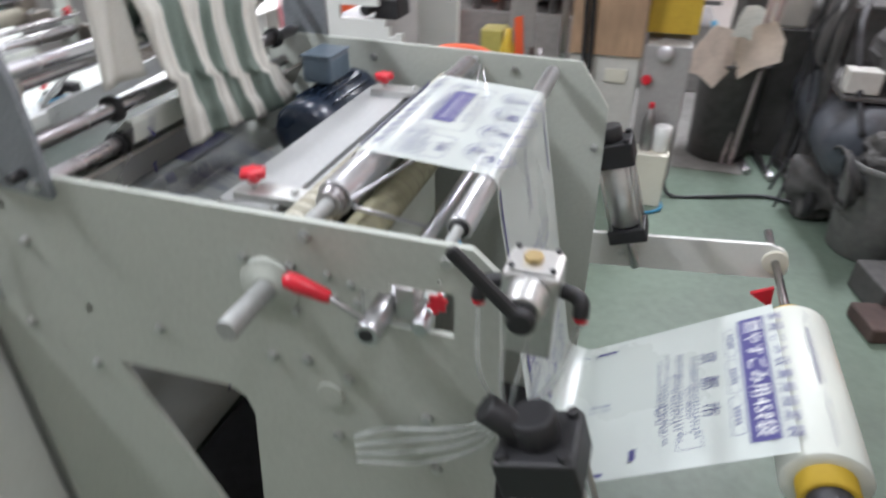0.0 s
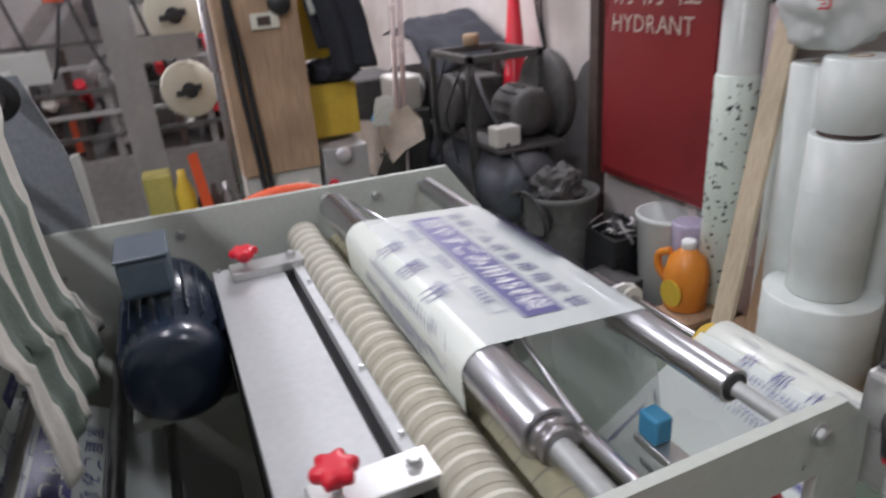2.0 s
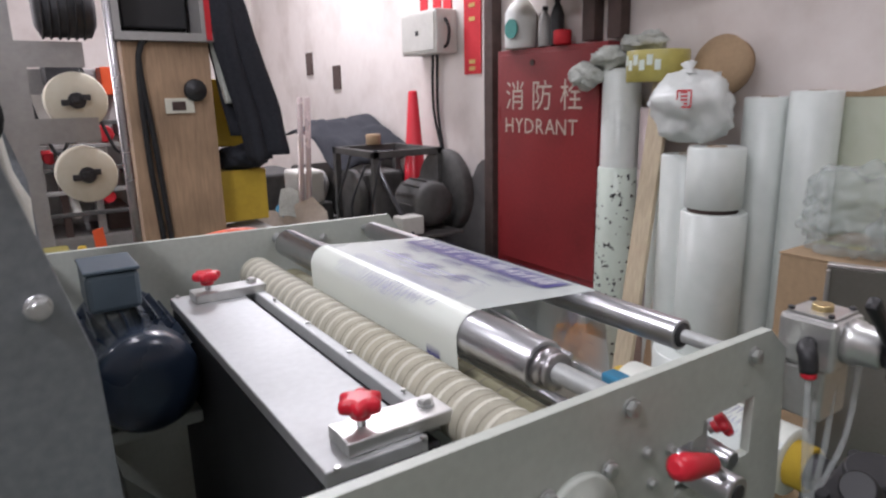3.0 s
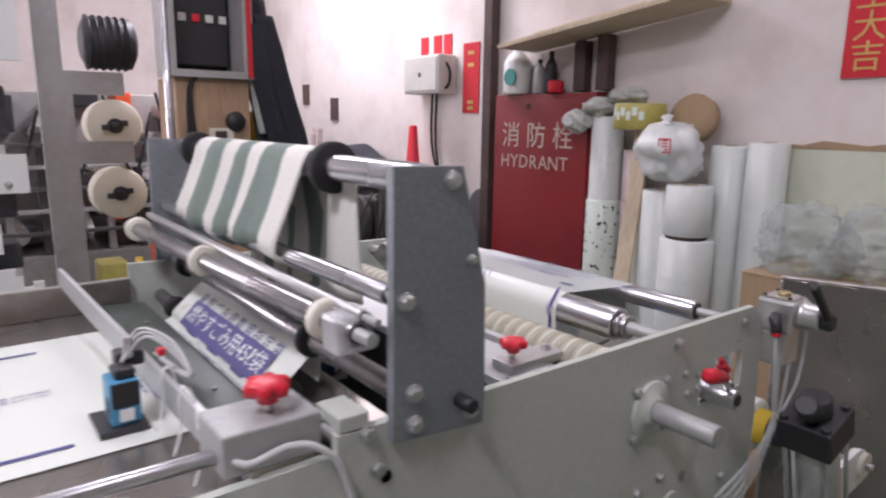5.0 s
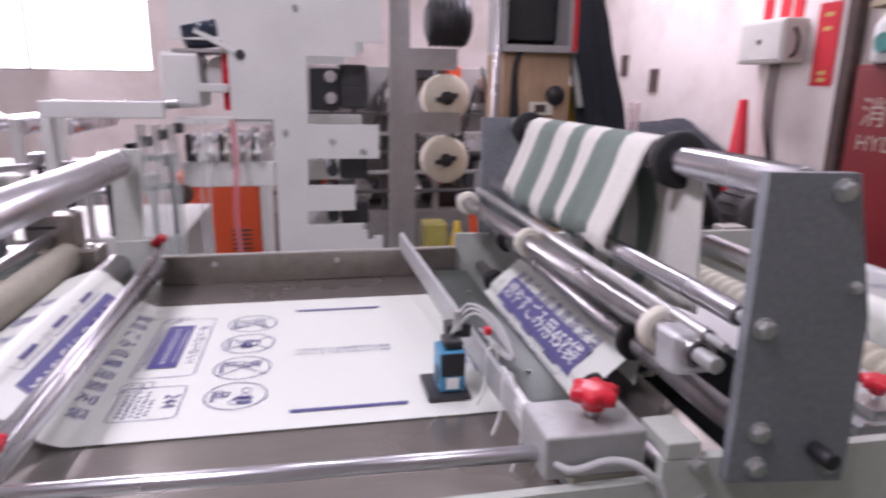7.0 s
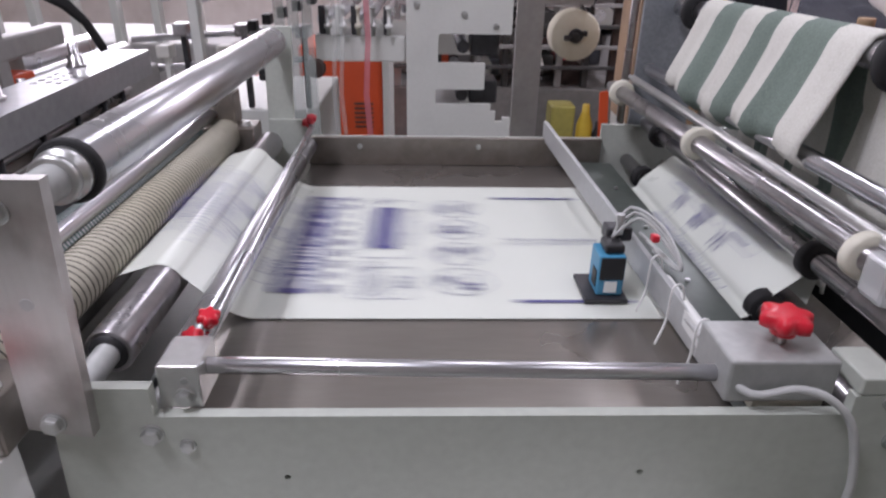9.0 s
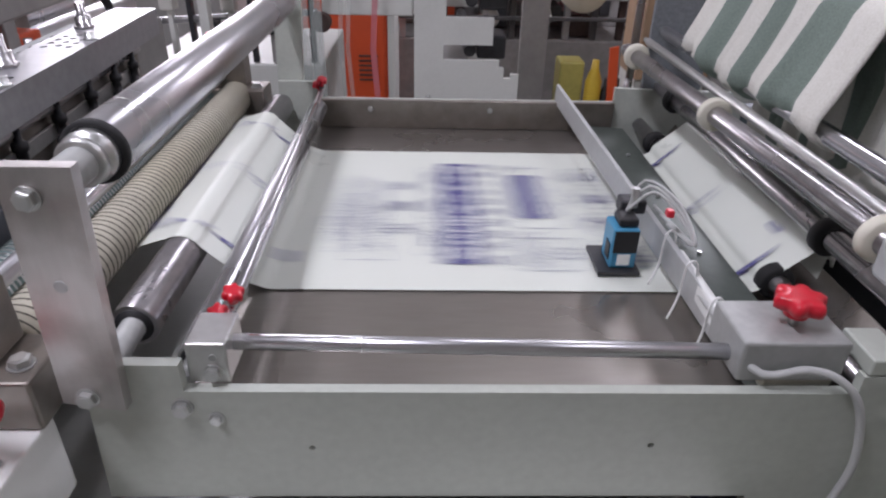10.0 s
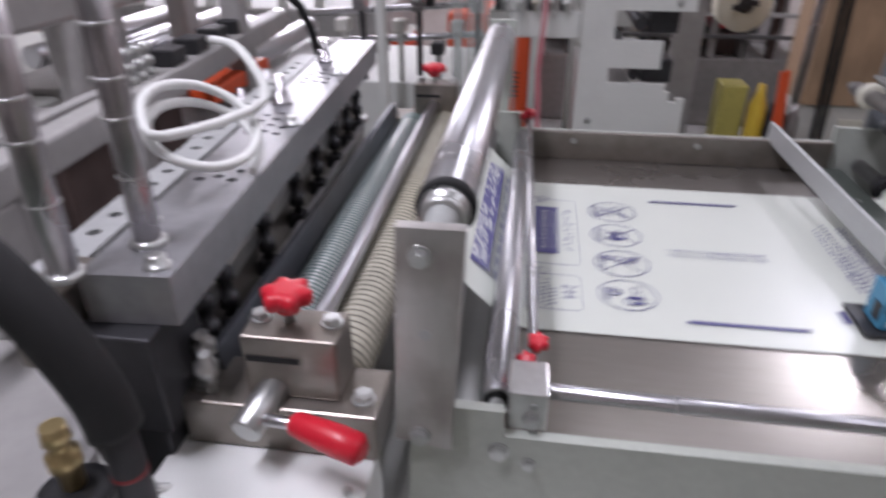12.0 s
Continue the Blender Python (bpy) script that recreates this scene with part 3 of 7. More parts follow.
# pressure regulator with its black lever
reg = part("regulator", box((0.300, -0.05, 1.168), (0.372, 0.02, 1.232), 0.006), ALU, feeder, "cast aluminium air regulator valve")
part("regulator_cap", rod((0.334, -0.016, 1.232), (0.334, -0.016, 1.244), 0.013, n=8), BRASS, reg, "worn brass plug")
part("regulator_lid", box((0.306, -0.044, 1.2325), (0.366, 0.014, 1.236), 0.003), ALU, reg)
for sx in (0.31, 0.362):
    for sy in (-0.038, 0.01):
        part("lid_screw", rod((sx, sy, 1.236), (sx, sy, 1.240), 0.004, n=8), IRON, reg)
part("valve_dial", lathe((0.336, -0.05, 1.205), (0, -1, 0), [(0, 0.028), (0.010, 0.028), (0.013, 0.025), (0.036, 0.024), (0.04, 0.02)], 28), ALU, reg)
part("valve_foot", box((0.305, -0.04, 1.10), (0.37, 0.012, 1.1675), 0.004), ALU, reg)
lever = part("lever", lathe((0.337, -0.09, 1.202), (0, -1, 0), [(0, 0.017), (0.016, 0.018), (0.02, 0.013)], 20), BLACK_PLASTIC, reg, "black plastic lever arm")
part("lever_arm", box((-0.062, -0.007, -0.009), (0.062, 0.007, 0.009), 0.006, turn=Matrix.Translation((0.293, -0.102, 1.244)) @ Matrix.Rotation(radians(43), 4, "Y")), BLACK_PLASTIC, lever)
for x, dx in ((0.298, -1), (0.374, 1)):
    fit = part("elbow_fitting", tube([(x, -0.02, 1.20), (x + dx * 0.016, -0.026, 1.20), (x + dx * 0.026, -0.034, 1.196), (x + dx * 0.028, -0.038, 1.178)], 0.0105, 12), BLACK_PLASTIC, reg, "black push-in elbow")
    part("release_ring", rod((x + dx * 0.028, -0.038, 1.179), (x + dx * 0.028, -0.038, 1.171), 0.009), RED, fit, "red release ring")
for i, (x, y) in enumerate(((0.270, -0.038), (0.31, -0.03), (0.345, -0.035), (0.402, -0.038))):
    part("air_hose", tube([(x, y, 1.17), (x + 0.005 - 0.01 * i, y - 0.005, 1.06), (0.30 + 0.008 * i, -0.035, 0.98), (0.24 + 0.012 * i, -0.03, 0.92 - 0.01 * i), (0.12 + 0.02 * i, -0.022, 0.87 - 0.02 * i), (0.06, -0.02, 0.83 - 0.02 * i)], 0.0036, 10), HOSE, feeder, "clear air hose")



def air_cylinder(y):
    """A tilted pneumatic cylinder between the frame and the unwinding arm."""
    top, low = Vector((0.372, y, 1.0)), Vector((0.465, y, 0.705))
    d = (low - top).normalized()
    turn = Matrix.Rotation(math.atan2(d.x, d.z), 4, "Y")
    body = part("air_cylinder", box((-0.056, -0.052, -0.034), (0.056, 0.052, 0.034), 0.005, turn=Matrix.Translation(top + d * 0.03) @ turn), BLACK_PLASTIC, feeder, "tilted air cylinder with black end caps")
    part("barrel", rod(top + d * 0.062, low - d * 0.055, 0.044), ALU, body, "aluminium barrel")
    part("end_cap", box((-0.054, -0.05, -0.022), (0.054, 0.05, 0.022), 0.005, turn=Matrix.Translation(low - d * 0.03) @ turn), BLACK_PLASTIC, body)
    part("piston_rod", rod(low - d * 0.02, low + d * 0.10, 0.012), CHROME, body)
    part("clevis", rod(top - d * 0.045, top + d * 0.01, 0.032), BLACK_PLASTIC, body)
    part("pivot", rod((top.x - 0.075, y - 0.01, top.z + 0.045), (top.x, y, top.z - 0.01), 0.021), BLACK_PLASTIC, body)
    side_way = Vector((d.z, 0, -d.x))
    for sx in (-1, 1):
        for sy in (-1, 1):
            off = side_way * 0.043 * sx + Vector((0, 0.04 * sy, 0))
            part("tie_rod", rod(top + d * 0.05 + off, low - d * 0.04 + off, 0.005, n=8), ZINC, body)
            part("cap_screw", rod(top + d * 0.0 + off, top - d * 0.013 + off, 0.009, n=12), BLACK_PLASTIC, body)


air_cylinder(-0.085)
air_cylinder(1.03)

# unwinding arms, shaft and film roll
for y in (-0.03, 1.035):
    part("unwind_arm", sheet([(0.20, 0.580), (0.890, 0.645), (0.902, 0.68), (0.878, 0.735), (0.84, 0.748), (0.20, 0.690)], y, y + 0.014), PAINT_WHITE, feeder, "off-white unwinding arm")
    bolt(feeder, (0.445, y, 0.652), (0, -1, 0), 0.009)
    part("shaft_cap", lathe((0.862, y - 0.012, 0.70), (0, 1, 0), [(0, 0.034), (0.03, 0.036), (0.04, 0.034)], 24), COLLAR, feeder, "ivory bearing cap")
part("unwind_shaft", rod((0.862, -0.06, 0.70), (0.862, 1.21, 0.70), 0.011), CHROME_DARK, feeder)
part("red_flag", sheet([(0.815, 0.61), (0.875, 0.575), (0.87, 0.64)], 0.985, 1.0), RED, feeder, "red plastic clamp wing")
film_roll = thing("film_roll", "roll of printed white film on a yellow core", "film roll", at=(0.862, 0.47, 0.70))
RX, RZ, RR = 0.862, 0.70, 0.078
part("wound_film", lathe((RX, 0.245, RZ), (0, 1, 0), [(0.0, 0.055), (0.0, RR - 0.002), (0.002, RR), (0.458, RR), (0.46, RR - 0.002), (0.46, 0.055)], 48), FILM, film_roll)
part("core", lathe((RX, 0.205, RZ), (0, 1, 0), [(0, 0.043), (0, 0.052), (0.54, 0.052), (0.54, 0.043)], 36), YELLOW, film_roll, "yellow cardboard core")
part("core_chuck", lathe((RX, 0.17, RZ), (0, 1, 0), [(0, 0.02), (0, 0.036), (0.03, 0.04), (0.06, 0.04), (0.06, 0.012)], 28), IRON, film_roll)

# ---- mast with upper rollers ----
MAST = [(-0.581, 1.206), (-0.448, 1.194), (-0.446, 1.225), (-0.450, 1.372), (-0.487, 1.514), (-0.581, 1.516)]
for y in (-0.013, 0.982):
    part("mast_plate", sheet(MAST, y, y + 0.0125), SLATE, feeder, "slate grey hammered steel mast plate")
for x, z in ((-0.503, 1.499), (-0.565, 1.369), (-0.554, 1.260), (-0.553, 1.222), (-0.471, 1.217)):
    bolt(feeder, (x, -0.013, z), r=0.0085)
bolt(feeder, (-0.472, -0.013, 1.405), r=0.005)
part("pin", rod((-0.487, -0.012, 1.235), (-0.487, -0.04, 1.235), 0.009), BLACK_PLASTIC, feeder)
bolt(feeder, (-0.608, 0.0, 1.222), r=0.0075)
part("mast_block", box((-0.642, 0.0, 1.229), (-0.605, 0.055, 1.248), 0.002), PAINT, feeder)


def ringed(x, z, r, mat, rings, rr, ring_mat, wide=0.014, x2=None, y1=0.96):
    ob = roller("idle_roller", x, z, r, 0.03, y1, mat, r * 0.6, (0.0, 0.982), x2=x2)
    for y in rings:
        k = (y - 0.03) / (y1 - 0.03)
        xx = x + ((x if x2 is None else x2) - x) * k
        part("side_ring", lathe((xx, y - wide / 2, z), (0, 1, 0), [(0, r), (0, rr * 0.9), (0.002, rr), (wide - 0.002, rr), (wide, rr * 0.9), (wide, r)], 28), ring_mat, ob, "black rubber ring" if ring_mat is BLACK else "ivory nylon collar")
    return ob


ringed(-0.508, 1.496, 0.019, CHROME, (0.255, 0.86), 0.037, BLACK, 0.02)
ringed(-0.558, 1.366, 0.0125, CHROME, (), 0.02, BLACK)
ringed(-0.592, 1.346, 0.008, ALU, (), 0.02, BLACK)
ringed(-0.600, 1.327, 0.0145, CHROME_DARK, (0.10, 0.51, 0.90), 0.026, COLLAR, 0.016, x2=-0.634)
ringed(-0.546, 1.246, 0.015, CHROME_DARK, (0.255, 0.86), 0.026, BLACK, 0.018)
ringed(-0.582, 1.160, 0.0145, CHROME_DARK, (0.283, 0.83), 0.025, BLACK, 0.022)
ringed(-0.462, 0.968, 0.014, CHROME_DARK, (), 0.02, BLACK)
part("acrylic_block", box((-0.624, 0.035, 1.301), (-0.574, 0.075, 1.347), 0.006), CLEAR, feeder, "clear acrylic bearing block")
part("acrylic_bore", rod((-0.600, 0.033, 1.323), (-0.600, 0.05, 1.323), 0.012), BLACK, feeder)
part("slope_plate", sheet([(-0.56, 1.085), (-0.552, 1.085), (-0.50, 1.165), (-0.507, 1.17)], 0.07, 0.93), STEEL, feeder, "sloping steel guide plate")

# ---- inspection table ----
part("table_plate", box((-1.33, 0.014, 1.129), (-0.63, 0.965, 1.1445), 0.002), STEEL, feeder, "brushed stainless table plate")
part("table_back", box((-1.318, 0.952, 1.145), (-0.646, 0.9665, 1.209), 0.002), OILY, feeder, "folded steel back edge")
for x in (-1.2, -0.93):
    bolt(feeder, (x, 0.952, 1.19), (0, -1, 0), 0.006, False)
part("nip_cover", sheet([(-0.712, 1.152), (-0.704, 1.160), (-0.624, 1.156), (-0.622, 1.150)], 0.05, 0.94), SHADED_GREEN, feeder, "grey-green cover strip over the film inlet, shade in its colour")
for y in (0.16, 0.36, 0.56, 0.76):
    bolt(feeder, (-0.66, y, 1.1575), (0, 0, 1), 0.004, False)
part("guide_rod", rod((-1.275, 0.040, 1.237), (-0.755, 0.044, 1.224), 0.0085), CHROME, feeder, "polished guide rod")
knob_block = part("rod_block", box((-1.300, 0.013, 1.207), (-1.261, 0.066, 1.254), 0.002), ALU, feeder)
bolt(feeder, (-1.276, 0.013, 1.221), r=0.0075)
for y, x in ((0.096, -1.276), (0.928, -1.304)):
    star_knob(feeder, (x, y, 1.243), 0.0125, 0.012, 0.012, (0.2, -0.3, 1), "wing_knob")
    star_knob(feeder, (x - 0.004, y - 0.018 if y < 0.5 else y + 0.012, 1.233), 0.0125, 0.012, 0.012, (-0.3, -0.5, 1), "wing_knob")
roller("guide_roller", -1.313, 1.197, 0.0185, 0.062, 0.93, CHROME, 0.009)
roller("guide_roller", -1.276, 1.238, 0.006, 0.066, 0.94, CHROME, 0.004, x2=-1.303)
roller("guide_roller", -1.396, 1.20, 0.0265, 0.115, 0.93, CHROME_DARK, 0.014, label="dark polished roller")
slide = part("slide_block", box((-0.762, 0.016, 1.209), (-0.655, 0.092, 1.256), 0.003), MATTE, feeder, "machined aluminium slide block")
star_knob(feeder, (-0.700, 0.050, 1.256), 0.027, 0.018, 0.018)
part("slide_pin", rod((-0.66, 0.05, 1.232), (-0.60, 0.05, 1.232), 0.008), CHROME, feeder)
part("slide_roller", rod((-0.73, 0.03, 1.205), (-0.66, 0.03, 1.205), 0.011), COLLAR, feeder)
bar_turn = Matrix.Rotation(math.atan2(0.045, 0.86), 4, "Z")
bar = part("sensor_bar", box((-0.004, -0.45, -0.021), (0.004, 0.45, 0.021), 0.001, turn=Matrix.Translation((-0.752, 0.53, 1.208)) @ bar_turn @ Matrix.Rotation(radians(2.0), 4, "X")), ALU_FLAT, feeder, "long thin aluminium sensor bar")
sensor = part("colour_sensor", box((-0.808, 0.318, 1.124), (-0.770, 0.366, 1.186), 0.003), SENSOR_BLUE, feeder, "blue print mark sensor with a black head")
part("lens_window", box((-0.8095, 0.325, 1.135), (-0.8082, 0.345, 1.16)), BLACK_PLASTIC, sensor)
part("sensor_front", box((-0.772, 0.3165, 1.150), (-0.806, 0.3178, 1.184)), BLACK_PLASTIC, sensor)
part("sensor_head", box((-0.800, 0.324, 1.1865), (-0.772, 0.360, 1.200), 0.004), BLACK_PLASTIC, sensor)
part("sensor_label", box((-0.798, 0.3165, 1.130), (-0.780, 0.3179, 1.147)), LABEL_WHITE, sensor)
part("sensor_foot", box((-0.825, 0.308, 1.1165), (-0.764, 0.388, 1.1235), 0.001), IRON, sensor)
part("sensor_clamp", box((-0.790, 0.362, 1.188), (-0.752, 0.392, 1.210), 0.004), IRON, sensor)
part("clamp_screw", rod((-0.775, 0.355, 1.205), (-0.775, 0.355, 1.235), 0.006), ZINC, sensor)
for i in range(3):
    part("sensor_wire", tube([(-0.785, 0.35, 1.20), (-0.755, 0.38 - 0.02 * i, 1.235), (-0.728, 0.31, 1.232 - 0.008 * i), (-0.722, 0.25, 1.20), (-0.735, 0.32 + 0.03 * i, 1.195)], 0.0025, 6), CABLE_GREY, sensor)
sensor.location.z = 0.033
part("wire_tag", box((-0.752, 0.285, 1.222), (-0.742, 0.297, 1.232), 0.002), RED, sensor)
cable = part("sensor_cable", tube([(-0.737, 0.30, 1.20), (-0.733, 0.20, 1.20), (-0.742, 0.12, 1.215), (-0.758, 0.05, 1.232), (-0.742, 0.008, 1.225), (-0.70, 0.006, 1.232), (-0.672, -0.004, 1.228), (-0.648, -0.012, 1.20), (-0.632, -0.016, 1.13), (-0.637, -0.014, 1.06), (-0.655, -0.016, 0.95)], 0.0042, 10), CABLE_GREY, feeder, "grey sensor cable")
for y in (0.28, 0.2, 0.12):
    part("cable_tie", tube([(-0.73, y, 1.188), (-0.738, y, 1.235), (-0.752, y - 0.004, 1.235), (-0.752, y, 1.188), (-0.765, y - 0.01, 1.16)], 0.0016, 6), LABEL_WHITE, feeder)
part("wire_wrap", box((-0.738, 0.10, 1.188), (-0.727, 0.27, 1.218), 0.004), LABEL_WHITE, feeder, "white tape-wrapped wires")

# left end plate with the upper chromed roller
for y in (-0.014, 0.982):
    part("end_plate", sheet([(-1.41, 1.205), (-1.354, 1.195), (-1.342, 1.443), (-1.402, 1.443)], y, y + 0.013), BARE if y < 0 else PAINT, feeder, "scratched bare steel end plate")
bolt(feeder, (-1.381, -0.014, 1.417), r=0.0085)
bolt(feeder, (-1.385, -0.014, 1.213), r=0.0085)
part("slotted_hole", rod((-1.378, -0.0145, 1.335), (-1.378, -0.012, 1.335), 0.006), ALU_FLAT, feeder)
upper = roller("pressure_roller", -1.372, 1.418, 0.029, 0.085, 0.93, CHROME, 0.0165, label="large chromed upper roller")
part("rubber_rim", lathe((-1.372, 0.078, 1.418), (0, 1, 0), [(0, 0.0215), (0, 0.0285), (0.002, 0.0305), (0.009, 0.0305), (0.010, 0.0285)], 32), BLACK, upper, "dark rubber rim")
collar = part("clamp_collar", lathe((-1.372, 0.052, 1.418), (0, 1, 0), [(0, 0.0165), (0, 0.020), (0.002, 0.0225), (0.009, 0.0225), (0.010, 0.0195), (0.013, 0.0195), (0.014, 0.0245), (0.030, 0.0245), (0.030, 0.0165)], 30), ZINC, upper, "zinc clamp collar")
part("set_screw", rod((-1.380, 0.074, 1.4400), (-1.381, 0.074, 1.4425), 0.0035), BLACK, collar)
ribs(upper, -1.372, 1.418, 0.0288, 0.14, 0.9, 0.062, 0.0010, 0.05, ZINC)

# ---- striped towel over the top roller ----
bm = bmesh.new()
drape = [(-0.556, 1.336), (-0.577, 1.347), (-0.592, 1.362), (-0.590, 1.380), (-0.572, 1.42), (-0.553, 1.468), (-0.5445, 1.494), (-0.534, 1.511), (-0.518, 1.5175), (-0.503, 1.512), (-0.493, 1.494)]
drape += [(-0.490 + 0.0010 * k, 1.494 - 0.0138 * k) for k in range(1, 27)]
NEAR_EDGE = [(1.52, 0.30), (1.446, 0.296), (1.29, 0.322), (1.13, 0.33)]
FAR_EDGE = [(1.52, 0.79), (1.47, 0.70), (1.375, 0.672), (1.262, 0.69), (1.18, 0.735), (1.13, 0.775)]


def along(edge, z):
    for (z0, y0), (z1, y1) in zip(edge, edge[1:]):
        if z >= z1:
            k = min(max((z0 - z) / (z0 - z1), 0), 1)
            return y0 + (y1 - y0) * k
    return edge[-1][1]


NY = 60
grid = []
for j, (x, z) in enumerate(drape):
    row = []
    for i in range(NY + 1):
        back = j > 8
        y0, y1 = (along(NEAR_EDGE, z), along(FAR_EDGE, z)) if back else (0.30, 0.80)
        if back and z > 1.47:
            y1 = 0.80 + (y1 - 0.80) * min(1.0, (1.5175 - z) / 0.05)
        v = i / NY
        y = y0 + (y1 - y0) * v + (0.02 if back and z < 1.285 - 0.05 * v else 0.0)
        away = min(1.0, (j - 8) / 14) if back else (8 - j) / 8
        fold = (0.005 if back else 0.010) * away * math.sin(i * 0.42) + 0.003 * away * math.sin(i * 1.1 + j * 0.3)
        if back:
            for line in (1.42 - 0.02 * v, 1.30 - 0.05 * v, 1.21 - 0.045 * v):
                d = line - z
                fold += 0.009 * math.exp(-max(d, 0) / 0.05) * (1 if d > 0 else math.exp(d / 0.006)) * (0.6 + 0.4 * math.sin(i * 0.3 + line * 40))
        row.append(bm.verts.new((x + fold * (1 if back else -1), y, z + 0.006 * math.sin(i * 0.12) * away - (0.03 * v * max(0, away) if back else 0))))
    grid.append(row)
for a, b in zip(grid, grid[1:]):
    for i in range(NY):
        f = bm.faces.new((a[i], a[i + 1], b[i + 1], b[i]))
        f.smooth, f.material_index = True, int(9 <= i < 18 or 26 <= i < 32 or 41 <= i < 50)
towel = single("towel", bm, [TOWEL_WHITE, TOWEL_GREEN], "cream and sage green striped cotton towel hung over a roller", "towel")
thick = towel.modifiers.new("thickness", "SOLIDIFY")
thick.thickness = 0.004
towel.location = (0.011, 0, 0.007)
second = thing("cloth", "plain cream cloth hanging beside the striped towel", "cloth")
bm = bmesh.new()
rows = []
for j in range(12):
    z = 1.512 - 0.019 * j
    rows.append([bm.verts.new((-0.497 + 0.008 * math.sin(i * 0.9 + j * 0.1) * j / 11 - 0.0006 * j, 0.215 + 0.0095 * i + 0.003 * j * (i - 4) / 8, z)) for i in range(9)])
for a, b in zip(rows, rows[1:]):
    for i in range(8):
        bm.faces.new((a[i], a[i + 1], b[i + 1], b[i])).smooth = True
hang = part("hanging_side", bm, TOWEL_WHITE, second)
hang.modifiers.new("thickness", "SOLIDIFY").thickness = 0.004

# ---- sealing and cutting machine at the outlet ----
sealer = thing("sealing_machine", "dark steel sealing and cutting head with bolts and red knobs", "machine")
part("foot_cabinet", box((-1.64, -0.42, 0.05), (-1.432, -0.162, 1.183), 0.006), PAINT_WHITE, sealer, "off-white cabinet with a screw")
part("cover", box((-1.64, -0.27, 1.09), (-1.428, -0.008, 1.185), 0.003), LABEL_WHITE, sealer, "off-white sheet metal cover")
bolt(sealer, (-1.445, -0.072, 1.185), (0, 0, 1), 0.005, False)
for y in (0.0, 0.93):
    part("bearing_base", box((-1.625, y - 0.03, 1.186), (-1.424, y + 0.045, 1.242), 0.003), OILY, sealer, "oily brown steel base")
    part("bearing_block", box((-1.560, y - 0.012, 1.2425), (-1.464, y + 0.042, 1.314), 0.003), OILY, sealer, "oily brown steel bearing block")
    part("slot", box((-1.555, y - 0.0135, 1.286), (-1.502, y - 0.0125, 1.292)), BLACK, sealer)
    star_knob(sealer, (-1.519, y + 0.02, 1.312), 0.027, 0.019, 0.022)
    for x in (-1.549, -1.476):
        bolt(sealer, (x, y + 0.02, 1.314), (0, 0, 1), 0.0085)
    for x in (-1.61, -1.443):
        bolt(sealer, (x, y - 0.004, 1.242), (0, 0, 1), 0.0095)
stub = part("stub_shaft", rod((-1.53, 0.0, 1.252), (-1.545, -0.06, 1.238), 0.0155), ZINC, sealer)
part("lever_arm", rod((-1.54, -0.045, 1.244), (-1.49, -0.055, 1.25), 0.006), CHROME, stub)
part("grip", lathe((-1.498, -0.054, 1.252), Vector((0.078, -0.024, -0.004)), [(0, 0.009), (0.005, 0.012), (0.05, 0.0155), (0.072, 0.015), (0.078, 0.008)], 18), RED, stub, "red plastic grip")


def sealer_roller(x, z, r, mat, label):
    return part("roller", rod((x, 0.045, z), (x, 0.92, z), r, n=36), mat, sealer, label)


rs = sealer_roller(-1.487, 1.222, 0.034, RUBBER, "cream rubber roller with close dark rings")
bm = bmesh.new()
for i in range(78):
    y = 0.05 + i * 0.0111
    lathe((-1.487, y, 1.222), (0, 1, 0), [(0, 0.0341), (0.0001, 0.0346), (0.0020, 0.0346), (0.0021, 0.0341)], 22, bm)
tagged(part("ring_band", bm, RUBBER_LINE, rs, "close dark rings"), kind="stuff")
knurled = sealer_roller(-1.562, 1.215, 0.036, MESH_GREEN, "dark green knurled roller")
ribs(knurled, -1.562, 1.215, 0.036, 0.05, 0.86, 0.0085, 0.0035, 0.05, ZINC)
sealer_roller(-1.515, 1.268, 0.011, CHROME, "polished rod")
part("scraper", box((-0.006, -0.455, -0.021), (0.006, 0.455, 0.021), 0.002, turn=Matrix.Translation((-1.606, 0.475, 1.247)) @ Matrix.Rotation(radians(-12), 4, "Y")), TANK, sealer, "dark steel scraper bar")
# heavy beam with holes and bolts
holes = [circle(-1.672 + 0.020 * i, 0.19 + 0.028 * j + 0.010 * (i % 2), 0.0062, 10) for i in range(3) for j in (0, 1, 6, 7, 8, 9, 16, 17, 18, 19)]
beam = part("beam", sheet([(-1.692, -0.03), (-1.606, -0.03), (-1.606, 1.02), (-1.692, 1.02)], 1.334, 1.386, holes, flat="z"), BEAM, sealer, "heavy grey steel beam drilled with holes")
part("beam_web", box((-1.686, 0.0, 1.20), (-1.650, 0.98, 1.3335)), OILY, sealer)
part("end_block", box((-1.70, -0.055, 1.22), (-1.622, 0.03, 1.333), 0.003), IRON, sealer, "dark end block under the beam")
part("end_foot", box((-1.69, -0.05, 1.15), (-1.632, 0.02, 1.219), 0.003), IRON, sealer)
for y in (0.506, 0.798):
    nut = part("nut", lathe((-1.668, y, 1.386), (0, 0, 1), [(0, 0.019), (0.005, 0.019), (0.006, 0.015), (0.022, 0.015), (0.023, 0.009), (0.046, 0.009)], 6), CHROME_DARK, sealer)
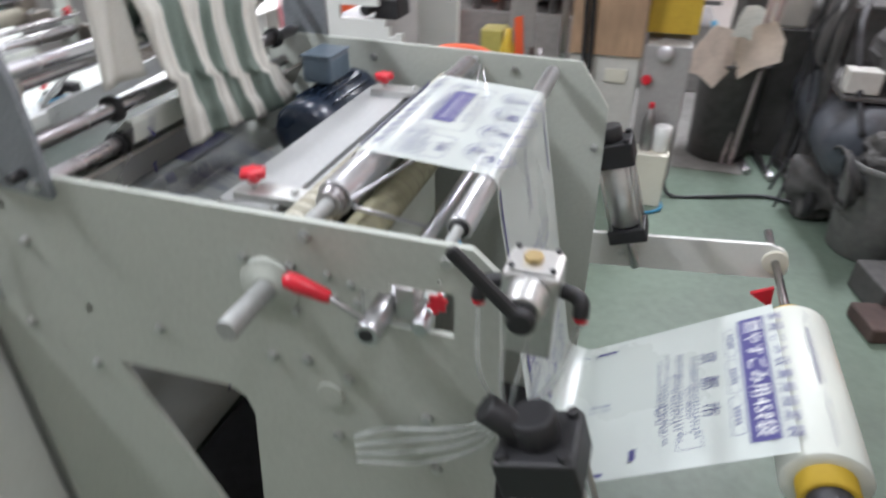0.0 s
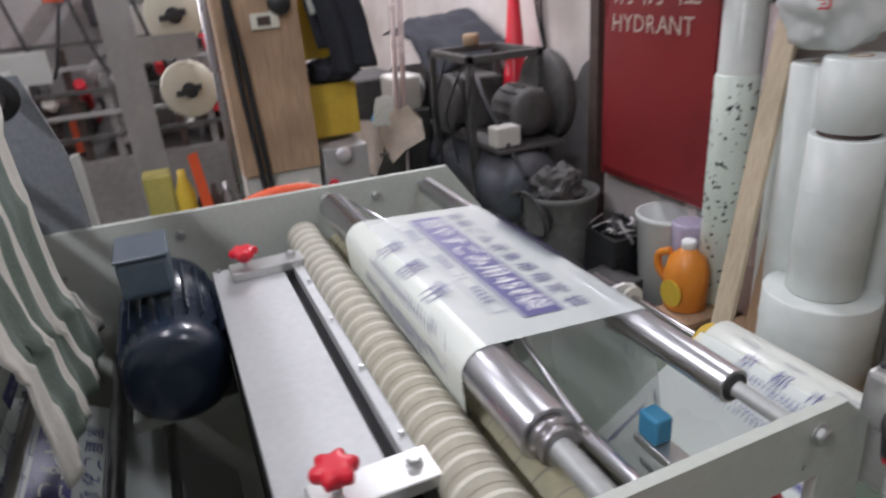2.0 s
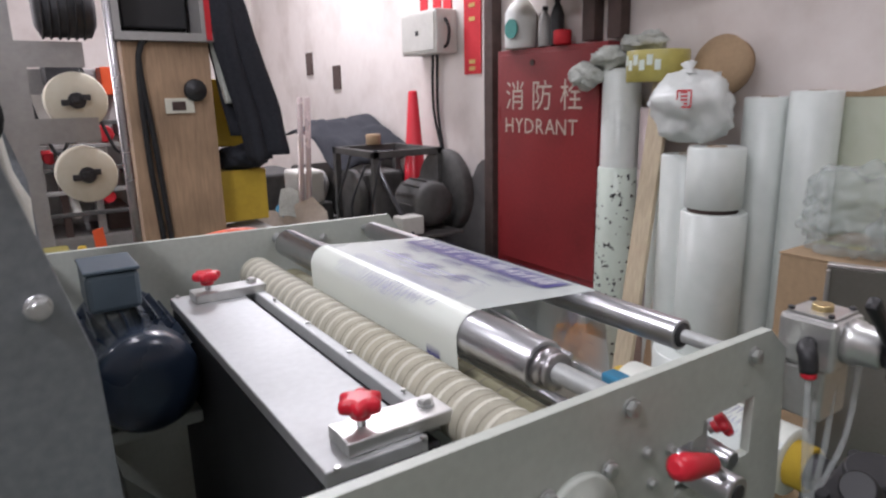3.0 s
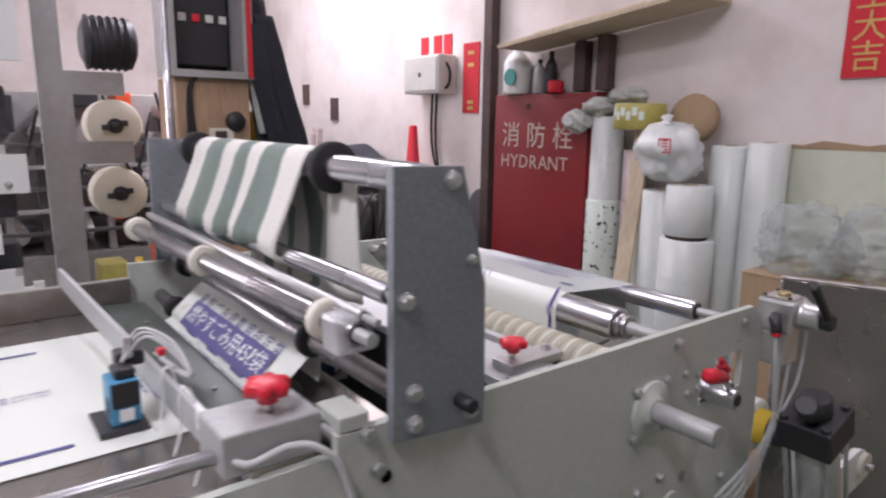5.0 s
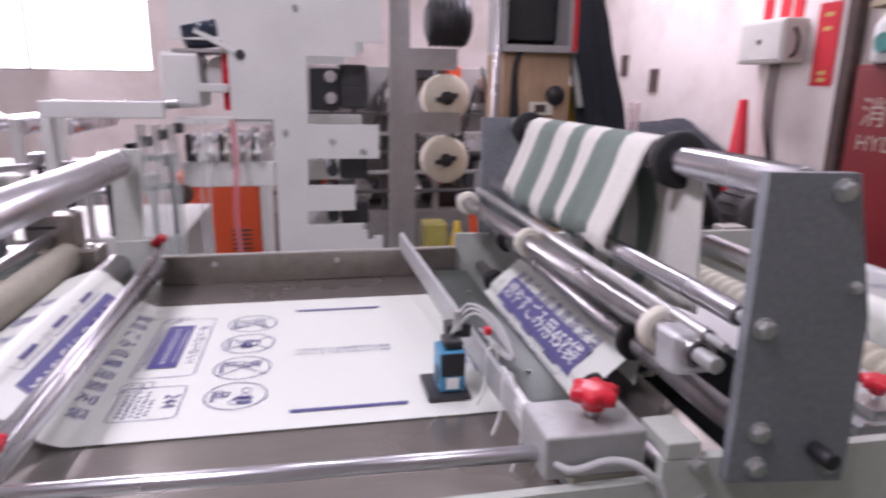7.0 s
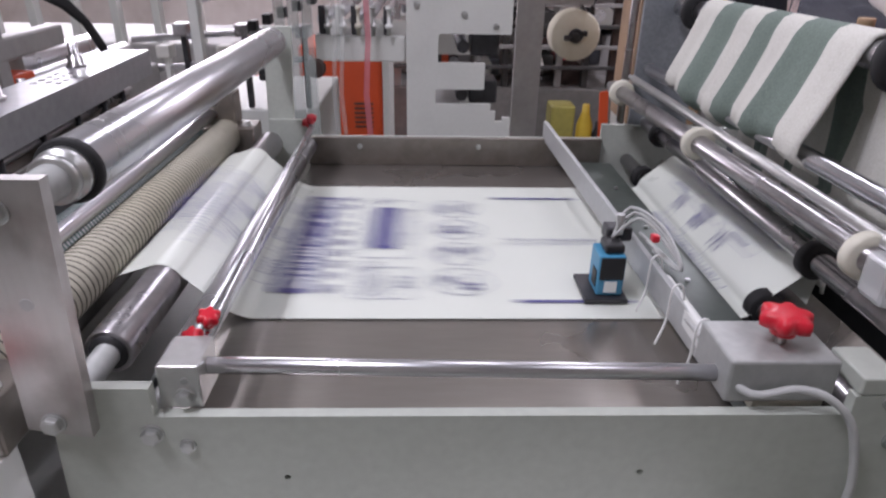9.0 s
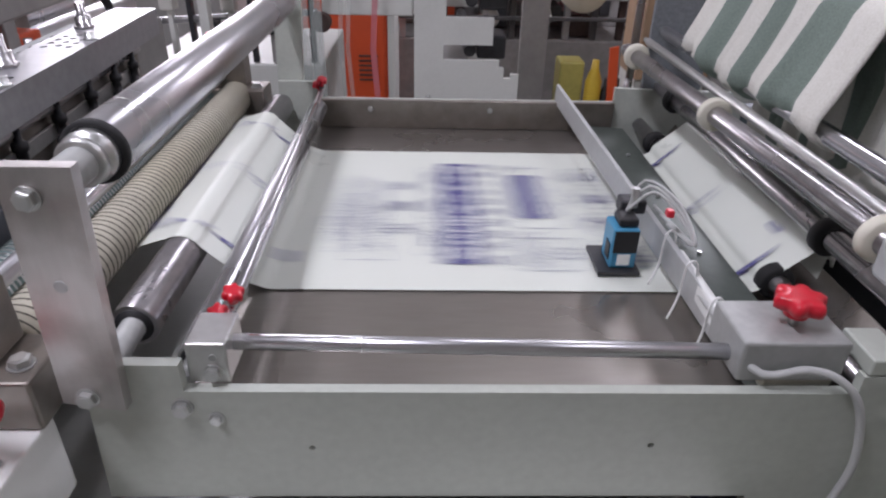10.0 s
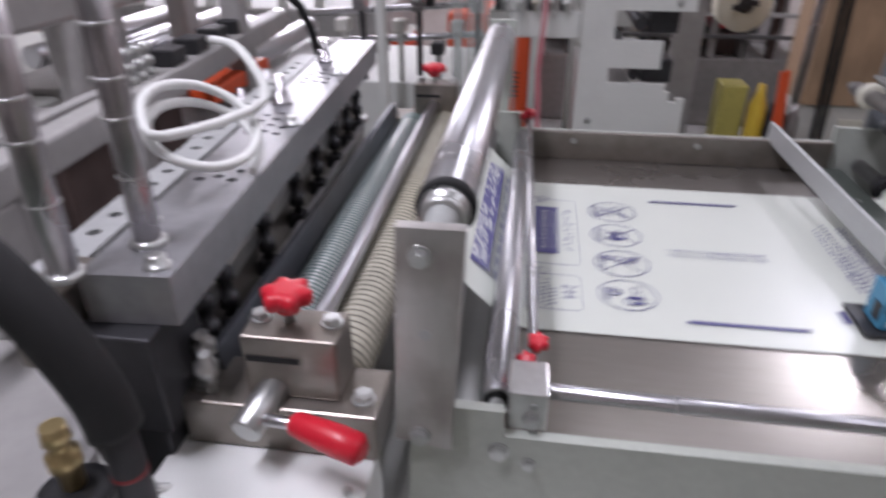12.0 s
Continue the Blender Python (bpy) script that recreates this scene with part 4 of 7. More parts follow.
for x, y in ((-1.656, 0.028), (-1.697, -0.04)):
    post = part("post", rod((x, y, 1.386), (x - 0.004, y + 0.012, 1.63), 0.0135), CHROME_DARK, sealer, "stacked steel post")
    part("post_foot", lathe((x, y, 1.386), (0, 0, 1), [(0, 0.018), (0.004, 0.018), (0.007, 0.014)], 20), ZINC, post)
    for z in (1.455, 1.51, 1.545, 1.59):
        part("post_ring", rod((x - 0.002, y + 0.004, z), (x - 0.002, y + 0.004, z + 0.0025), 0.0146), ZINC, post)
for y in (0.07, 0.13, 0.27, 0.42, 0.55, 0.68, 0.80, 0.90):
    screw = part("spring_screw", lathe((-1.634, y, 1.235), (0, 0, 1), [(0, 0.007), (0.012, 0.007), (0.013, 0.013), (0.03, 0.013), (0.031, 0.008), (0.05, 0.008), (0.052, 0.012), (0.064, 0.012), (0.066, 0.006), (0.097, 0.006)], 6), IRON, sealer)
    part("screw_foot", box((-1.648, y - 0.014, 1.21), (-1.622, y + 0.014, 1.2345), 0.003), IRON, screw)
for x, y in ((-1.625, -0.012), (-1.676, 0.075), (-1.62, 0.40), (-1.62, 0.70)):
    part("hex_head", lathe((x, y, 1.386), (0, 0, 1), [(0, 0.013), (0.003, 0.013), (0.0035, 0.0095), (0.012, 0.0095), (0.0135, 0.007)], 6), ZINC, sealer)
part("end_cap_plate", box((-1.745, -0.07, 1.30), (-1.70, 0.02, 1.372), 0.004), OILY, sealer, "oily steel cap plate")
part("air_rail", rod((-1.640, 0.02, 1.312), (-1.640, 0.96, 1.312), 0.006), CHROME_DARK, sealer)
part("air_rail", rod((-1.626, 0.02, 1.222), (-1.626, 0.96, 1.222), 0.006), CHROME, sealer)
part("clamp_strip", box((-1.647, 0.02, 1.262), (-1.641, 0.95, 1.285), 0.001), ALU, sealer)
for y, x in ((-0.012, -1.600), (0.02, -1.618)):
    part("adjuster", lathe((x, y, 1.24), (0.15, -0.2, 1), [(0, 0.006), (0.03, 0.006), (0.032, 0.012), (0.044, 0.012), (0.046, 0.006), (0.06, 0.006)], 10), ZINC, sealer)
part("link_rod", rod((-1.61, 0.0, 1.30), (-1.648, 0.06, 1.25), 0.004), ZINC, sealer)
# hose coil on the beam
ring = [(-1.672 + 0.050 * math.cos(a), 0.20 + 0.085 * math.sin(a), 1.425 - 0.032 * math.cos(a) + 0.0035 * a) for a in (i * math.pi / 4 for i in range(15))]
part("air_hose", tube([*ring, (-1.64, 0.30, 1.45), (-1.69, 0.36, 1.50), (-1.76, 0.42, 1.50)], 0.006, 8), LABEL_WHITE, sealer, "coiled white air hose")
# drilled second bar and frame rails behind the beam
holes = [circle(-1.762, 0.06 + 0.045 * j, 0.008, 10) for j in range(20)]
part("drilled_bar", sheet([(-1.785, -0.02), (-1.738, -0.02), (-1.738, 1.0), (-1.785, 1.0)], 1.33, 1.355, holes, flat="z"), ALU_FLAT, sealer, "pale bar with a row of holes")
part("bar_rest", box((-1.78, 0.0, 1.20), (-1.745, 0.98, 1.3295)), GREY_STEEL, sealer)
part("frame_rail", box((-0.022, -0.62, -0.024), (0.022, 0.62, 0.024), 0.006, turn=Matrix.Translation((-1.90, 0.62, 1.392))), GREY_STEEL, sealer, "grey frame rail")
part("frame_leg", box((-1.925, 0.10, 1.2), (-1.88, 0.15, 1.368), 0.004), GREY_STEEL, sealer)
part("frame_leg", box((-1.925, 0.92, 1.2), (-1.88, 0.97, 1.50), 0.004), GREY_STEEL, sealer)
part("red_cover", box((-1.99, 0.34, 1.205), (-1.95, 0.47, 1.345), 0.004), BROWN, sealer, "dark red-brown cover plate")
part("red_cover", box((-1.99, 0.62, 1.205), (-1.95, 0.72, 1.36), 0.004), BROWN, sealer, "dark red-brown cover plate")
for k in range(4):
    y = 0.60 + 0.10 * k
    valve = part("valve", box((-1.93, y, 1.4165), (-1.885, y + 0.055, 1.446), 0.004), BLACK_PLASTIC, sealer, "black solenoid valve")
    part("valve_cap", rod((-1.905, y + 0.055, 1.43), (-1.905, y + 0.075, 1.43), 0.011), IRON, valve)
for k in range(4):
    part("coil_spring", lathe((-1.905, 0.46 + 0.03 * k, 1.4165), (0, 0, 1), [(0, 0.010), (0.01, 0.010), (0.011, 0.007), (0.018, 0.007), (0.019, 0.011), (0.03, 0.011), (0.031, 0.007), (0.038, 0.007), (0.039, 0.010), (0.055, 0.009)], 12), ZINC, sealer)
part("orange_guard", box((-2.05, 0.74, 1.300), (-1.94, 1.04, 1.336), 0.006), ORANGE, sealer, "orange guard")
part("guard_post", box((-2.02, 0.86, 1.1), (-1.98, 0.91, 1.2995), 0.003), GREY_STEEL, sealer)
part("fan_disc", lathe((-2.03, 0.95, 1.23), (0.9, -0.5, 0.2), [(0, 0.055), (0.01, 0.055), (0.012, 0.022), (0.03, 0.018)], 28), GREY_BOX, sealer)
part("dark_panel", box((-2.02, -0.05, 1.2), (-1.995, 1.1, 1.40), 0.004), GREY_STEEL, sealer)
part("upper_bar", box((-2.16, -0.15, 1.49), (-2.09, 1.05, 1.62), 0.01), GREY_STEEL, sealer, "grey upper cross beam")
part("upper_post", box((-2.15, 0.98, 1.2), (-2.10, 1.04, 1.489), 0.006), GREY_STEEL, sealer)
for y in (0.12, 0.30, 0.52, 0.74, 0.9):
    part("tie_screw", lathe((-1.83, y, 1.215), (0, 0, 1), [(0, 0.012), (0.05, 0.012), (0.052, 0.02), (0.07, 0.02), (0.072, 0.009), (0.13, 0.009)], 10), CHROME_DARK, sealer)
# lever, brass valve and hoses at the near corner
sleeve = part("wrap_lever", tube([(-1.73, -0.15, 1.53), (-1.675, -0.15, 1.485), (-1.632, -0.15, 1.43), (-1.603, -0.15, 1.365), (-1.596, -0.15, 1.325)], 0.021, 14), BLACK, sealer, "black rubber sleeved lever")
part("lever_post", rod((-1.596, -0.15, 1.161), (-1.596, -0.15, 1.33), 0.014), IRON, sleeve)
part("red_ring", rod((-1.596, -0.15, 1.276), (-1.596, -0.15, 1.282), 0.0145), HYDRANT_RED, sleeve)
brass = part("valve_post", lathe((-1.668, -0.135, 1.235), (0, 0, 1), [(0, 0.010), (0.02, 0.010), (0.024, 0.014), (0.038, 0.014), (0.04, 0.009), (0.05, 0.009), (0.052, 0.012), (0.068, 0.010)], 18), BRASS, sealer, "worn brass valve")
part("hand_wheel", lathe((-1.665, -0.14, 1.222), (0, 0, 1), [(0, 0.02), (0.003, 0.031), (0.011, 0.031), (0.013, 0.02)], 24), BLACK_PLASTIC, brass)
part("valve_stem", rod((-1.665, -0.14, 1.15), (-1.665, -0.14, 1.222), 0.01), IRON, brass)
for k in range(3):
    part("air_hose", tube([(-1.70, -0.06, 1.22 + 0.02 * k), (-1.66, -0.10, 1.20 + 0.03 * k), (-1.625, -0.095, 1.19), (-1.61, -0.07 + 0.01 * k, 1.165)], 0.005, 8), (LABEL_WHITE, BLACK, CABLE_GREY)[k], sealer, "short air hose")
swing = Matrix.Translation((-1.61, 0, 0)) @ Matrix.Rotation(radians(3.4), 4, "Z") @ Matrix.Translation((1.61, 0, 0))
SWUNG = ("beam", "nut", "hex_head", "spring_screw", "air_rail", "clamp_strip", "drilled_bar", "bar_rest", "frame_rail", "frame_leg", "valve", "coil_spring", "red_cover", "tie_screw")
for ob in sealer.children:
    if ob.name.split(".")[0] in SWUNG or ob.name == "beam_web":
        ob.matrix_basis = swing
part("rear_frame", box((-2.6, -0.2, 0.0), (-1.70, 1.0, 1.2), 0.01), GREY_STEEL, sealer, "grey sealing machine frame")


# ---- the hydrant wall ----
hydrant = thing("hydrant_cabinet", "dark red steel fire hydrant cabinet with cream lettering", "hydrant cabinet", at=(1.95, 2.17, 0.52))
part("body", box((1.905, 1.765, 0.52), (1.999, 2.578, 1.73), 0.006), HYDRANT_RED, hydrant)
part("door", box((1.892, 1.80, 0.56), (1.904, 2.545, 1.705), 0.004), HYDRANT_RED, hydrant)
part("lock", rod((1.893, 2.27, 1.655), (1.885, 2.27, 1.655), 0.016), BROWN, hydrant)
part("hinge", box((1.888, 2.535, 1.35), (1.905, 2.55, 1.43), 0.002), HYDRANT_RED, hydrant)
part("hinge", box((1.888, 2.535, 0.72), (1.905, 2.55, 0.80), 0.002), HYDRANT_RED, hydrant)
for i, c in enumerate("消防栓"):
    bm = bmesh.new()
    write(bm, c, 0.165, lambda a, b, i=i: Vector((1.8905, 2.41 - 0.215 * i - a, 1.475 + b)))
    part("letter", bm, LETTER, hydrant, "cream painted letter")
for i, c in enumerate("HYDRANT"):
    bm = bmesh.new()
    write(bm, c, 0.115, lambda a, b, i=i: Vector((1.8905, 2.455 - 0.0815 * i - a, 1.322 + b)))
    part("letter", bm, LETTER, hydrant, "cream painted letter")

wall_box = thing("switch_box", "pale grey wall switch box on the plaster", "switch box", at=(1.99, 3.3, 1.76))
part("body", box((1.84, 3.1, 1.755), (1.998, 3.53, 2.02), 0.01), GREY_BOX, wall_box)
part("cover", box((1.832, 3.12, 1.775), (1.8395, 3.51, 2.0), 0.003), GREY_BOX, wall_box)
part("latch", box((1.828, 3.30, 1.87), (1.8315, 3.33, 1.90)), BLACK_PLASTIC, wall_box)
part("cable_loop", tube([(1.90, 3.09, 1.96), (1.90, 3.05, 1.90), (1.90, 3.06, 1.82), (1.90, 3.10, 1.79)], 0.01), BLACK, wall_box)
for i, y in enumerate((3.28, 3.33)):
    part("cable", tube([(1.96, y, 1.76), (1.97, y + 0.02, 1.4), (1.975, y - 0.04 - 0.04 * i, 1.05), (1.97, y - 0.02, 0.7)], 0.009), BLACK, wall_box)
for y in (3.48, 3.32, 3.2):
    single("small_poster", box((1.993, y - 0.045, 2.03), (1.999, y + 0.045, 2.17)), RED_PAPER, "small red paper notice on the wall", "poster", "small notices")
strip = thing("wall_banner", "narrow red paper banner with gold marks", "banner", at=(1.99, 2.94, 1.62))
part("paper", box((1.992, 2.85, 1.62), (1.999, 3.02, 2.09)), RED_PAPER, strip)
for z in (2.03, 1.95, 1.70, 1.66):
    part("gold_mark", box((1.9895, 2.905, z - 0.018), (1.9915, 2.965, z + 0.006)), GOLD, strip)
banner = thing("wall_banner", "red paper banner with large gold letters", "banner", at=(1.98, 0.5, 1.75))
part("paper", box((1.984, 0.42, 1.755), (1.9905, 0.585, 2.62)), RED_PAPER, banner)
for i, c in enumerate("工大吉"):
    bm = bmesh.new()
    write(bm, c, 0.125, lambda a, b, i=i: Vector((1.9825, 0.50 - a, 2.06 - 0.115 * i + b)))
    part("letter", bm, GOLD, banner, "gold letter")
cone = thing("safety_cone", "tall narrow red plastic cone standing by the wall", "cone", at=(1.85, 3.42, 0))
part("cone_body", lathe((1.85, 3.42, 0.9), (0, 0, 1), [(0, 0.085), (0.02, 0.078), (0.62, 0.03), (0.63, 0.02)], 24), RED, cone)
part("stand", rod((1.85, 3.42, 0.0), (1.85, 3.42, 0.9), 0.05), DUSTY, cone)
for y, z in ((5.48, 1.8), (4.9, 1.66)):
    single("wall_plate", box((1.985, y - 0.07, z - 0.1), (1.999, y + 0.07, z + 0.1), 0.004), BROWN, "small brown wall switch plate", "switch plate", "switch plates")

shelf = thing("wall_shelf", "rough wooden plank shelf on brackets, loaded with offcuts", "shelf", at=(1.9, 1.7, 2.0))
tilt = Matrix.Rotation(radians(-6), 4, "X")
part("board", box((-0.16, -0.62, -0.012), (0.16, 0.62, 0.012), 0.003, turn=Matrix.Translation((1.83, 1.70, 2.055)) @ tilt), PINE, shelf)
part("bracket", box((1.93, 1.72, 1.74), (1.995, 1.80, 2.03), 0.003), BROWN, shelf)
part("bracket", box((1.93, 1.88, 1.74), (1.995, 1.96, 2.01), 0.003), BROWN, shelf)
for i in range(3):
    single("wood_offcut", box((-0.02, -0.36 - 0.06 * i, -0.009), (0.02, 0.36, 0.009), 0.002, turn=Matrix.Translation((1.74 + 0.06 * i, 1.72, 2.0775 - 0.0 * i)) @ tilt), (PINE, GREY_STEEL, WOOD)[i], "thin offcut strip lying on the shelf", "offcut", "shelf offcuts")


def bottle(place, r, tall, mat, label, cap=BLACK_PLASTIC, n=24):
    x, y, z = place
    ob = thing("bottle", label, "bottle", at=place)
    part("body", lathe(place, (0, 0, 1), [(0, r * 0.92), (tall * 0.04, r), (tall * 0.62, r), (tall * 0.78, r * 0.62), (tall * 0.84, r * 0.36), (tall * 0.9, r * 0.36)], n), mat, ob)
    part("cap", rod((x, y, z + tall * 0.885), (x, y, z + tall), r * 0.42), cap, ob)
    return ob


jugw = bottle((1.92, 2.40, 1.731), 0.085, 0.30, LABEL_WHITE, "white plastic chemical jug with a teal label", TEAL)
part("label", sheet(circle(2.37, 1.83, 0.05), 1.825, 1.833, flat="x"), TEAL, jugw, "teal printed label")
bottle((1.93, 2.22, 1.731), 0.035, 0.20, GREY_STEEL, "slim grey metal spray can")
bottle((1.93, 2.13, 1.731), 0.035, 0.24, BLACK_PLASTIC, "black bottle with a red base")
single("red_tin", rod((1.90, 2.06, 1.731), (1.90, 2.06, 1.80), 0.045), RED_PAPER, "small red tin on the cabinet", "tin")

# pallet and wrapped rolls along the wall
pallet = thing("pallet", "low worn wooden pallet along the wall", "pallet", at=(1.75, 0.9, 0))
for i in range(7):
    part("slat", box((1.56, 0.02 + 0.25 * i, 0.11), (1.98, 0.22 + 0.25 * i, 0.14), 0.004), WOOD, pallet)
for x in (1.60, 1.77, 1.94):
    part("bearer", box((x - 0.03, 0.02, 0.0), (x + 0.03, 1.74, 0.1095), 0.004), WOOD, pallet)


def wrapped_roll(x, y, z, r, tall, mat=WRAP, label="upright roll of white film in clear wrap", lean=0.0, seam=0):
    ob = thing("wrapped_roll", label, "film roll", "stored rolls", at=(x, y, z))
    top = (x + lean, y, z + tall)
    part("roll", rod((x, y, z), top, r, n=32, edge=0.006), mat, ob)
    part("core_hole", lathe(top, (lean, 0, tall), [(-0.004, r * 0.34), (0.002, r * 0.34), (0.002, r * 0.26), (-0.003, r * 0.26)], 20), KRAFT, ob)
    for k in range(seam):
        h = (k + 1) / (seam + 1)
        part("wrap_fold", lathe((x + lean * h, y, z + tall * h), (lean, 0, tall), [(0, r * 0.98), (0.004, r * 1.012), (0.009, r * 0.98)], 32), mat, ob)
    return ob


wrapped_roll(1.885, 1.655, 0.14, 0.087, 1.46)
patterned = wrapped_roll(1.885, 1.655, 0.1401, 0.096, 1.02, PATTERN_GREEN, "mint film sleeve with scattered black marks")
rnd = random.Random(7)
bm = bmesh.new()
for i in range(150):
    a, z, s = rnd.uniform(2.2, 4.8), rnd.uniform(0.2, 1.14), rnd.uniform(0.006, 0.02)
    side_way, out = Vector((-math.sin(a), math.cos(a), 0)), Vector((math.cos(a), math.sin(a), 0))
    c = Vector((1.885, 1.655, z)) + out * 0.0972
    k = rnd.uniform(0, 6.28)
    pts = [c + side_way * s * rnd.uniform(0.4, 1) * math.cos(k + j * 2.1) + Vector((0, 0, s * rnd.uniform(0.4, 1) * math.sin(k + j * 2.1))) for j in range(3)]
    bm.faces.new([bm.verts.new(p) for p in pts])
tagged(part("printed_marks", bm, BLACK_PLASTIC, patterned, "scattered black printed marks"), kind="stuff")
wrapped_roll(1.90, 1.49, 0.14, 0.055, 1.29, PINK_WRAP, "slim roll in silvery pink foil")
wrapped_roll(1.86, 1.385, 0.14, 0.05, 1.05, WRAP, "slim roll of white film")
wrapped_roll(1.80, 1.235, 0.14, 0.098, 1.11, WRAP, "tall roll of white film in clear wrap", seam=1)
wrapped_roll(1.70, 1.03, 0.14, 0.19, 0.36, WRAP, "broad low roll in crumpled clear wrap", seam=2)
wrapped_roll(1.70, 1.03, 0.501, 0.118, 0.555, WRAP, "film roll standing on a broader roll", seam=2)
wrapped_roll(1.69, 1.03, 1.072, 0.102, 0.225, WRAP, "short film roll on top of a stack", seam=1)
single("roll_spacer", rod((1.69, 1.03, 1.0565), (1.69, 1.03, 1.0715), 0.09), BROWN, "dark disc between stacked rolls", "spacer")
wrapped_roll(1.90, 0.97, 0.14, 0.085, 1.33, WRAP, "tall grey-white roll against the wall", seam=1)
wrapped_roll(1.90, 0.80, 0.14, 0.085, 1.35, WRAP, "tall grey-white roll against the wall", seam=2)
plank = thing("plank", "pale pine plank leaning on the rolls", "plank", at=(1.66, 1.44, 0.14))
lean = Matrix.Rotation(radians(8), 4, "Y")
part("board", box((-0.012, -0.045, -0.70), (0.012, 0.045, 0.70), 0.003, turn=Matrix.Translation((1.70, 1.365, 0.84)) @ lean), PINE, plank)
part("offcut", box((-0.015, -0.04, -0.28), (0.015, 0.04, 0.28), 0.003, turn=Matrix.Translation((1.735, 1.28, 0.43)) @ lean), WOOD, plank)


def crumpled(name, centre, size, seed, mat, label, category, rough=0.28, level=4, flat_base=True):
    """A crumpled soft heap: a ball pushed in and out by noise."""
    bm = bmesh.new()
    bmesh.ops.create_icosphere(bm, subdivisions=level, radius=1.0)
    off = Vector((seed * 3.7, seed * 1.3, seed * 2.1))
    for v in bm.verts:
        d = v.co.normalized()
        k = 1 + rough * noise.noise(d * 1.6 + off) + rough * 0.7 * abs(noise.noise(d * 4.1 + off)) + rough * 0.28 * noise.noise(d * 9.5 + off)
        p = Vector((d.x * size[0] * k, d.y * size[1] * k, d.z * size[2] * k))
        if flat_base:
            p.z = max(p.z, -size[2] * 0.92)
        v.co = Vector(centre) + p
    for f in bm.faces:
        f.smooth = True
    return single(name, bm, mat, label, category)


bag = crumpled("plastic_bag", (1.72, 1.17, 1.43), (0.13, 0.145, 0.135), 1, BAG, "stuffed white plastic bag with red printing", "plastic bag", 0.3)
bm = bmesh.new()
for k in range(4):
    a = Matrix.Rotation(radians(90 * k), 3, "X")
    p = [a @ Vector((0, y, z)) for y, z in ((-0.03, 0.026), (0.03, 0.026), (0.03, 0.032), (-0.03, 0.032))]
    bm.faces.new([bm.verts.new(Vector((1.572, 1.10, 1.47)) + q) for q in p])
for k in range(4):
    bm.faces.new([bm.verts.new(Vector((1.5725, 1.085 + dy, 1.45 + 0.013 * k + dz))) for dy, dz in ((0, 0), (0.03, 0), (0.03, 0.006), (0, 0.006))])
part("red_mark", bm, RED_PAPER, bag, "red printed square")
part("knot", lathe((1.72, 1.19, 1.555), (0.1, 0.2, 1), [(0, 0.03), (0.012, 0.022), (0.02, 0.014), (0.045, 0.03), (0.05, 0.02)], 14), BAG, bag)
tape = thing("tape_roll", "wide roll of olive yellow packing tape", "tape roll", at=(1.80, 1.42, 1.535))
part("tape", lathe((1.80, 1.40, 1.535), (0, 0, 1), [(0, 0.07), (0, 0.122), (0.003, 0.125), (0.122, 0.125), (0.125, 0.122), (0.125, 0.07)], 36), TAPE, tape)
for a in range(7):
    t = 2.3 + 0.25 * a
    part("print_block", box((-0.001, -0.012, -0.02), (0.001, 0.012, 0.02), turn=Matrix.Translation((1.80 + 0.1255 * math.cos(t), 1.40 + 0.1255 * math.sin(t), 1.60 + 0.02 * (a % 2))) @ Matrix.Rotation(t, 4, "Z")), PATTERN_GREEN, tape)
single("kraft_roll", lathe((1.90, 1.15, 1.58), (-1, 0, 0.25), [(0, 0.05), (0, 0.112), (0.06, 0.115), (0.062, 0.05)], 36), KRAFT, "roll of brown kraft tape leaning on the wall", "tape roll")
crumpled("rag", (1.84, 1.68, 1.645), (0.075, 0.10, 0.05), 5, RAG, "crumpled pale rag over a roll", "rag", 0.5, 4, False)
crumpled("rag", (1.80, 1.80, 1.57), (0.05, 0.075, 0.05), 9, RAG, "pale rag hanging from the cabinet edge", "rag", 0.5, 4, False)
crumpled("rag", (1.83, 1.50, 1.70), (0.06, 0.10, 0.04), 11, RAG, "crumpled pale rag over the tape", "rag", 0.5, 4, False)
carton = thing("cardboard_box", "large brown cardboard box with folded flaps", "box", at=(1.73, 0.33, 0.14))
part("body", box((1.50, 0.0, 0.14), (1.97, 0.66, 0.994), 0.004), KRAFT, carton)
part("flap", box((1.498, -0.003, 0.995), (1.733, 0.663, 1.0), 0.001), KRAFT, carton)
part("flap", box((1.737, -0.003, 0.995), (1.972, 0.663, 1.0), 0.001), KRAFT, carton)
part("tape_strip", box((1.70, -0.004, 1.0005), (1.77, 0.664, 1.0015)), TAPE, carton, "yellowish packing tape")
carton = thing("cardboard_box", "large brown cardboard box with a taped lid", "box", at=(1.63, -0.38, 0))
part("body", box((1.30, -0.75, 0.0), (1.97, -0.02, 1.014), 0.004), KRAFT, carton)
part("flap", box((1.297, -0.753, 1.015), (1.633, -0.017, 1.02), 0.001), KRAFT, carton)
part("flap", box((1.637, -0.753, 1.015), (1.973, -0.017, 1.02), 0.001), KRAFT, carton)
part("tape_strip", box((1.60, -0.754, 1.0205), (1.67, -0.016, 1.0215)), TAPE, carton, "yellowish packing tape")
lean_turn = Matrix.Rotation(radians(20), 4, "Z")
metal_sheet = thing("metal_sheet", "leaning bare metal sheet with a folded edge", "metal sheet", at=(1.07, 0.11, 0))
part("sheet", box((-0.0075, -0.19, -0.56), (0.0075, 0.19, 0.555), 0.002, turn=Matrix.Translation((1.0675, 0.11, 0.56)) @ lean_turn), STEEL, metal_sheet)
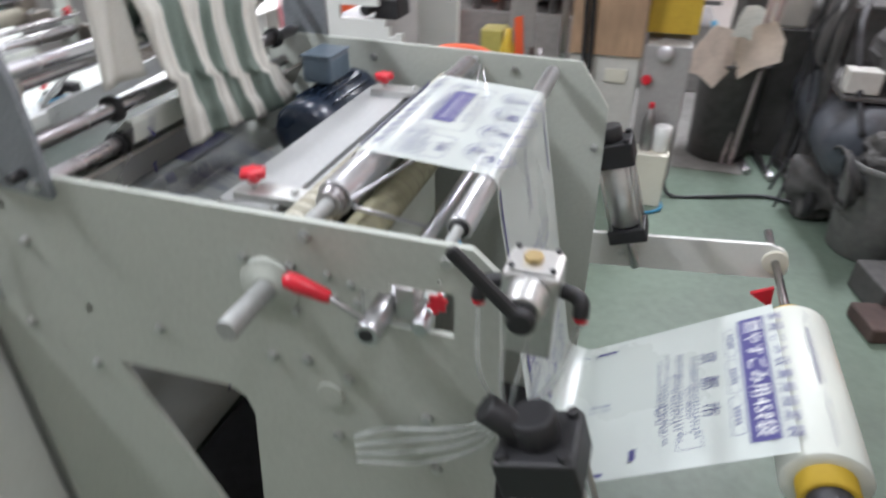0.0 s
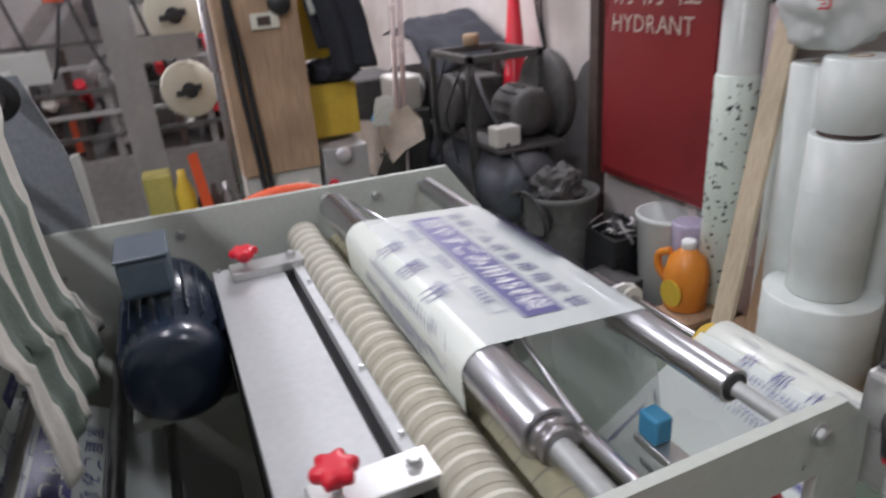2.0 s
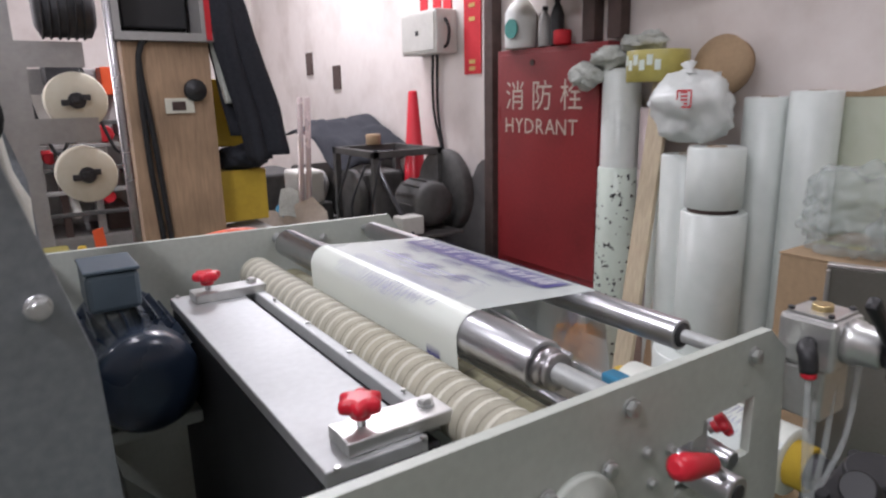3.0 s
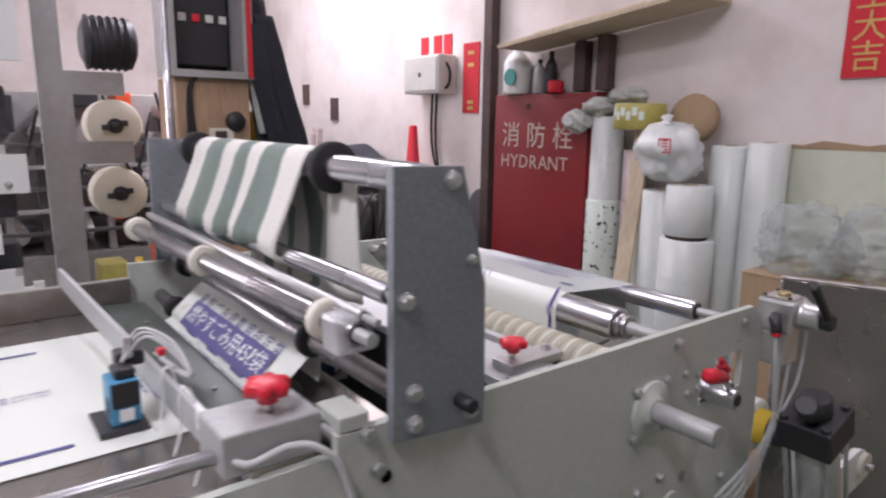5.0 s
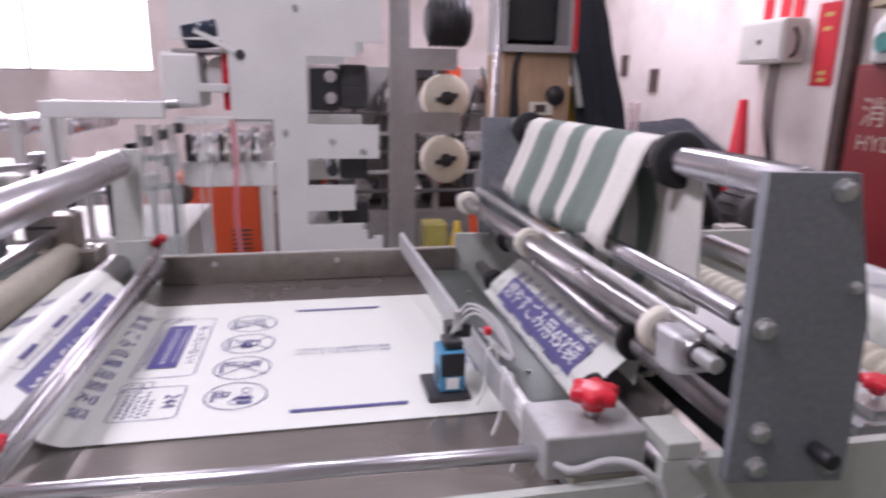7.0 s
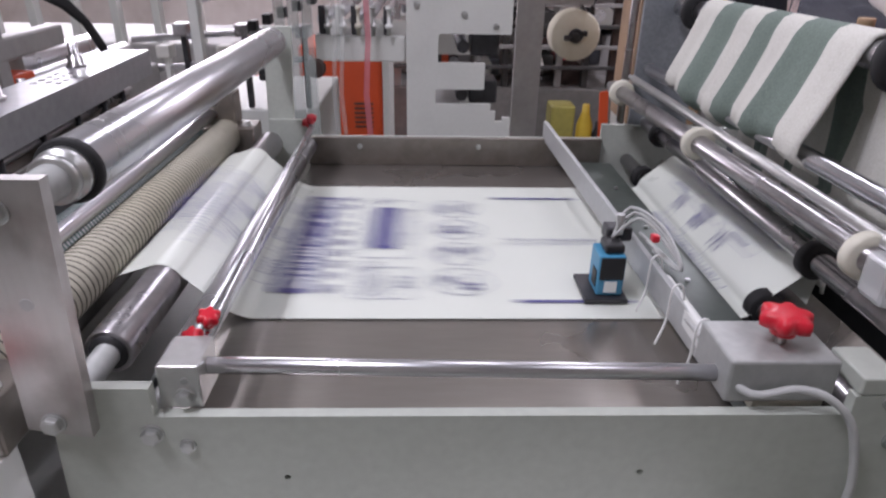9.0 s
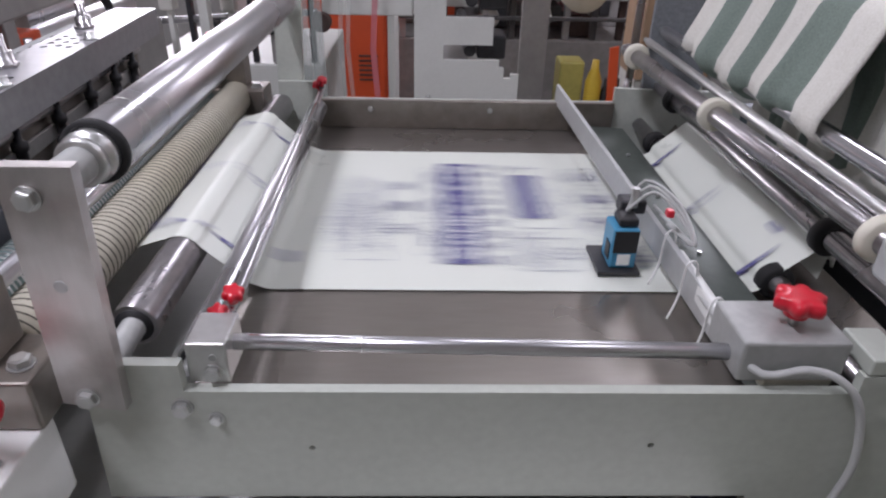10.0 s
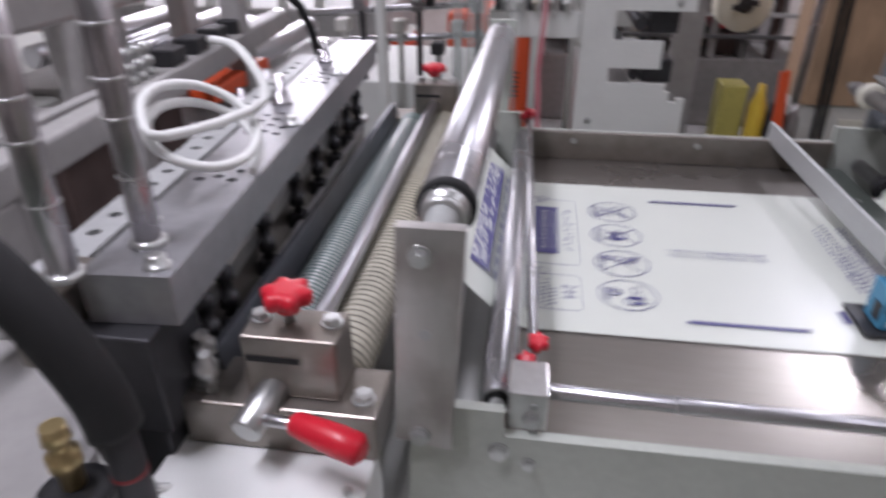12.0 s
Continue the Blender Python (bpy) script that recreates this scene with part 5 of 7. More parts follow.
part("folded_edge", box((-0.012, -0.19, -0.004), (0.012, 0.19, 0.004), 0.002, turn=Matrix.Translation((1.0675, 0.11, 1.12)) @ lean_turn), BARE, metal_sheet)
for dy in (-0.182, 0.182):
    part("side_fold", box((-0.011, -0.004, -0.55), (0.011, 0.004, 0.55), 0.001, turn=Matrix.Translation((1.0675, 0.11, 0.56)) @ lean_turn @ Matrix.Translation((-0.009, dy * 1.02, 0))), BARE, metal_sheet)
crumpled("clear_bag", (1.66, 0.50, 1.12), (0.13, 0.15, 0.13), 13, BAG_CLEAR, "heap of crumpled clear plastic bags", "plastic bag", 0.45, 5)
crumpled("clear_bag", (1.72, 0.22, 1.14), (0.16, 0.20, 0.14), 17, BAG_CLEAR, "heap of crumpled clear plastic bags", "plastic bag", 0.45, 5)
jug = thing("detergent_jug", "orange detergent jug with a yellow label and white cap", "jug", at=(1.70, 1.66, 0.141))
part("body", lathe((1.70, 1.665, 0.141), (0, 0, 1), [(0, 0.085), (0.01, 0.095), (0.17, 0.098), (0.24, 0.08), (0.275, 0.04), (0.29, 0.03)], 28), ORANGE_PLASTIC, jug)
part("cap", rod((1.70, 1.665, 0.425), (1.70, 1.665, 0.465), 0.032), LABEL_WHITE, jug)
part("grip", tube([(1.66, 1.73, 0.40), (1.645, 1.785, 0.37), (1.65, 1.79, 0.30), (1.665, 1.74, 0.24)], 0.018, 12), ORANGE_PLASTIC, jug)
part("label", sheet(circle(1.652, 0.235, 0.062, 24), 1.598, 1.606, flat="x"), YELLOW, jug, "round yellow label")
bucket = thing("bucket", "translucent white plastic bucket", "bucket", at=(1.86, 1.97, 0))
part("wall", lathe((1.86, 1.97, 0.0), (0, 0, 1), [(0, 0.11), (0.01, 0.125), (0.44, 0.15), (0.45, 0.158), (0.47, 0.158), (0.47, 0.145), (0.03, 0.118)], 32), BAG, bucket)
jar = thing("jar", "tall violet tinted plastic jar", "jar", at=(1.83, 1.80, 0.141))
part("wall", rod((1.83, 1.80, 0.141), (1.83, 1.80, 0.48), 0.075, 0.08), VIOLET, jar)
part("label", box((1.75, 1.765, 0.22), (1.753, 1.82, 0.29)), PATTERN_GREEN, jar)

# ---- the compressor corner ----
comp = thing("air_compressor", "dusty dark blue air compressor with belt guard and motor", "compressor", at=(1.55, 3.2, 0))
part("tank", lathe((1.52, 2.62, 0.46), (0, 1, 0), [(0, 0.06), (0.03, 0.15), (0.08, 0.2), (0.14, 0.215), (1.2, 0.215), (1.27, 0.19), (1.32, 0.06)], 36), TANK, comp)
for y in (2.8, 3.7):
    part("foot", box((1.38, y, 0.02), (1.66, y + 0.05, 0.30), 0.006), DUSTY, comp)
for x in (1.36, 1.68):
    part("wheel", lathe((x - 0.02, 2.83, 0.10), (1, 0, 0), [(0, 0.03), (0, 0.09), (0.006, 0.1), (0.034, 0.1), (0.04, 0.09), (0.04, 0.03)], 24), BLACK, comp)
part("deck", box((1.34, 2.72, 0.68), (1.76, 3.85, 0.70), 0.004), DUSTY, comp)
mot = part("motor", lathe((1.62, 2.80, 0.86), (0, 1, 0), [(0, 0.05), (0.01, 0.12), (0.05, 0.135), (0.28, 0.135), (0.32, 0.10), (0.34, 0.03)], 28), DUSTY, comp)
for i in range(14):
    a = 2 * math.pi * i / 14
    part("fin", box((1.62 + 0.138 * math.cos(a) - 0.008, 2.86, 0.86 + 0.138 * math.sin(a) - 0.003), (1.62 + 0.138 * math.cos(a) + 0.008, 3.06, 0.86 + 0.138 * math.sin(a) + 0.003), turn=Matrix.Rotation(-a, 4, "Y")), DUSTY, mot)
part("starter_box", box((1.35, 2.76, 0.705), (1.50, 2.87, 0.815), 0.008), GREY_BOX, comp, "pale grey starter box")
part("pump", box((1.45, 3.30, 0.70), (1.68, 3.58, 1.02), 0.02), DUSTY, comp)
for y in (3.34, 3.44, 3.54):
    part("pump_fin", box((1.42, y, 0.74), (1.71, y + 0.02, 1.0), 0.004), DUSTY, comp)
part("flywheel", lathe((1.40, 3.44, 0.86), (-1, 0, 0), [(0, 0.04), (0, 0.17), (0.01, 0.18), (0.05, 0.18), (0.06, 0.17), (0.06, 0.03)], 32), DUSTY, comp)
part("belt_guard", lathe((1.79, 3.02, 0.90), (1, 0, 0), [(0, 0.18), (0, 0.26), (0.012, 0.265), (0.07, 0.265), (0.075, 0.26), (0.075, 0.18)], 36), DUSTY, comp, "round belt guard hoop")
part("pipe", tube([(1.5, 3.4, 1.0), (1.45, 3.2, 1.05), (1.4, 3.0, 0.95), (1.42, 2.75, 0.7), (1.45, 2.62, 0.55)], 0.014), IRON, comp)
stand = thing("angle_iron_stand", "dusty angle iron stand with an open top frame", "stand", at=(1.5, 3.4, 0))
for x, y in ((1.33, 3.02), (1.33, 3.55), (1.78, 3.02), (1.78, 3.55)):
    part("leg", box((x - 0.02, y - 0.02, 0), (x + 0.02, y + 0.02, 1.14), 0.002), DUSTY, stand)
for a, b in (((1.31, 3.0), (1.80, 3.04)), ((1.31, 3.53), (1.80, 3.57)), ((1.31, 3.0), (1.35, 3.57)), ((1.76, 3.0), (1.80, 3.57))):
    part("rail", box((*a, 1.1405), (*b, 1.18), 0.002), DUSTY, stand)
single("tin", rod((1.60, 3.54, 1.181), (1.60, 3.54, 1.25), 0.05), KRAFT, "small brown tin on the iron stand", "tin")
bm, rows = bmesh.new(), []
for j in range(25):
    v = j / 24
    rows.append([bm.verts.new((1.36 + 0.60 * i / 20, 3.62 + 0.95 * v, 0.99 + 0.30 * math.sin(1.9 * v + 0.15) + 0.06 * (i / 20) - 0.16 * max(0, 0.25 - i / 20) + 0.05 * noise.noise(Vector((i * 0.16, j * 0.14, 2.0))) + 0.02 * noise.noise(Vector((i * 0.5, j * 0.4, 5.0))))) for i in range(21)])
for a, b in zip(rows, rows[1:]):
    for i in range(20):
        bm.faces.new((a[i], a[i + 1], b[i + 1], b[i])).smooth = True
dark_sheet = single("black_sheet", bm, CLOTH_DARK, "black plastic sheeting draped over machinery", "sheeting")
dark_sheet.modifiers.new("thickness", "SOLIDIFY").thickness = 0.012
single("machinery_block", box((1.38, 3.66, 0.0), (1.9, 4.55, 0.98), 0.02), DUSTY, "dusty dark machinery block against the wall", "machinery")
single("machinery_block", box((1.0, 4.3, 0.0), (1.4, 4.9, 0.95), 0.02), DUSTY, "dusty dark machinery block", "machinery")
pale = thing("pale_motor", "pale grey motor with a dark end plate", "motor", at=(1.15, 3.8, 0.85))
part("body", box((1.10, 3.70, 0.80), (1.30, 3.95, 1.02), 0.02), GREY_BOX, pale)
part("end_plate", lathe((1.31, 3.82, 0.91), (1, 0, 0), [(0, 0.1), (0.02, 0.1), (0.03, 0.05), (0.05, 0.05)], 24), GREY_STEEL, pale)
part("pedestal", box((1.08, 3.68, 0.0), (1.34, 3.98, 0.80), 0.01), DUSTY, pale)
DUST_GREY = material("dusty_grey_plastic", (0.135, 0.135, 0.128), 0.75, grain=0.1, scale=22, stain=0.3, bump=0.15, dirt=(0.07, 0.068, 0.064))
barrel = thing("bin", "grey dusty plastic bin draped with coiled cables", "bin", at=(1.62, 2.56, 0))
part("wall", lathe((1.62, 2.56, 0), (0, 0, 1), [(0, 0.17), (0.012, 0.185), (0.25, 0.198), (0.44, 0.207), (0.45, 0.217), (0.475, 0.217), (0.475, 0.20), (0.05, 0.175)], 36), DUST_GREY, barrel)
heap = bmesh.new()
bmesh.ops.create_icosphere(heap, subdivisions=4, radius=1.0)
for v in heap.verts:
    d = v.co.normalized()
    k = 1 + 0.35 * noise.noise(d * 2.2 + Vector((3, 1, 7))) + 0.12 * noise.noise(d * 7 + Vector((1, 5, 2)))
    v.co = Vector((1.60 + 0.15 * d.x * k, 2.57 + 0.15 * d.y * k, 0.47 + max(-0.03, 0.14 * d.z * k)))
part("rubbish", heap, DUSTY, barrel, "dark rubbish heaped over the rim")
for i in range(9):
    r, y0 = 0.085 + 0.014 * i, 2.50 + 0.012 * (i % 4)
    part("cable", tube([(1.45 - 0.012 * i + 0.05 * (1 - math.sin(a)) * 0.5, y0 + r * math.cos(a), 0.38 + 0.75 * r * math.sin(a) + 0.01 * math.sin(3 * a + i)) for a in (j * math.pi / 6 for j in range(13))], 0.0055), (IRON, BLACK, DUSTY)[i % 3], barrel, "coiled dark cable")
crate = thing("tool_crate", "black tool crate full of metal fittings", "crate", at=(1.80, 2.25, 0))
part("tub", sheet([(1.66, 2.12), (1.94, 2.12), (1.94, 2.42), (1.66, 2.42)], 0.22, 0.30, [[(1.68, 2.14), (1.92, 2.14), (1.92, 2.40), (1.68, 2.40)]], flat="z"), BLACK_PLASTIC, crate)
part("base", box((1.66, 2.12, 0.0), (1.94, 2.42, 0.2195), 0.01), BLACK_PLASTIC, crate)
rnd = random.Random(3)
for i in range(26):
    p = Vector((rnd.uniform(1.69, 1.91), rnd.uniform(2.15, 2.39), 0.27 + rnd.uniform(0, 0.06)))
    d = Vector((rnd.uniform(-1, 1), rnd.uniform(-1, 1), rnd.uniform(-0.3, 0.5))).normalized() * rnd.uniform(0.03, 0.09)
    part("fitting", rod(p - d, p + d, rnd.uniform(0.004, 0.012), n=8), (CHROME_DARK, IRON, ZINC)[i % 3], crate)
for x, y, z, w, d, h, m in ((1.56, 1.86, 0.0, 0.13, 0.10, 0.07, BROWN), (1.60, 2.08, 0.0, 0.11, 0.13, 0.14, DUSTY)):
    single("iron_block", box((-w, -d, -h / 2), (w, d, h / 2), 0.012, turn=Matrix.Translation((x, y, z + h / 2)) @ Matrix.Rotation(radians(14), 4, "Z")), m, "rusty iron block on the floor", "block", "iron blocks")
for i in range(3):
    single("steel_bar", rod((1.08 + 0.11 * i, 3.75 - 0.1 * i, 0.022), (1.12 + 0.13 * i, 3.30 - 0.05 * i, 0.022), 0.022), CHROME_DARK, "short bright steel bar lying on the floor", "bar", "floor bars")
for place, size, turn_z, tip, m in (((0.80, 3.42, 0.68), (0.13, 0.17), 12, 28, PINE_CARD), ((1.02, 3.40, 0.74), (0.15, 0.13), -28, -34, PINE_CARD), ((0.96, 3.48, 0.86), (0.08, 0.10), 5, 12, RAG)):
    bm = bmesh.new()
    w, h = size
    rim = [(-w, -h), (-w * 0.2, -h * 0.86), (w * 0.7, -h), (w, -h * 0.2), (w * 0.86, h * 0.8), (w * 0.1, h), (-w * 0.7, h * 0.82), (-w * 0.92, h * 0.1)]
    sheet(rim, -0.003, 0.003, bm=bm)
    move = Matrix.Translation(place) @ Matrix.Rotation(radians(turn_z), 4, "Z") @ Matrix.Rotation(radians(tip), 4, "Y") @ Matrix.Rotation(radians(-22), 4, "X")
    bmesh.ops.transform(bm, matrix=move, verts=bm.verts)
    single("cardboard_sheet", bm, m, "torn sheet of pale cardboard lying on scrap", "cardboard", "torn cardboard")
scrap = thing("scrap_bin", "dusty dark bin heaped with scrap under torn cardboard", "bin", at=(0.95, 3.6, 0))
part("wall", lathe((0.95, 3.62, 0), (0, 0, 1), [(0, 0.16), (0.01, 0.18), (0.58, 0.20), (0.60, 0.21), (0.62, 0.21), (0.62, 0.19), (0.05, 0.16)], 28), DUSTY, scrap)
for i in range(14):
    a, z = rnd.uniform(0, 6.28), rnd.uniform(0.45, 0.62)
    p = Vector((0.95 + 0.10 * math.cos(a), 3.62 + 0.10 * math.sin(a), z))
    part("scrap_piece", rod(p, p + Vector((rnd.uniform(-0.12, 0.12), rnd.uniform(-0.1, 0.1), rnd.uniform(0.05, 0.25))), rnd.uniform(0.006, 0.02), n=8), (IRON, BROWN, ZINC, SENSOR_BLUE)[i % 4], scrap)
single("blue_bottle", lathe((0.88, 3.55, 0.62), (0.25, 0, 1), [(0, 0.034), (0.01, 0.037), (0.20, 0.037), (0.24, 0.015), (0.28, 0.013)], 18), SENSOR_BLUE, "blue plastic bottle on the scrap heap", "bottle")
crumpled("scrap", (1.12, 4.0, 0.30), (0.22, 0.30, 0.30), 51, DUSTY, "heap of dusty dark scrap on the floor", "scrap", 0.55)
crumpled("scrap", (1.45, 2.95, 0.16), (0.16, 0.22, 0.16), 57, DUSTY, "heap of dusty dark scrap below the compressor", "scrap", 0.55)
for i in range(3):
    y = 2.9 + 0.23 * i
    single("loose_cable", tube([(1.30 + 0.02 * (i % 3), y, 1.14 - 0.05 * (i % 2)), (1.26 - 0.02 * (i % 2), y + 0.05, 0.85), (1.30, y + 0.10, 0.62 + 0.05 * (i % 3)), (1.28 + 0.03 * (i % 2), y + 0.03, 0.34), (1.22, y - 0.06, 0.03)], 0.008), IRON, "dark cable trailing down the compressor", "cable", "compressor cables")
for x in (0.98, 1.03):
    single("copper_pipe", rod((x, 3.45, 0.0), (x + 0.10, 3.5, 1.5), 0.018), PINK_WRAP, "long copper coloured pipe leaning upright", "pipe", "leaning pipes")
single("blue_hose", tube([(0.60, 3.05, 0.5), (0.62, 2.95, 0.2), (0.66, 2.85, 0.02), (0.9, 2.9, 0.015), (1.2, 3.0, 0.015), (1.4, 2.9, 0.02)], 0.010), IRON, "dark air hose trailing over the floor", "hose")
single("blue_hose", tube([(0.56, 2.95, 0.4), (0.60, 2.8, 0.05), (0.62, 2.65, 0.012), (0.45, 2.55, 0.012), (0.35, 2.6, 0.012)], 0.009), SENSOR_BLUE, "thin blue air hose lying on the floor", "hose")

# ---- plywood column with the switchboard ----
column = thing("plywood_column", "tan plywood clad column with black cables", "column", at=(0.2, 3.0, 0))
part("cladding", box((0.015, 2.88, 0.7605), (0.395, 3.2, 1.762), 0.003), WOOD, column, "stained tan plywood sheet")
part("plinth", box((0.02, 2.90, 0.0), (0.39, 3.2, 0.76), 0.004), GREY_BOX, column, "off-white plinth")
part("socket", box((0.22, 2.885, 0.62), (0.33, 2.899, 0.69), 0.003), COLLAR, column)
part("plate", box((0.17, 2.868, 1.44), (0.30, 2.879, 1.51), 0.003), COLLAR, column, "ivory switch plate")
part("plate_slot", box((0.20, 2.864, 1.455), (0.26, 2.8675, 1.495)), BROWN, column)
part("dial", lathe((0.31, 2.879, 1.545), (0, -1, 0), [(0, 0.05), (0.02, 0.052), (0.03, 0.045), (0.03, 0.012), (0.033, 0.01)], 28), BLACK_PLASTIC, column, "black rotary dial")
part("pole", rod((-0.02, 2.87, 0.0), (-0.02, 2.87, 2.3), 0.02), CHROME_DARK, column, "scuffed steel pole")
for dx in (0.0, 0.035):
    part("cable", tube([(0.16, 2.86, 1.80), (0.08, 2.86, 1.70), (0.07 + dx, 2.86, 1.3), (0.09 + dx, 2.865, 0.9), (0.11 + dx, 2.865, 0.45)], 0.013), BLACK, column, "black cable")
board = thing("switchboard", "open electrical switchboard with dark interior on the column", "switchboard", at=(0.2, 3.0, 1.764))
part("case", sheet([(-0.01, 1.764), (0.415, 1.764), (0.415, 2.6), (-0.01, 2.6)], 2.84, 3.1, [[(0.02, 1.80), (0.36, 1.80), (0.36, 2.57), (0.02, 2.57)]]), GREY_STEEL, board)
part("back", box((0.0, 3.102, 1.77), (0.40, 3.115, 2.59)), IRON, board)
part("breaker", box((0.05, 3.0, 1.83), (0.34, 3.10, 2.3), 0.01), BLACK_PLASTIC, board)
for i in range(4):
    part("terminal", box((0.08 + 0.07 * i, 2.985, 2.05), (0.12 + 0.07 * i, 2.999, 2.09), 0.003), GREY_BOX if i != 1 else RED, board)
part("red_edge", box((0.38, 2.832, 1.77), (0.405, 2.8395, 2.6)), RED_PAPER, board)
jacket = thing("jacket", "dark navy jacket hanging from the column", "jacket", at=(0.5, 2.95, 1.15))
def cloth_tube(path, r0, r1, flat_k, folds, seed):
    """A hanging tube of cloth along a path, with folds that run down it."""
    bm, rows = bmesh.new(), []
    n, m = 30, 26
    for j in range(m):
        k = j / (m - 1) * (len(path) - 1)
        i0 = min(int(k), len(path) - 2)
        c = Vector(path[i0]).lerp(Vector(path[i0 + 1]), k - i0)
        r = r0 + (r1 - r0) * j / (m - 1)
        rows.append([bm.verts.new(c + Vector((r * math.cos(a), r * flat_k * math.sin(a), 0)) * (1 + 0.16 * math.sin(folds * a + seed + j * 0.12) + 0.10 * noise.noise(Vector((a * 1.5, j * 0.3, seed))))) for a in (2 * math.pi * i / n for i in range(n))])
    for a, b in zip(rows, rows[1:]):
        for i in range(n):
            bm.faces.new((a[i], a[(i + 1) % n], b[(i + 1) % n], b[i])).smooth = True
    bm.faces.new(rows[0]), bm.faces.new(rows[-1])
    return bm


part("body", cloth_tube([(0.45, 2.95, 2.2), (0.47, 2.95, 1.9), (0.54, 2.95, 1.55), (0.60, 2.95, 1.32)], 0.07, 0.11, 0.55, 5, 1.0), CLOTH_DARK, jacket)
part("sleeve", cloth_tube([(0.48, 2.88, 2.1), (0.55, 2.86, 1.8), (0.645, 2.86, 1.45), (0.69, 2.87, 1.22)], 0.055, 0.065, 0.8, 3, 2.0), CLOTH_DARK, jacket)
part("sleeve", cloth_tube([(0.44, 2.86, 2.05), (0.47, 2.85, 1.75), (0.56, 2.86, 1.40), (0.60, 2.88, 1.20)], 0.05, 0.06, 0.8, 3, 4.0), CLOTH_DARK, jacket)
part("lining", cloth_tube([(0.425, 2.9, 1.95), (0.445, 2.89, 1.7), (0.48, 2.9, 1.48)], 0.035, 0.03, 0.6, 3, 5.0), RAG, jacket, "pale lining")
single("yellow_crate", box((0.40, 3.0, 0.87), (0.66, 3.3, 1.14), 0.006), YELLOW, "worn yellow metal box beside the column", "box")
single("yellow_crate", box((0.40, 3.05, 1.26), (0.60, 3.3, 1.6), 0.006), YELLOW, "worn yellow metal box high beside the column", "box")
crumpled("folded_cloth", (0.55, 3.05, 1.20), (0.12, 0.10, 0.07), 41, CLOTH_DARK, "dark folded cloth on the yellow box", "cloth", 0.3)
pump = thing("pump_cabinet", "small grey pump cabinet with a gauge", "cabinet", at=(0.53, 3.0, 0))
part("body", box((0.41, 2.86, 0.10), (0.645, 3.15, 0.84), 0.008), GREY_STEEL, pump)
part("gauge", lathe((0.51, 2.859, 0.80), (0, -1, 0.3), [(0, 0.04), (0.02, 0.04), (0.022, 0.034), (0.023, 0.01)], 24), CHROME, pump)
part("knob", lathe((0.44, 2.859, 0.66), (0, -1, 0), [(0, 0.025), (0.02, 0.028), (0.03, 0.02)], 18), RED, pump, "red knob")
part("foot", box((0.42, 2.70, 0.0), (0.62, 2.855, 0.30), 0.006), COLLAR, pump, "cream block")
bottle((0.49, 2.78, 0.301), 0.035, 0.26, CHROME_DARK, "silver spray can with a red cap", RED)
single("label_tin", rod((0.57, 2.79, 0.301), (0.57, 2.79, 0.44), 0.045), LABEL_WHITE, "white labelled tin beside a spray can", "tin")
foil = thing("foil_drum", "silvery foil covered drum behind the machine", "drum", at=(-0.72, 2.42, 0))
part("drum", lathe((-0.72, 2.42, 0.0), (0, 0, 1), [(0, 0.2), (0.02, 0.205), (0.62, 0.205), (0.67, 0.18), (0.72, 0.1), (0.73, 0.01)], 32), WRAP, foil)
single("orange_hose", tube([(-0.30, 1.12, 0.7), (-0.26, 1.10, 1.05), (-0.18, 1.09, 1.17), (-0.07, 1.085, 1.20), (0.02, 1.09, 1.17), (0.08, 1.1, 1.05), (0.10, 1.12, 0.7)], 0.016, 12), ORANGE, "looped orange air hose behind the panel", "hose")

# ---- second bag machine across the aisle ----
second_machine = thing("bag_machine", "off-white bag making machine with stepped frame and orange cabinet", "machine", at=(-1.0, 2.8, 0))
E_FRAME = [(-1.17, -0.277), (-0.66, -0.277), (-0.66, 0.82), (-0.70, 0.82), (-0.70, 0.80), (-0.735, 0.80), (-0.735, 0.85), (-0.76, 0.85), (-0.76, 0.885), (-1.03, 0.885), (-1.03, 0.957), (-0.795, 0.957), (-0.795, 1.082), (-1.02, 1.082), (-1.02, 1.214), (-0.675, 1.214), (-0.675, 1.376), (-1.015, 1.376),
           (-1.015, 1.69), (-0.78, 1.69), (-0.78, 1.76), (-0.66, 1.76), (-0.66, 2.5), (-1.60, 2.5), (-1.60, 1.75), (-1.36, 1.75), (-1.36, 1.40), (-1.17, 1.40)]
part("frame_plate", sheet(E_FRAME, 2.65, 2.68), PAINT_WHITE, second_machine, "off-white stepped frame plate")
part("frame_plate", sheet(E_FRAME, 3.75, 3.78), PAINT_WHITE, second_machine, "off-white stepped frame plate")
for x, z in ((-1.12, 1.34), (-0.9, 1.3), (-1.1, 0.7), (-0.75, 1.25), (-1.05, 1.9)):
    bolt(second_machine, (x, 2.65, z), r=0.012)
part("top_box", box((-1.60, 2.67, 1.08), (-1.175, 3.4, 1.20), 0.006), PAINT_WHITE, second_machine)
for i in range(5):
    part("small_roller", rod((-1.56 + 0.075 * i, 2.66, 1.27 + 0.02 * (i % 2)), (-1.56 + 0.075 * i, 3.6, 1.27 + 0.02 * (i % 2)), 0.024), CHROME, second_machine)
    part("bracket", box((-1.575 + 0.075 * i, 2.655, 1.205), (-1.545 + 0.075 * i, 2.70, 1.33), 0.004), PAINT_WHITE if i % 2 else IRON, second_machine)
part("rail", box((-1.60, 2.66, 1.375), (-1.18, 2.70, 1.41), 0.004), PAINT_WHITE, second_machine)
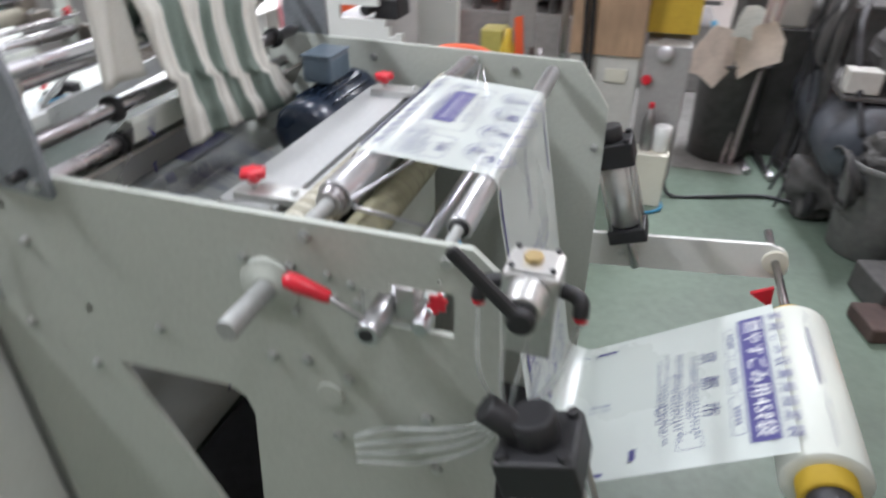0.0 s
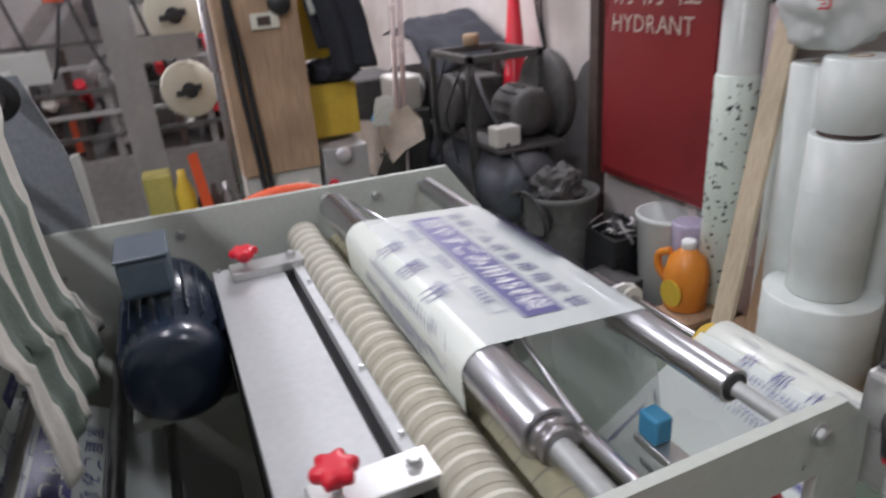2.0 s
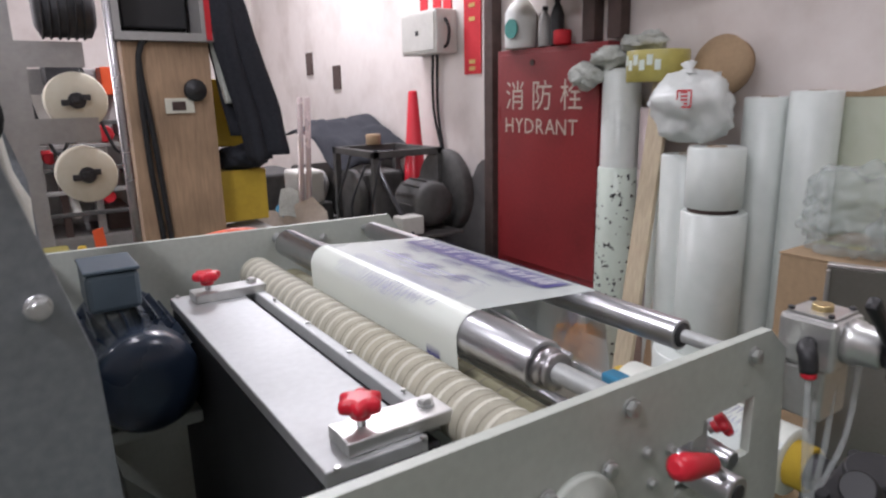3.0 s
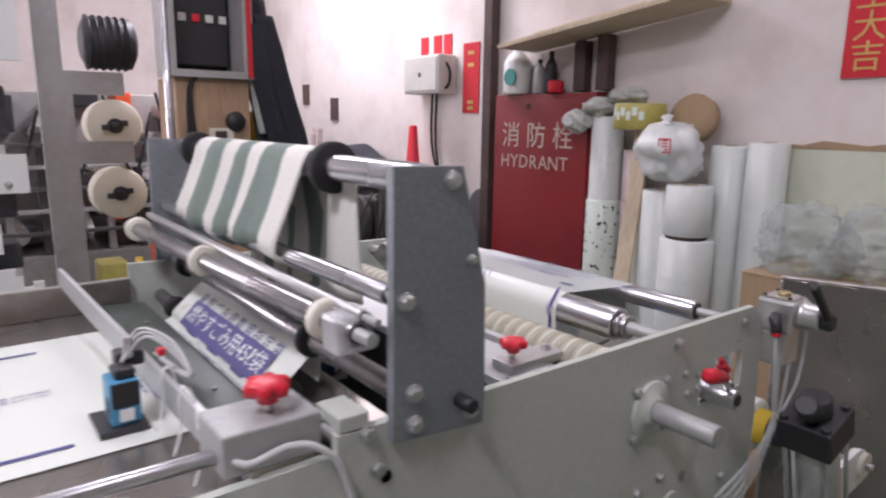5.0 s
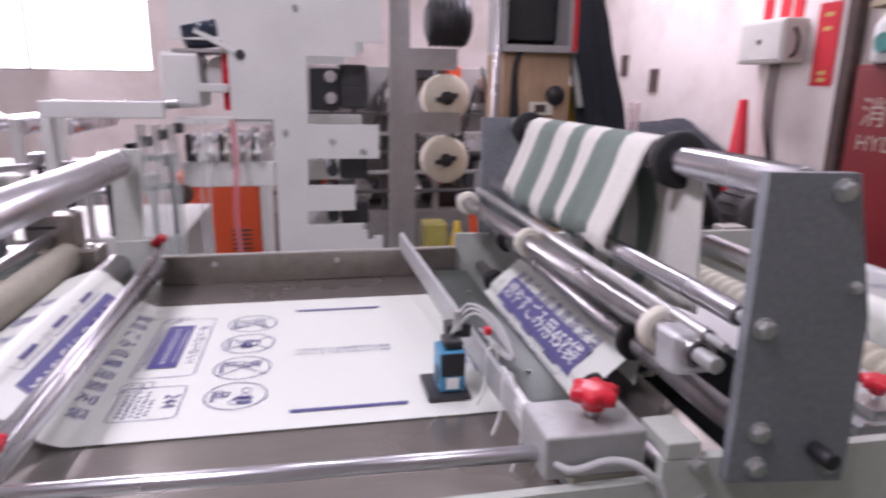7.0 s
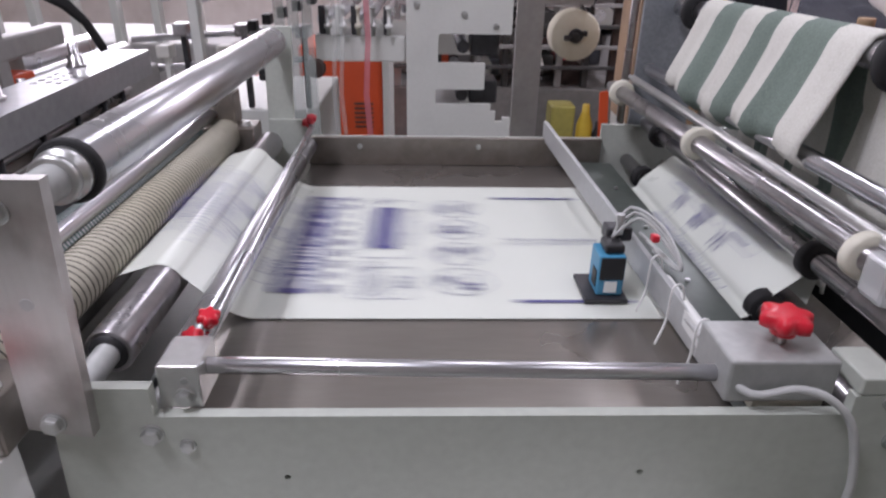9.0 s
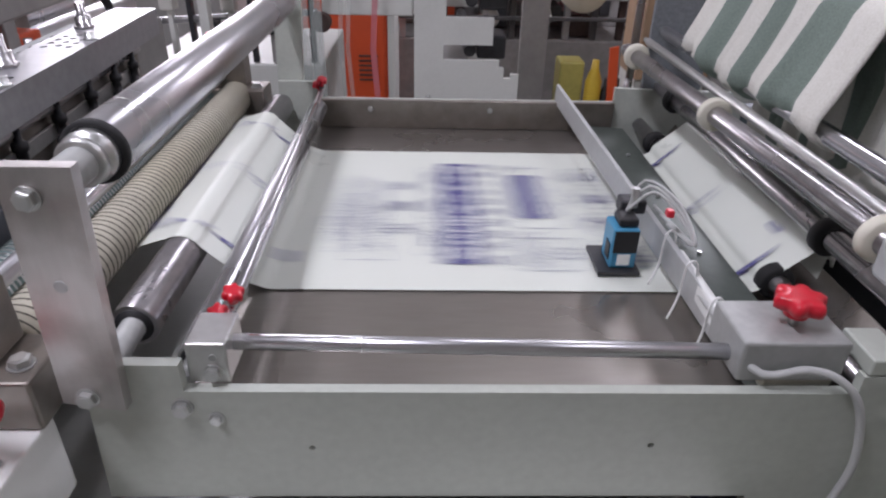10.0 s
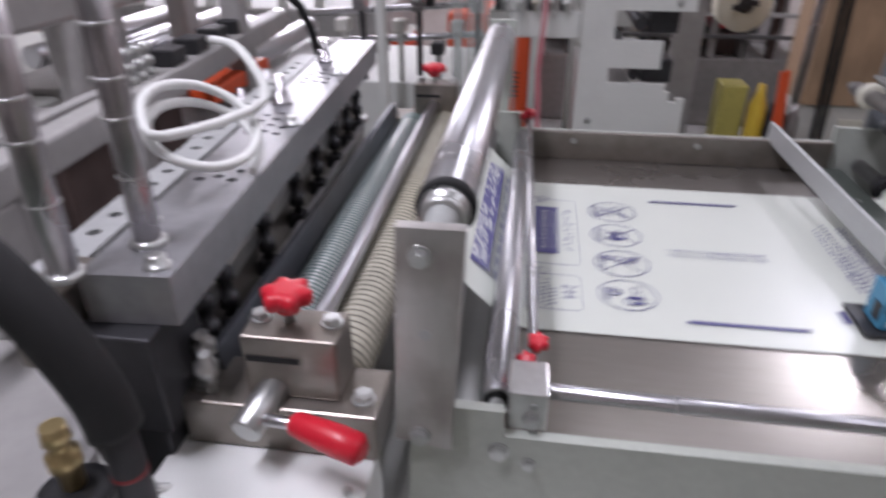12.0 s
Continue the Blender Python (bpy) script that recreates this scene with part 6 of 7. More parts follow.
part("drive_drum", rod((-1.40, 2.75, 1.60), (-1.40, 3.5, 1.60), 0.085), PAINT_WHITE, second_machine)
part("drive_box", box((-1.66, 2.66, 1.45), (-1.49, 3.0, 1.70), 0.02), PAINT_WHITE, second_machine)
part("drive_arm", box((-1.50, 2.66, 1.52), (-1.37, 2.72, 1.56), 0.006), PAINT_WHITE, second_machine)
part("drive_motor", lathe((-1.56, 2.72, 1.78), (1, 0, 0.15), [(0, 0.04), (0.01, 0.075), (0.16, 0.08), (0.17, 0.05), (0.2, 0.03)], 24), MOTOR_BLUE, second_machine, "dark blue motor")
part("motor_plate", box((-1.60, 2.66, 1.695), (-1.36, 2.95, 1.712), 0.003), GREY_STEEL, second_machine)
part("tension_arm", box((-0.11, -0.012, -0.012), (0.11, 0.012, 0.012), 0.003, turn=Matrix.Translation((-1.40, 2.655, 1.74)) @ Matrix.Rotation(radians(28), 4, "Y")), PAINT_WHITE, second_machine)
part("arm_tip", rod((-1.305, 2.64, 1.69), (-1.305, 2.70, 1.69), 0.022), BLACK_PLASTIC, second_machine)
for i in range(5):
    part("valve", box((-1.90 + 0.07 * i, 2.63, 1.215 + 0.03 * i), (-1.86 + 0.07 * i, 2.70, 1.262 + 0.03 * i), 0.006), BLACK_PLASTIC, second_machine, "black valve")
    part("spring", lathe((-1.53 + 0.07 * i, 2.635, 1.205), (0, 0, 1), [(0, 0.010), (0.03, 0.010), (0.031, 0.018), (0.05, 0.018), (0.052, 0.008), (0.11, 0.008), (0.112, 0.014), (0.13, 0.012)], 12), (ZINC, LABEL_WHITE, COLLAR)[i % 3], second_machine)
part("pulley", rod((-1.60, 2.63, 1.05), (-1.60, 2.68, 1.05), 0.045), BROWN, second_machine)
part("mid_roller", rod((-2.02, 2.62, 1.45), (-1.58, 2.62, 1.47), 0.022), CHROME, second_machine)
for i in range(7):
    part("red_guard_hole", rod((-1.372, 2.7, 1.45 + 0.045 * i), (-1.372, 2.69, 1.45 + 0.045 * i), 0.012), RED, second_machine)
part("guard", box((-1.395, 2.701, 1.44), (-1.35, 2.71, 1.74)), RED_PAPER, second_machine)
for z in (0.92, 1.15, 1.5, 1.6):
    part("cross_roller", rod((-0.9, 2.70, z), (-0.9, 3.74, z), 0.03), IRON if z < 1.4 else CHROME, second_machine)
    part("motor_block", box((-0.86, 2.75, z - 0.05), (-0.72, 2.95, z + 0.06), 0.01), IRON, second_machine)
part("dark_box", box((-1.0, 2.72, 1.44), (-0.86, 3.0, 1.64), 0.01), BLACK_PLASTIC, second_machine)
part("yellow_roller_end", box((-1.14, 2.70, 0.30), (-0.9, 3.6, 0.86), 0.01), GREY_STEEL, second_machine)
part("table", box((-2.5, 2.7, 0.1), (-1.62, 3.6, 0.84), 0.01), PAINT_WHITE, second_machine)
for i in range(9):
    x, z = -2.42 + 0.095 * i, 0.98 + 0.10 * (i % 3)
    arm = part("rail_arm", box((x - 0.012, 2.72, 0.842), (x + 0.012, 2.76, z + 0.05), 0.003), (GREY_STEEL, PAINT_WHITE, IRON)[i % 3], second_machine)
    part("rail_valve", box((x - 0.035, 2.69, z), (x + 0.03, 2.78, z + 0.06), 0.008), (BLACK_PLASTIC, GREY_BOX, CHROME_DARK)[i % 3], arm)
for z in (1.02, 1.16):
    part("cross_rail", rod((-2.48, 2.74, z), (-1.63, 2.74, z + 0.06), 0.016), CHROME, second_machine)
for i, x in enumerate((-1.50, -1.475, -1.37, -1.345)):
    bm = ribbon([(x, 1.40), (x + 0.006, 1.2), (x - 0.01, 0.95), (x + 0.012, 0.6)], 2.56 + 0.005 * (i % 3), 2.572 + 0.005 * (i % 3), 2)
    for v in bm.verts:
        v.co.x += (v.co.y - 2.565) * 1.6
    part("hanging_film", bm, PINK_FILM if i in (2, 3) else HOSE, second_machine, "hanging strip of waste film")
for i in range(3):
    bm = sheet([(-1.76 + 0.06 * i, 0.72), (-1.70 + 0.06 * i, 0.72), (-1.71 + 0.06 * i, 1.38), (-1.755 + 0.06 * i, 1.38)], 2.54 + 0.01 * i, 2.545 + 0.01 * i)
    part("hanging_film", bm, BAG_CLEAR, second_machine, "hanging clear film web")
part("top_arm", box((-2.086, 2.411, 1.413), (-1.607, 2.47, 1.483), 0.005), PAINT_WHITE, second_machine)
part("arm_post", box((-2.086, 2.411, -0.277), (-2.045, 2.47, 1.4125), 0.005), PAINT_WHITE, second_machine)
second_machine.scale = (0.852, 0.852, 0.852)
second_machine.location = Vector((-1.0, -0.472, 1.615)) + 0.852 * (second_machine.location - Vector((-1.02, -0.49, 1.60)))
cab = thing("control_cabinet", "bright orange sheet metal control cabinet with vents", "cabinet", at=(-1.7, 4.2, 0))
part("body", box((-1.905, 4.0, 0.05), (-1.345, 4.6, 0.98), 0.012), ORANGE, cab)
part("door", box((-1.885, 3.985, 0.10), (-1.365, 3.999, 0.955), 0.004), ORANGE, cab)
part("edge_post", box((-1.342, 3.98, 0.0), (-1.295, 4.6, 1.0), 0.004), PAINT_WHITE, cab, "off-white edge post")
for i in range(6):
    for x in (-1.86, -1.54):
        part("vent", box((x, 3.974, 0.44 + 0.032 * i), (x + 0.13, 3.984, 0.452 + 0.032 * i), 0.002), BROWN, cab)
low_cab = thing("control_cabinet", "low orange sheet metal cabinet beside a taller one", "cabinet", at=(-2.33, 4.2, 0))
part("body", box((-2.46, 4.0, 0.05), (-2.19, 4.5, 0.79), 0.012), ORANGE, low_cab)
part("lid", box((-2.465, 3.99, 0.7905), (-2.185, 4.5, 0.815), 0.004), PAINT_WHITE, low_cab)
post = thing("roll_stand", "grey steel stand carrying two ivory foam rolls", "stand", at=(-0.53, 2.75, 0))
STAND = [(-0.60, 0.34), (-0.47, 0.34), (-0.47, 1.33), (-0.24, 1.33), (-0.24, 1.43), (-0.47, 1.43), (-0.47, 1.635), (-0.262, 1.635), (-0.262, 1.735), (-0.50, 1.735), (-0.50, 2.5), (-0.60, 2.5)]
part("upright", sheet(STAND, 2.72, 2.75), GREY_STEEL, post, "grey steel upright with arms")
for z in (1.50, 1.19):
    roll = part("foam_roll", lathe((-0.31, 2.73, z), (0, 1, 0), [(0, 0.035), (0, 0.112), (0.006, 0.118), (0.12, 0.118), (0.126, 0.11), (0.126, 0.035)], 36), FOAM, post, "ivory foam roll")
    part("core", rod((-0.31, 2.715, z), (-0.31, 2.9, z), 0.034), IRON, roll)
    for k in range(3):
        part("bracket", box((-0.37 + 0.04 * k, 2.70, z - 0.02 + 0.01 * k), (-0.34 + 0.04 * k, 2.715, z + 0.005 + 0.01 * k), 0.003), IRON, roll)
part("motor", lathe((-0.42, 2.74, 1.86), (1, 0, 0), [(0, 0.07), (0.02, 0.11), (0.2, 0.11), (0.22, 0.07)], 24), IRON, post, "black drive motor")
for i in range(6):
    part("motor_rib", lathe((-0.40 + 0.03 * i, 2.74, 1.86), (1, 0, 0), [(0, 0.11), (0.001, 0.118), (0.008, 0.118), (0.009, 0.11)], 24), BLACK_PLASTIC, post)
post.scale = (1.3, 1.3, 1.3)
post.location = Vector((-0.88, -0.5, 1.60)) + 1.3 * (post.location - Vector((-0.9, -0.5, 1.57)))
single("yellow_bottle", lathe((-0.27, 2.62, 0.52), (0, 0, 1), [(0, 0.036), (0.01, 0.04), (0.3, 0.04), (0.36, 0.02), (0.4, 0.016)], 20), YELLOW, "yellow oil bottle on the parts table", "bottle")
single("amber_box", box((-0.43, 2.66, 0.52), (-0.31, 2.80, 0.90), 0.01), TAPE, "amber plastic box on the parts table", "box")
for i, m in enumerate((BLACK_PLASTIC, BROWN, CHROME_DARK)):
    single("spray_can", lathe((-0.20 + 0.05 * i, 2.64, 0.52), (0, 0, 1), [(0, 0.026), (0.005, 0.03), (0.24, 0.03), (0.27, 0.014), (0.31, 0.012)], 18), m, "small spray can standing on the parts table", "spray can", "spray cans")
single("parts_table", box((-0.46, 2.58, 0.0), (0.0, 2.86, 0.519), 0.006), GREY_STEEL, "low grey parts table crowded with bottles", "table")
single("orange_strap", sheet([(-0.16, 0.0), (-0.10, 0.0), (-0.19, 1.0), (-0.23, 0.99)], 2.55, 2.562), ORANGE, "folded orange plastic strap", "strap")

# ---- machines along the far aisle ----
rnd = random.Random(11)
far = thing("printing_line", "pale machine line with rollers far down the hall", "machine", at=(-3.4, 4.2, 0))
part("base", box((-4.4, 3.9, 0.0), (-2.3, 5.0, 1.0), 0.02), GREY_STEEL, far)
for i in range(8):
    part("upright", box((-4.35 + 0.26 * i, 3.9, 1.0), (-4.30 + 0.26 * i, 3.98, 1.35 + 0.12 * (i % 3)), 0.005), PAINT_WHITE, far)
    part("roller", rod((-4.3 + 0.26 * i, 3.95, 1.3), (-4.3 + 0.26 * i, 4.9, 1.3), 0.05), CHROME, far)
rear = thing("aisle_machine", "dark cluttered machine beyond the column", "machine", at=(-0.2, 5.2, 0))
part("base", box((-1.4, 4.9, 0.0), (0.9, 5.7, 0.55), 0.02), FLOOR_GREY, rear)
for i in range(10):
    x = -1.3 + 0.22 * i
    part("upright", box((x, 4.9, 0.55), (x + 0.05, 4.97, 1.1 + 0.35 * rnd.random()), 0.005), (GREY_STEEL, DUSTY, BROWN)[i % 3], rear)
    part("fitting", rod((x + 0.09, 4.88, 0.7 + 0.5 * rnd.random()), (x + 0.09, 5.5, 0.7 + 0.5 * rnd.random()), 0.03 + 0.03 * rnd.random()), (IRON, GREY_BOX, RED, CHROME)[i % 4], rear)
for i in range(5):
    part("rail", box((-1.4, 4.86, 0.7 + 0.16 * i), (0.9, 4.89, 0.73 + 0.16 * i), 0.004), (DUSTY, GREY_STEEL)[i % 2], rear)
part("back_panel", box((-1.4, 5.5, 0.55), (0.75, 5.56, 1.75), 0.01), GREY_STEEL, rear)
for i in range(34):
    x, z, w, h = rnd.uniform(-1.4, 0.7), rnd.uniform(0.6, 1.75), rnd.uniform(0.03, 0.12), rnd.uniform(0.03, 0.14)
    y = rnd.uniform(4.92, 5.3)
    if i % 3:
        part("machine_block", box((x - w, y, z - h), (x + w, y + 0.5, z + h), 0.01), (DUSTY, IRON, GREY_STEEL, BROWN, GREY_BOX, ORANGE, TANK)[i % 7], rear)
    else:
        part("drum", rod((x, y, z), (x, y + 0.5, z), w * 0.9), (CHROME_DARK, DUSTY, RED_PAPER, GREY_BOX)[i % 4], rear)
for i in range(5):
    x = -1.1 + 0.38 * i
    part("hung_cable", tube([(x, 4.88, 1.75), (x + 0.1, 4.86, 1.3), (x + 0.2, 4.86, 1.15), (x + 0.34, 4.88, 1.6)], 0.012), BLACK, rear)
single("aisle_floor", box((-7.0, 3.3, 0.0), (1.1, 7.0, 0.004)), FLOOR_GREY, "worn grey concrete aisle", "floor", kind="structure")
side_machine = thing("bag_machine", "pale machine with black hoses beside the sealing head", "machine", at=(-2.9, 0.9, 0))
part("base", box((-3.6, -0.5, 0.0), (-2.7, 2.2, 1.15), 0.02), PAINT_WHITE, side_machine)
part("hood", box((-3.4, 0.9, 1.50), (-2.42, 1.35, 1.64), 0.02), MATTE, side_machine, "grey hood with a sight glass")
part("hood_leg", box((-3.3, 1.0, 1.15), (-3.2, 1.2, 1.55), 0.01), GREY_STEEL, side_machine)
part("hood_leg", box((-2.5, 1.0, 0.0), (-2.4, 1.2, 1.55), 0.01), GREY_STEEL, side_machine)
for i in range(8):
    part("spring", lathe((-2.75 + 0.06 * i, 0.88, 1.45), (0, 0, 1), [(0, 0.012), (0.04, 0.012), (0.042, 0.02), (0.06, 0.02), (0.062, 0.008), (0.1, 0.008)], 10), COLLAR, side_machine)
for i in range(3):
    part("hose", tube([(-2.35, 1.1, 1.65), (-2.15, 1.25, 1.6 - 0.03 * i), (-1.98, 1.4, 1.40), (-1.95, 1.5, 1.1)], 0.012), BLACK, side_machine, "black hose")
for i in range(6):
    part("roller", rod((-2.2 - 0.12 * i, 1.3, 1.22 + 0.03 * (i % 2)), (-2.2 - 0.12 * i, 2.1, 1.22 + 0.03 * (i % 2)), 0.035), CHROME, side_machine)
part("roller_bed", box((-2.95, 1.25, 0.0), (-2.1, 2.15, 1.17), 0.01), GREY_STEEL, side_machine)


# ---- the printed film and its run ----
PITCH, CYCLE, MOVE, FIRST = 0.82, 1.10, 0.46, -0.16
TABLE_LINE = [(-0.545, 0.55), (-0.548, 1.0), (-0.530, 1.17), (-0.524, 1.214), (-0.538, 1.2195), (-0.600, 1.166), (-0.603, 1.153), (-0.615, 1.1475), (-0.66, 1.147), (-1.288, 1.147), (-1.312, 1.156), (-1.3705, 1.2125)]
TABLE_LINE += [(-1.396 + 0.0285 * math.cos(a), 1.20 + 0.0285 * math.sin(a)) for a in (0.75, 1.1, 1.45, 1.75)] + [(-1.45, 1.212), (-1.487, 1.19)]
UNDER_LINE = [(-0.475, 0.50), (-0.472, 0.90), (-0.466, 0.945), (-0.49, 0.965), (-0.60, 1.025), (-0.75, 1.055)]
UNDER_SHEET = [(-0.30, 0.74), (-0.462, 0.945), *UNDER_LINE[3:]]
ROLL_LINE = [(0.837, 0.70), (0.867, 0.775), (0.837, 0.779), (0.802, 0.770), (0.41, 0.525), (0.35, 0.535), (0.2285, 1.18)]
ROLL_LINE += [(0.205 + 0.0235 * math.cos(a), 1.2 + 0.0225 * math.sin(a)) for a in (0.3, 0.8, 1.3, 1.6)]
ROLL_LINE += [(-0.008 + 0.0325 * math.cos(a), 1.205 + 0.0325 * math.sin(a)) for a in (1.55, 1.9, 2.25, 2.6, 2.95, 3.25)]
ROLL_LINE += [(-0.037, 1.14), (-0.035, 1.02), (-0.035, 0.5)]


class Run:
    """A line of travel in x and z, with its lengths."""

    def __init__(self, line, loop=()):
        self.line = [Vector(p) for p in rounded(line, 0.008)]
        self.marks = [0.0]
        for a, b in zip(self.line, self.line[1:]):
            tight = [k for x0, x1, k in loop if all(x0 < p.x < x1 for p in (a, b))]
            self.marks.append(self.marks[-1] + (b - a).length * (tight[0] if tight else 1.0))
        self.length = self.marks[-1]

    def at(self, s):
        s = min(max(s, 0.0), self.length)
        for i in range(len(self.marks) - 1):
            if s <= self.marks[i + 1]:
                k = (s - self.marks[i]) / max(self.marks[i + 1] - self.marks[i], 1e-6)
                return self.line[i].lerp(self.line[i + 1], k)
        return self.line[-1]

    def where(self, x, z):
        return min((i * 0.002 for i in range(int(self.length / 0.002))), key=lambda s: (self.at(s) - Vector((x, z))).length)

    def stance(self, s, y, reach=0.045):
        s = min(max(s, 0.0), self.length)
        p, a, b = self.at(s), self.at(s - reach), self.at(s + reach)
        d = (a - b).normalized()
        up = Vector((-d.y, d.x))
        return pose(p.x + up.x * 0.0016, y, p.y + up.y * 0.0016, 0, math.degrees(math.atan2(-d.y, d.x)), 0)


table_run, roll_run, under_run = Run(TABLE_LINE, ((-1.365, -1.285, 0.82), (-0.6615, -0.530, 1.5))), Run(ROLL_LINE, ((0.2, 0.352, 1.28),)), Run(UNDER_LINE)
TABLE_Y, ROLL_Y = 0.535, 0.472
web = thing("film_web", "white plastic film web printed in violet blue between the rollers", "film")
part("film_on_table", ribbon(rounded(TABLE_LINE[2:], 0.006), TABLE_Y - 0.263, TABLE_Y + 0.263, 12), FILM, web)
part("film_from_roll", ribbon(rounded(ROLL_LINE[3:12], 0.02), ROLL_Y - 0.232, ROLL_Y + 0.232, 12, wobble=0.0004), FILM_THIN, web)
part("film_under_mast", ribbon(rounded(UNDER_SHEET, 0.02), TABLE_Y - 0.263, TABLE_Y + 0.263, 12), FILM_THIN, web)
part("film_to_nip", ribbon(rounded(ROLL_LINE[11:], 0.012), ROLL_Y - 0.232, ROLL_Y + 0.232, 12), FILM, web)


def flat(bm, u0, u1, v0, v1, h=0.0, mat=0):
    f = bm.faces.new([bm.verts.new((u, v, h)) for u, v in ((u0, v0), (u1, v0), (u1, v1), (u0, v1))])
    f.material_index = mat


def frame_line(bm, u0, u1, v0, v1, w=0.0014, mat=0):
    flat(bm, u0, u1, v0, v0 + w, 0, mat), flat(bm, u0, u1, v1 - w, v1, 0, mat)
    flat(bm, u0, u0 + w, v0 + w, v1 - w, 0, mat), flat(bm, u1 - w, u1, v0 + w, v1 - w, 0, mat)


def round_frame(bm, u0, u1, v0, v1, r, w=0.0014):
    """A thin rectangular outline with rounded corners."""
    inner, outer = [], []
    for cu, cv, a0 in ((u1 - r, v1 - r, 0), (u0 + r, v1 - r, 90), (u0 + r, v0 + r, 180), (u1 - r, v0 + r, 270)):
        for k in range(6):
            a = radians(a0 + 18 * k)
            outer.append(bm.verts.new((cu + r * math.cos(a), cv + r * math.sin(a), 0)))
            inner.append(bm.verts.new((cu + (r - w) * math.cos(a), cv + (r - w) * math.sin(a), 0)))
    n = len(outer)
    for i in range(n):
        bm.faces.new((inner[i], outer[i], outer[(i + 1) % n], inner[(i + 1) % n]))


def ring_line(bm, cu, cv, r, w=0.0016, squash=1.0, n=28):
    inner = [bm.verts.new((cu + (r - w) * math.cos(a), cv + (r - w) * squash * math.sin(a), 0)) for a in (2 * math.pi * i / n for i in range(n))]
    outer = [bm.verts.new((cu + r * math.cos(a), cv + r * squash * math.sin(a), 0)) for a in (2 * math.pi * i / n for i in range(n))]
    for i in range(n):
        bm.faces.new((inner[i], outer[i], outer[(i + 1) % n], inner[(i + 1) % n]))


def stroke(bm, a, b, w=0.0016):
    a, b = Vector((*a, 0)), Vector((*b, 0))
    s = (b - a).normalized().cross(Vector((0, 0, 1))) * w / 2
    bm.faces.new([bm.verts.new(p) for p in (a - s, a + s, b + s, b - s)])


def across(v, h=0.0, u=0.0):
    """Letters that run across the film towards the near side, tops upstream."""
    return lambda a, b: Vector((u + b, v - a, h))


def print_meshes():
    made = []
    rnd = random.Random(4)

    def add(name, label, offset, bm):
        me = bpy.data.meshes.new(name)
        bm.to_mesh(me)
        bm.free()
        me.materials.append(INK), me.materials.append(INK_WHITE)
        made.append((name, label, offset, me))
    bm = bmesh.new()
    flat(bm, -0.028, 0.028, -0.195, 0.195)
    write(bm, "燃やすごみ用45ℓ袋", 0.041, across(0, 0.0006, 0.0), 1, 0.365)
    add("title_band", "violet blue title band with white lettering", -0.050, bm)
    bm = bmesh.new()
    for i, c in enumerate("家庭ごみ収集用指定袋"):
        write(bm, c, 0.031, across(0.182 - 0.0404 * i), 0)
    add("heading_line", "violet blue heading letters", 0.0, bm)
    bm = bmesh.new()
    round_frame(bm, -0.047, 0.047, -0.080, 0.176, 0.012)
    flat(bm, -0.030, 0.014, -0.044, 0.141)
    write(bm, "もやすごみの中にはもったいない", 0.0085, across(0.048, 0.0005, 0.006), 1, 0.15)
    write(bm, "まだまだ生かせるもの", 0.0125, across(0.048, 0.0005, -0.011), 1, 0.155)
    write(bm, "もったいない!", 0.019, across(0.052, 0, 0.031), 0, 0.165)
    for u, k0, k1 in ((-0.041, -0.05, 0.12), (-0.036, -0.03, 0.13)):
        k = k0
        while k < k1:
            flat(bm, u, u + 0.0028, k, k + rnd.uniform(0.004, 0.009))
            k += 0.0115
    round_frame(bm, -0.045, 0.045, -0.212, -0.112, 0.010)
    write(bm, "244", 0.028, across(-0.160, 0, 0.028), 0)
    for u, k0, k1 in ((-0.034, -0.20, -0.13), (-0.025, -0.205, -0.125), (-0.016, -0.20, -0.14), (-0.007, -0.205, -0.13), (0.002, -0.20, -0.15)):
        k = k0
        while k < k1:
            flat(bm, u, u + 0.0034, k, k + rnd.uniform(0.004, 0.008))
            k += 0.0105
    ring_line(bm, -0.034, -0.108, 0.016, 0.0013, 1.0), ring_line(bm, -0.014, -0.104, 0.010, 0.0012, 1.2), ring_line(bm, -0.040, -0.112, 0.003, 0.0012, 1.0, 10), ring_line(bm, -0.030, -0.112, 0.003, 0.0012, 1.0, 10)
    stroke(bm, (-0.040, -0.102), (-0.032, -0.100)), stroke(bm, (-0.046, -0.12), (-0.052, -0.128)), stroke(bm, (-0.022, -0.12), (-0.016, -0.13))
    ring_line(bm, -0.030, 0.172, 0.013, 0.0014, 1.1), ring_line(bm, -0.012, 0.180, 0.010, 0.0014, 1.0), ring_line(bm, -0.020, 0.165, 0.006, 0.0012, 1.0, 12)
    add("notice_panel", "printed notice boxes with small letters", 0.084, bm)
    bm = bmesh.new()
    for j, v in enumerate((0.135, 0.038, -0.062, -0.158)):
        ring_line(bm, 0, v, 0.044, 0.0018, 0.98)
        for _ in range(9):
            u, w = rnd.uniform(-0.024, 0.024), rnd.uniform(-0.024, 0.024)
            ring_line(bm, u, v + w * 0.8, rnd.uniform(0.004, 0.010), 0.0014, rnd.uniform(0.6, 1.3), 12)
        if j != 3:
            stroke(bm, (-0.033, v - 0.026), (0.033, v + 0.026)), stroke(bm, (-0.033, v + 0.026), (0.033, v - 0.026))
        else:
            flat(bm, 0.0, 0.022, v - 0.012, v - 0.004), flat(bm, 0.004, 0.024, v - 0.026, v - 0.019)
        if j == 1:
            frame_line(bm, -0.008, 0.018, v - 0.014, v + 0.012, 0.003)
        for k in range(5):
            flat(bm, -0.034, -0.029, v - 0.016 + 0.007 * k, v - 0.0115 + 0.007 * k)
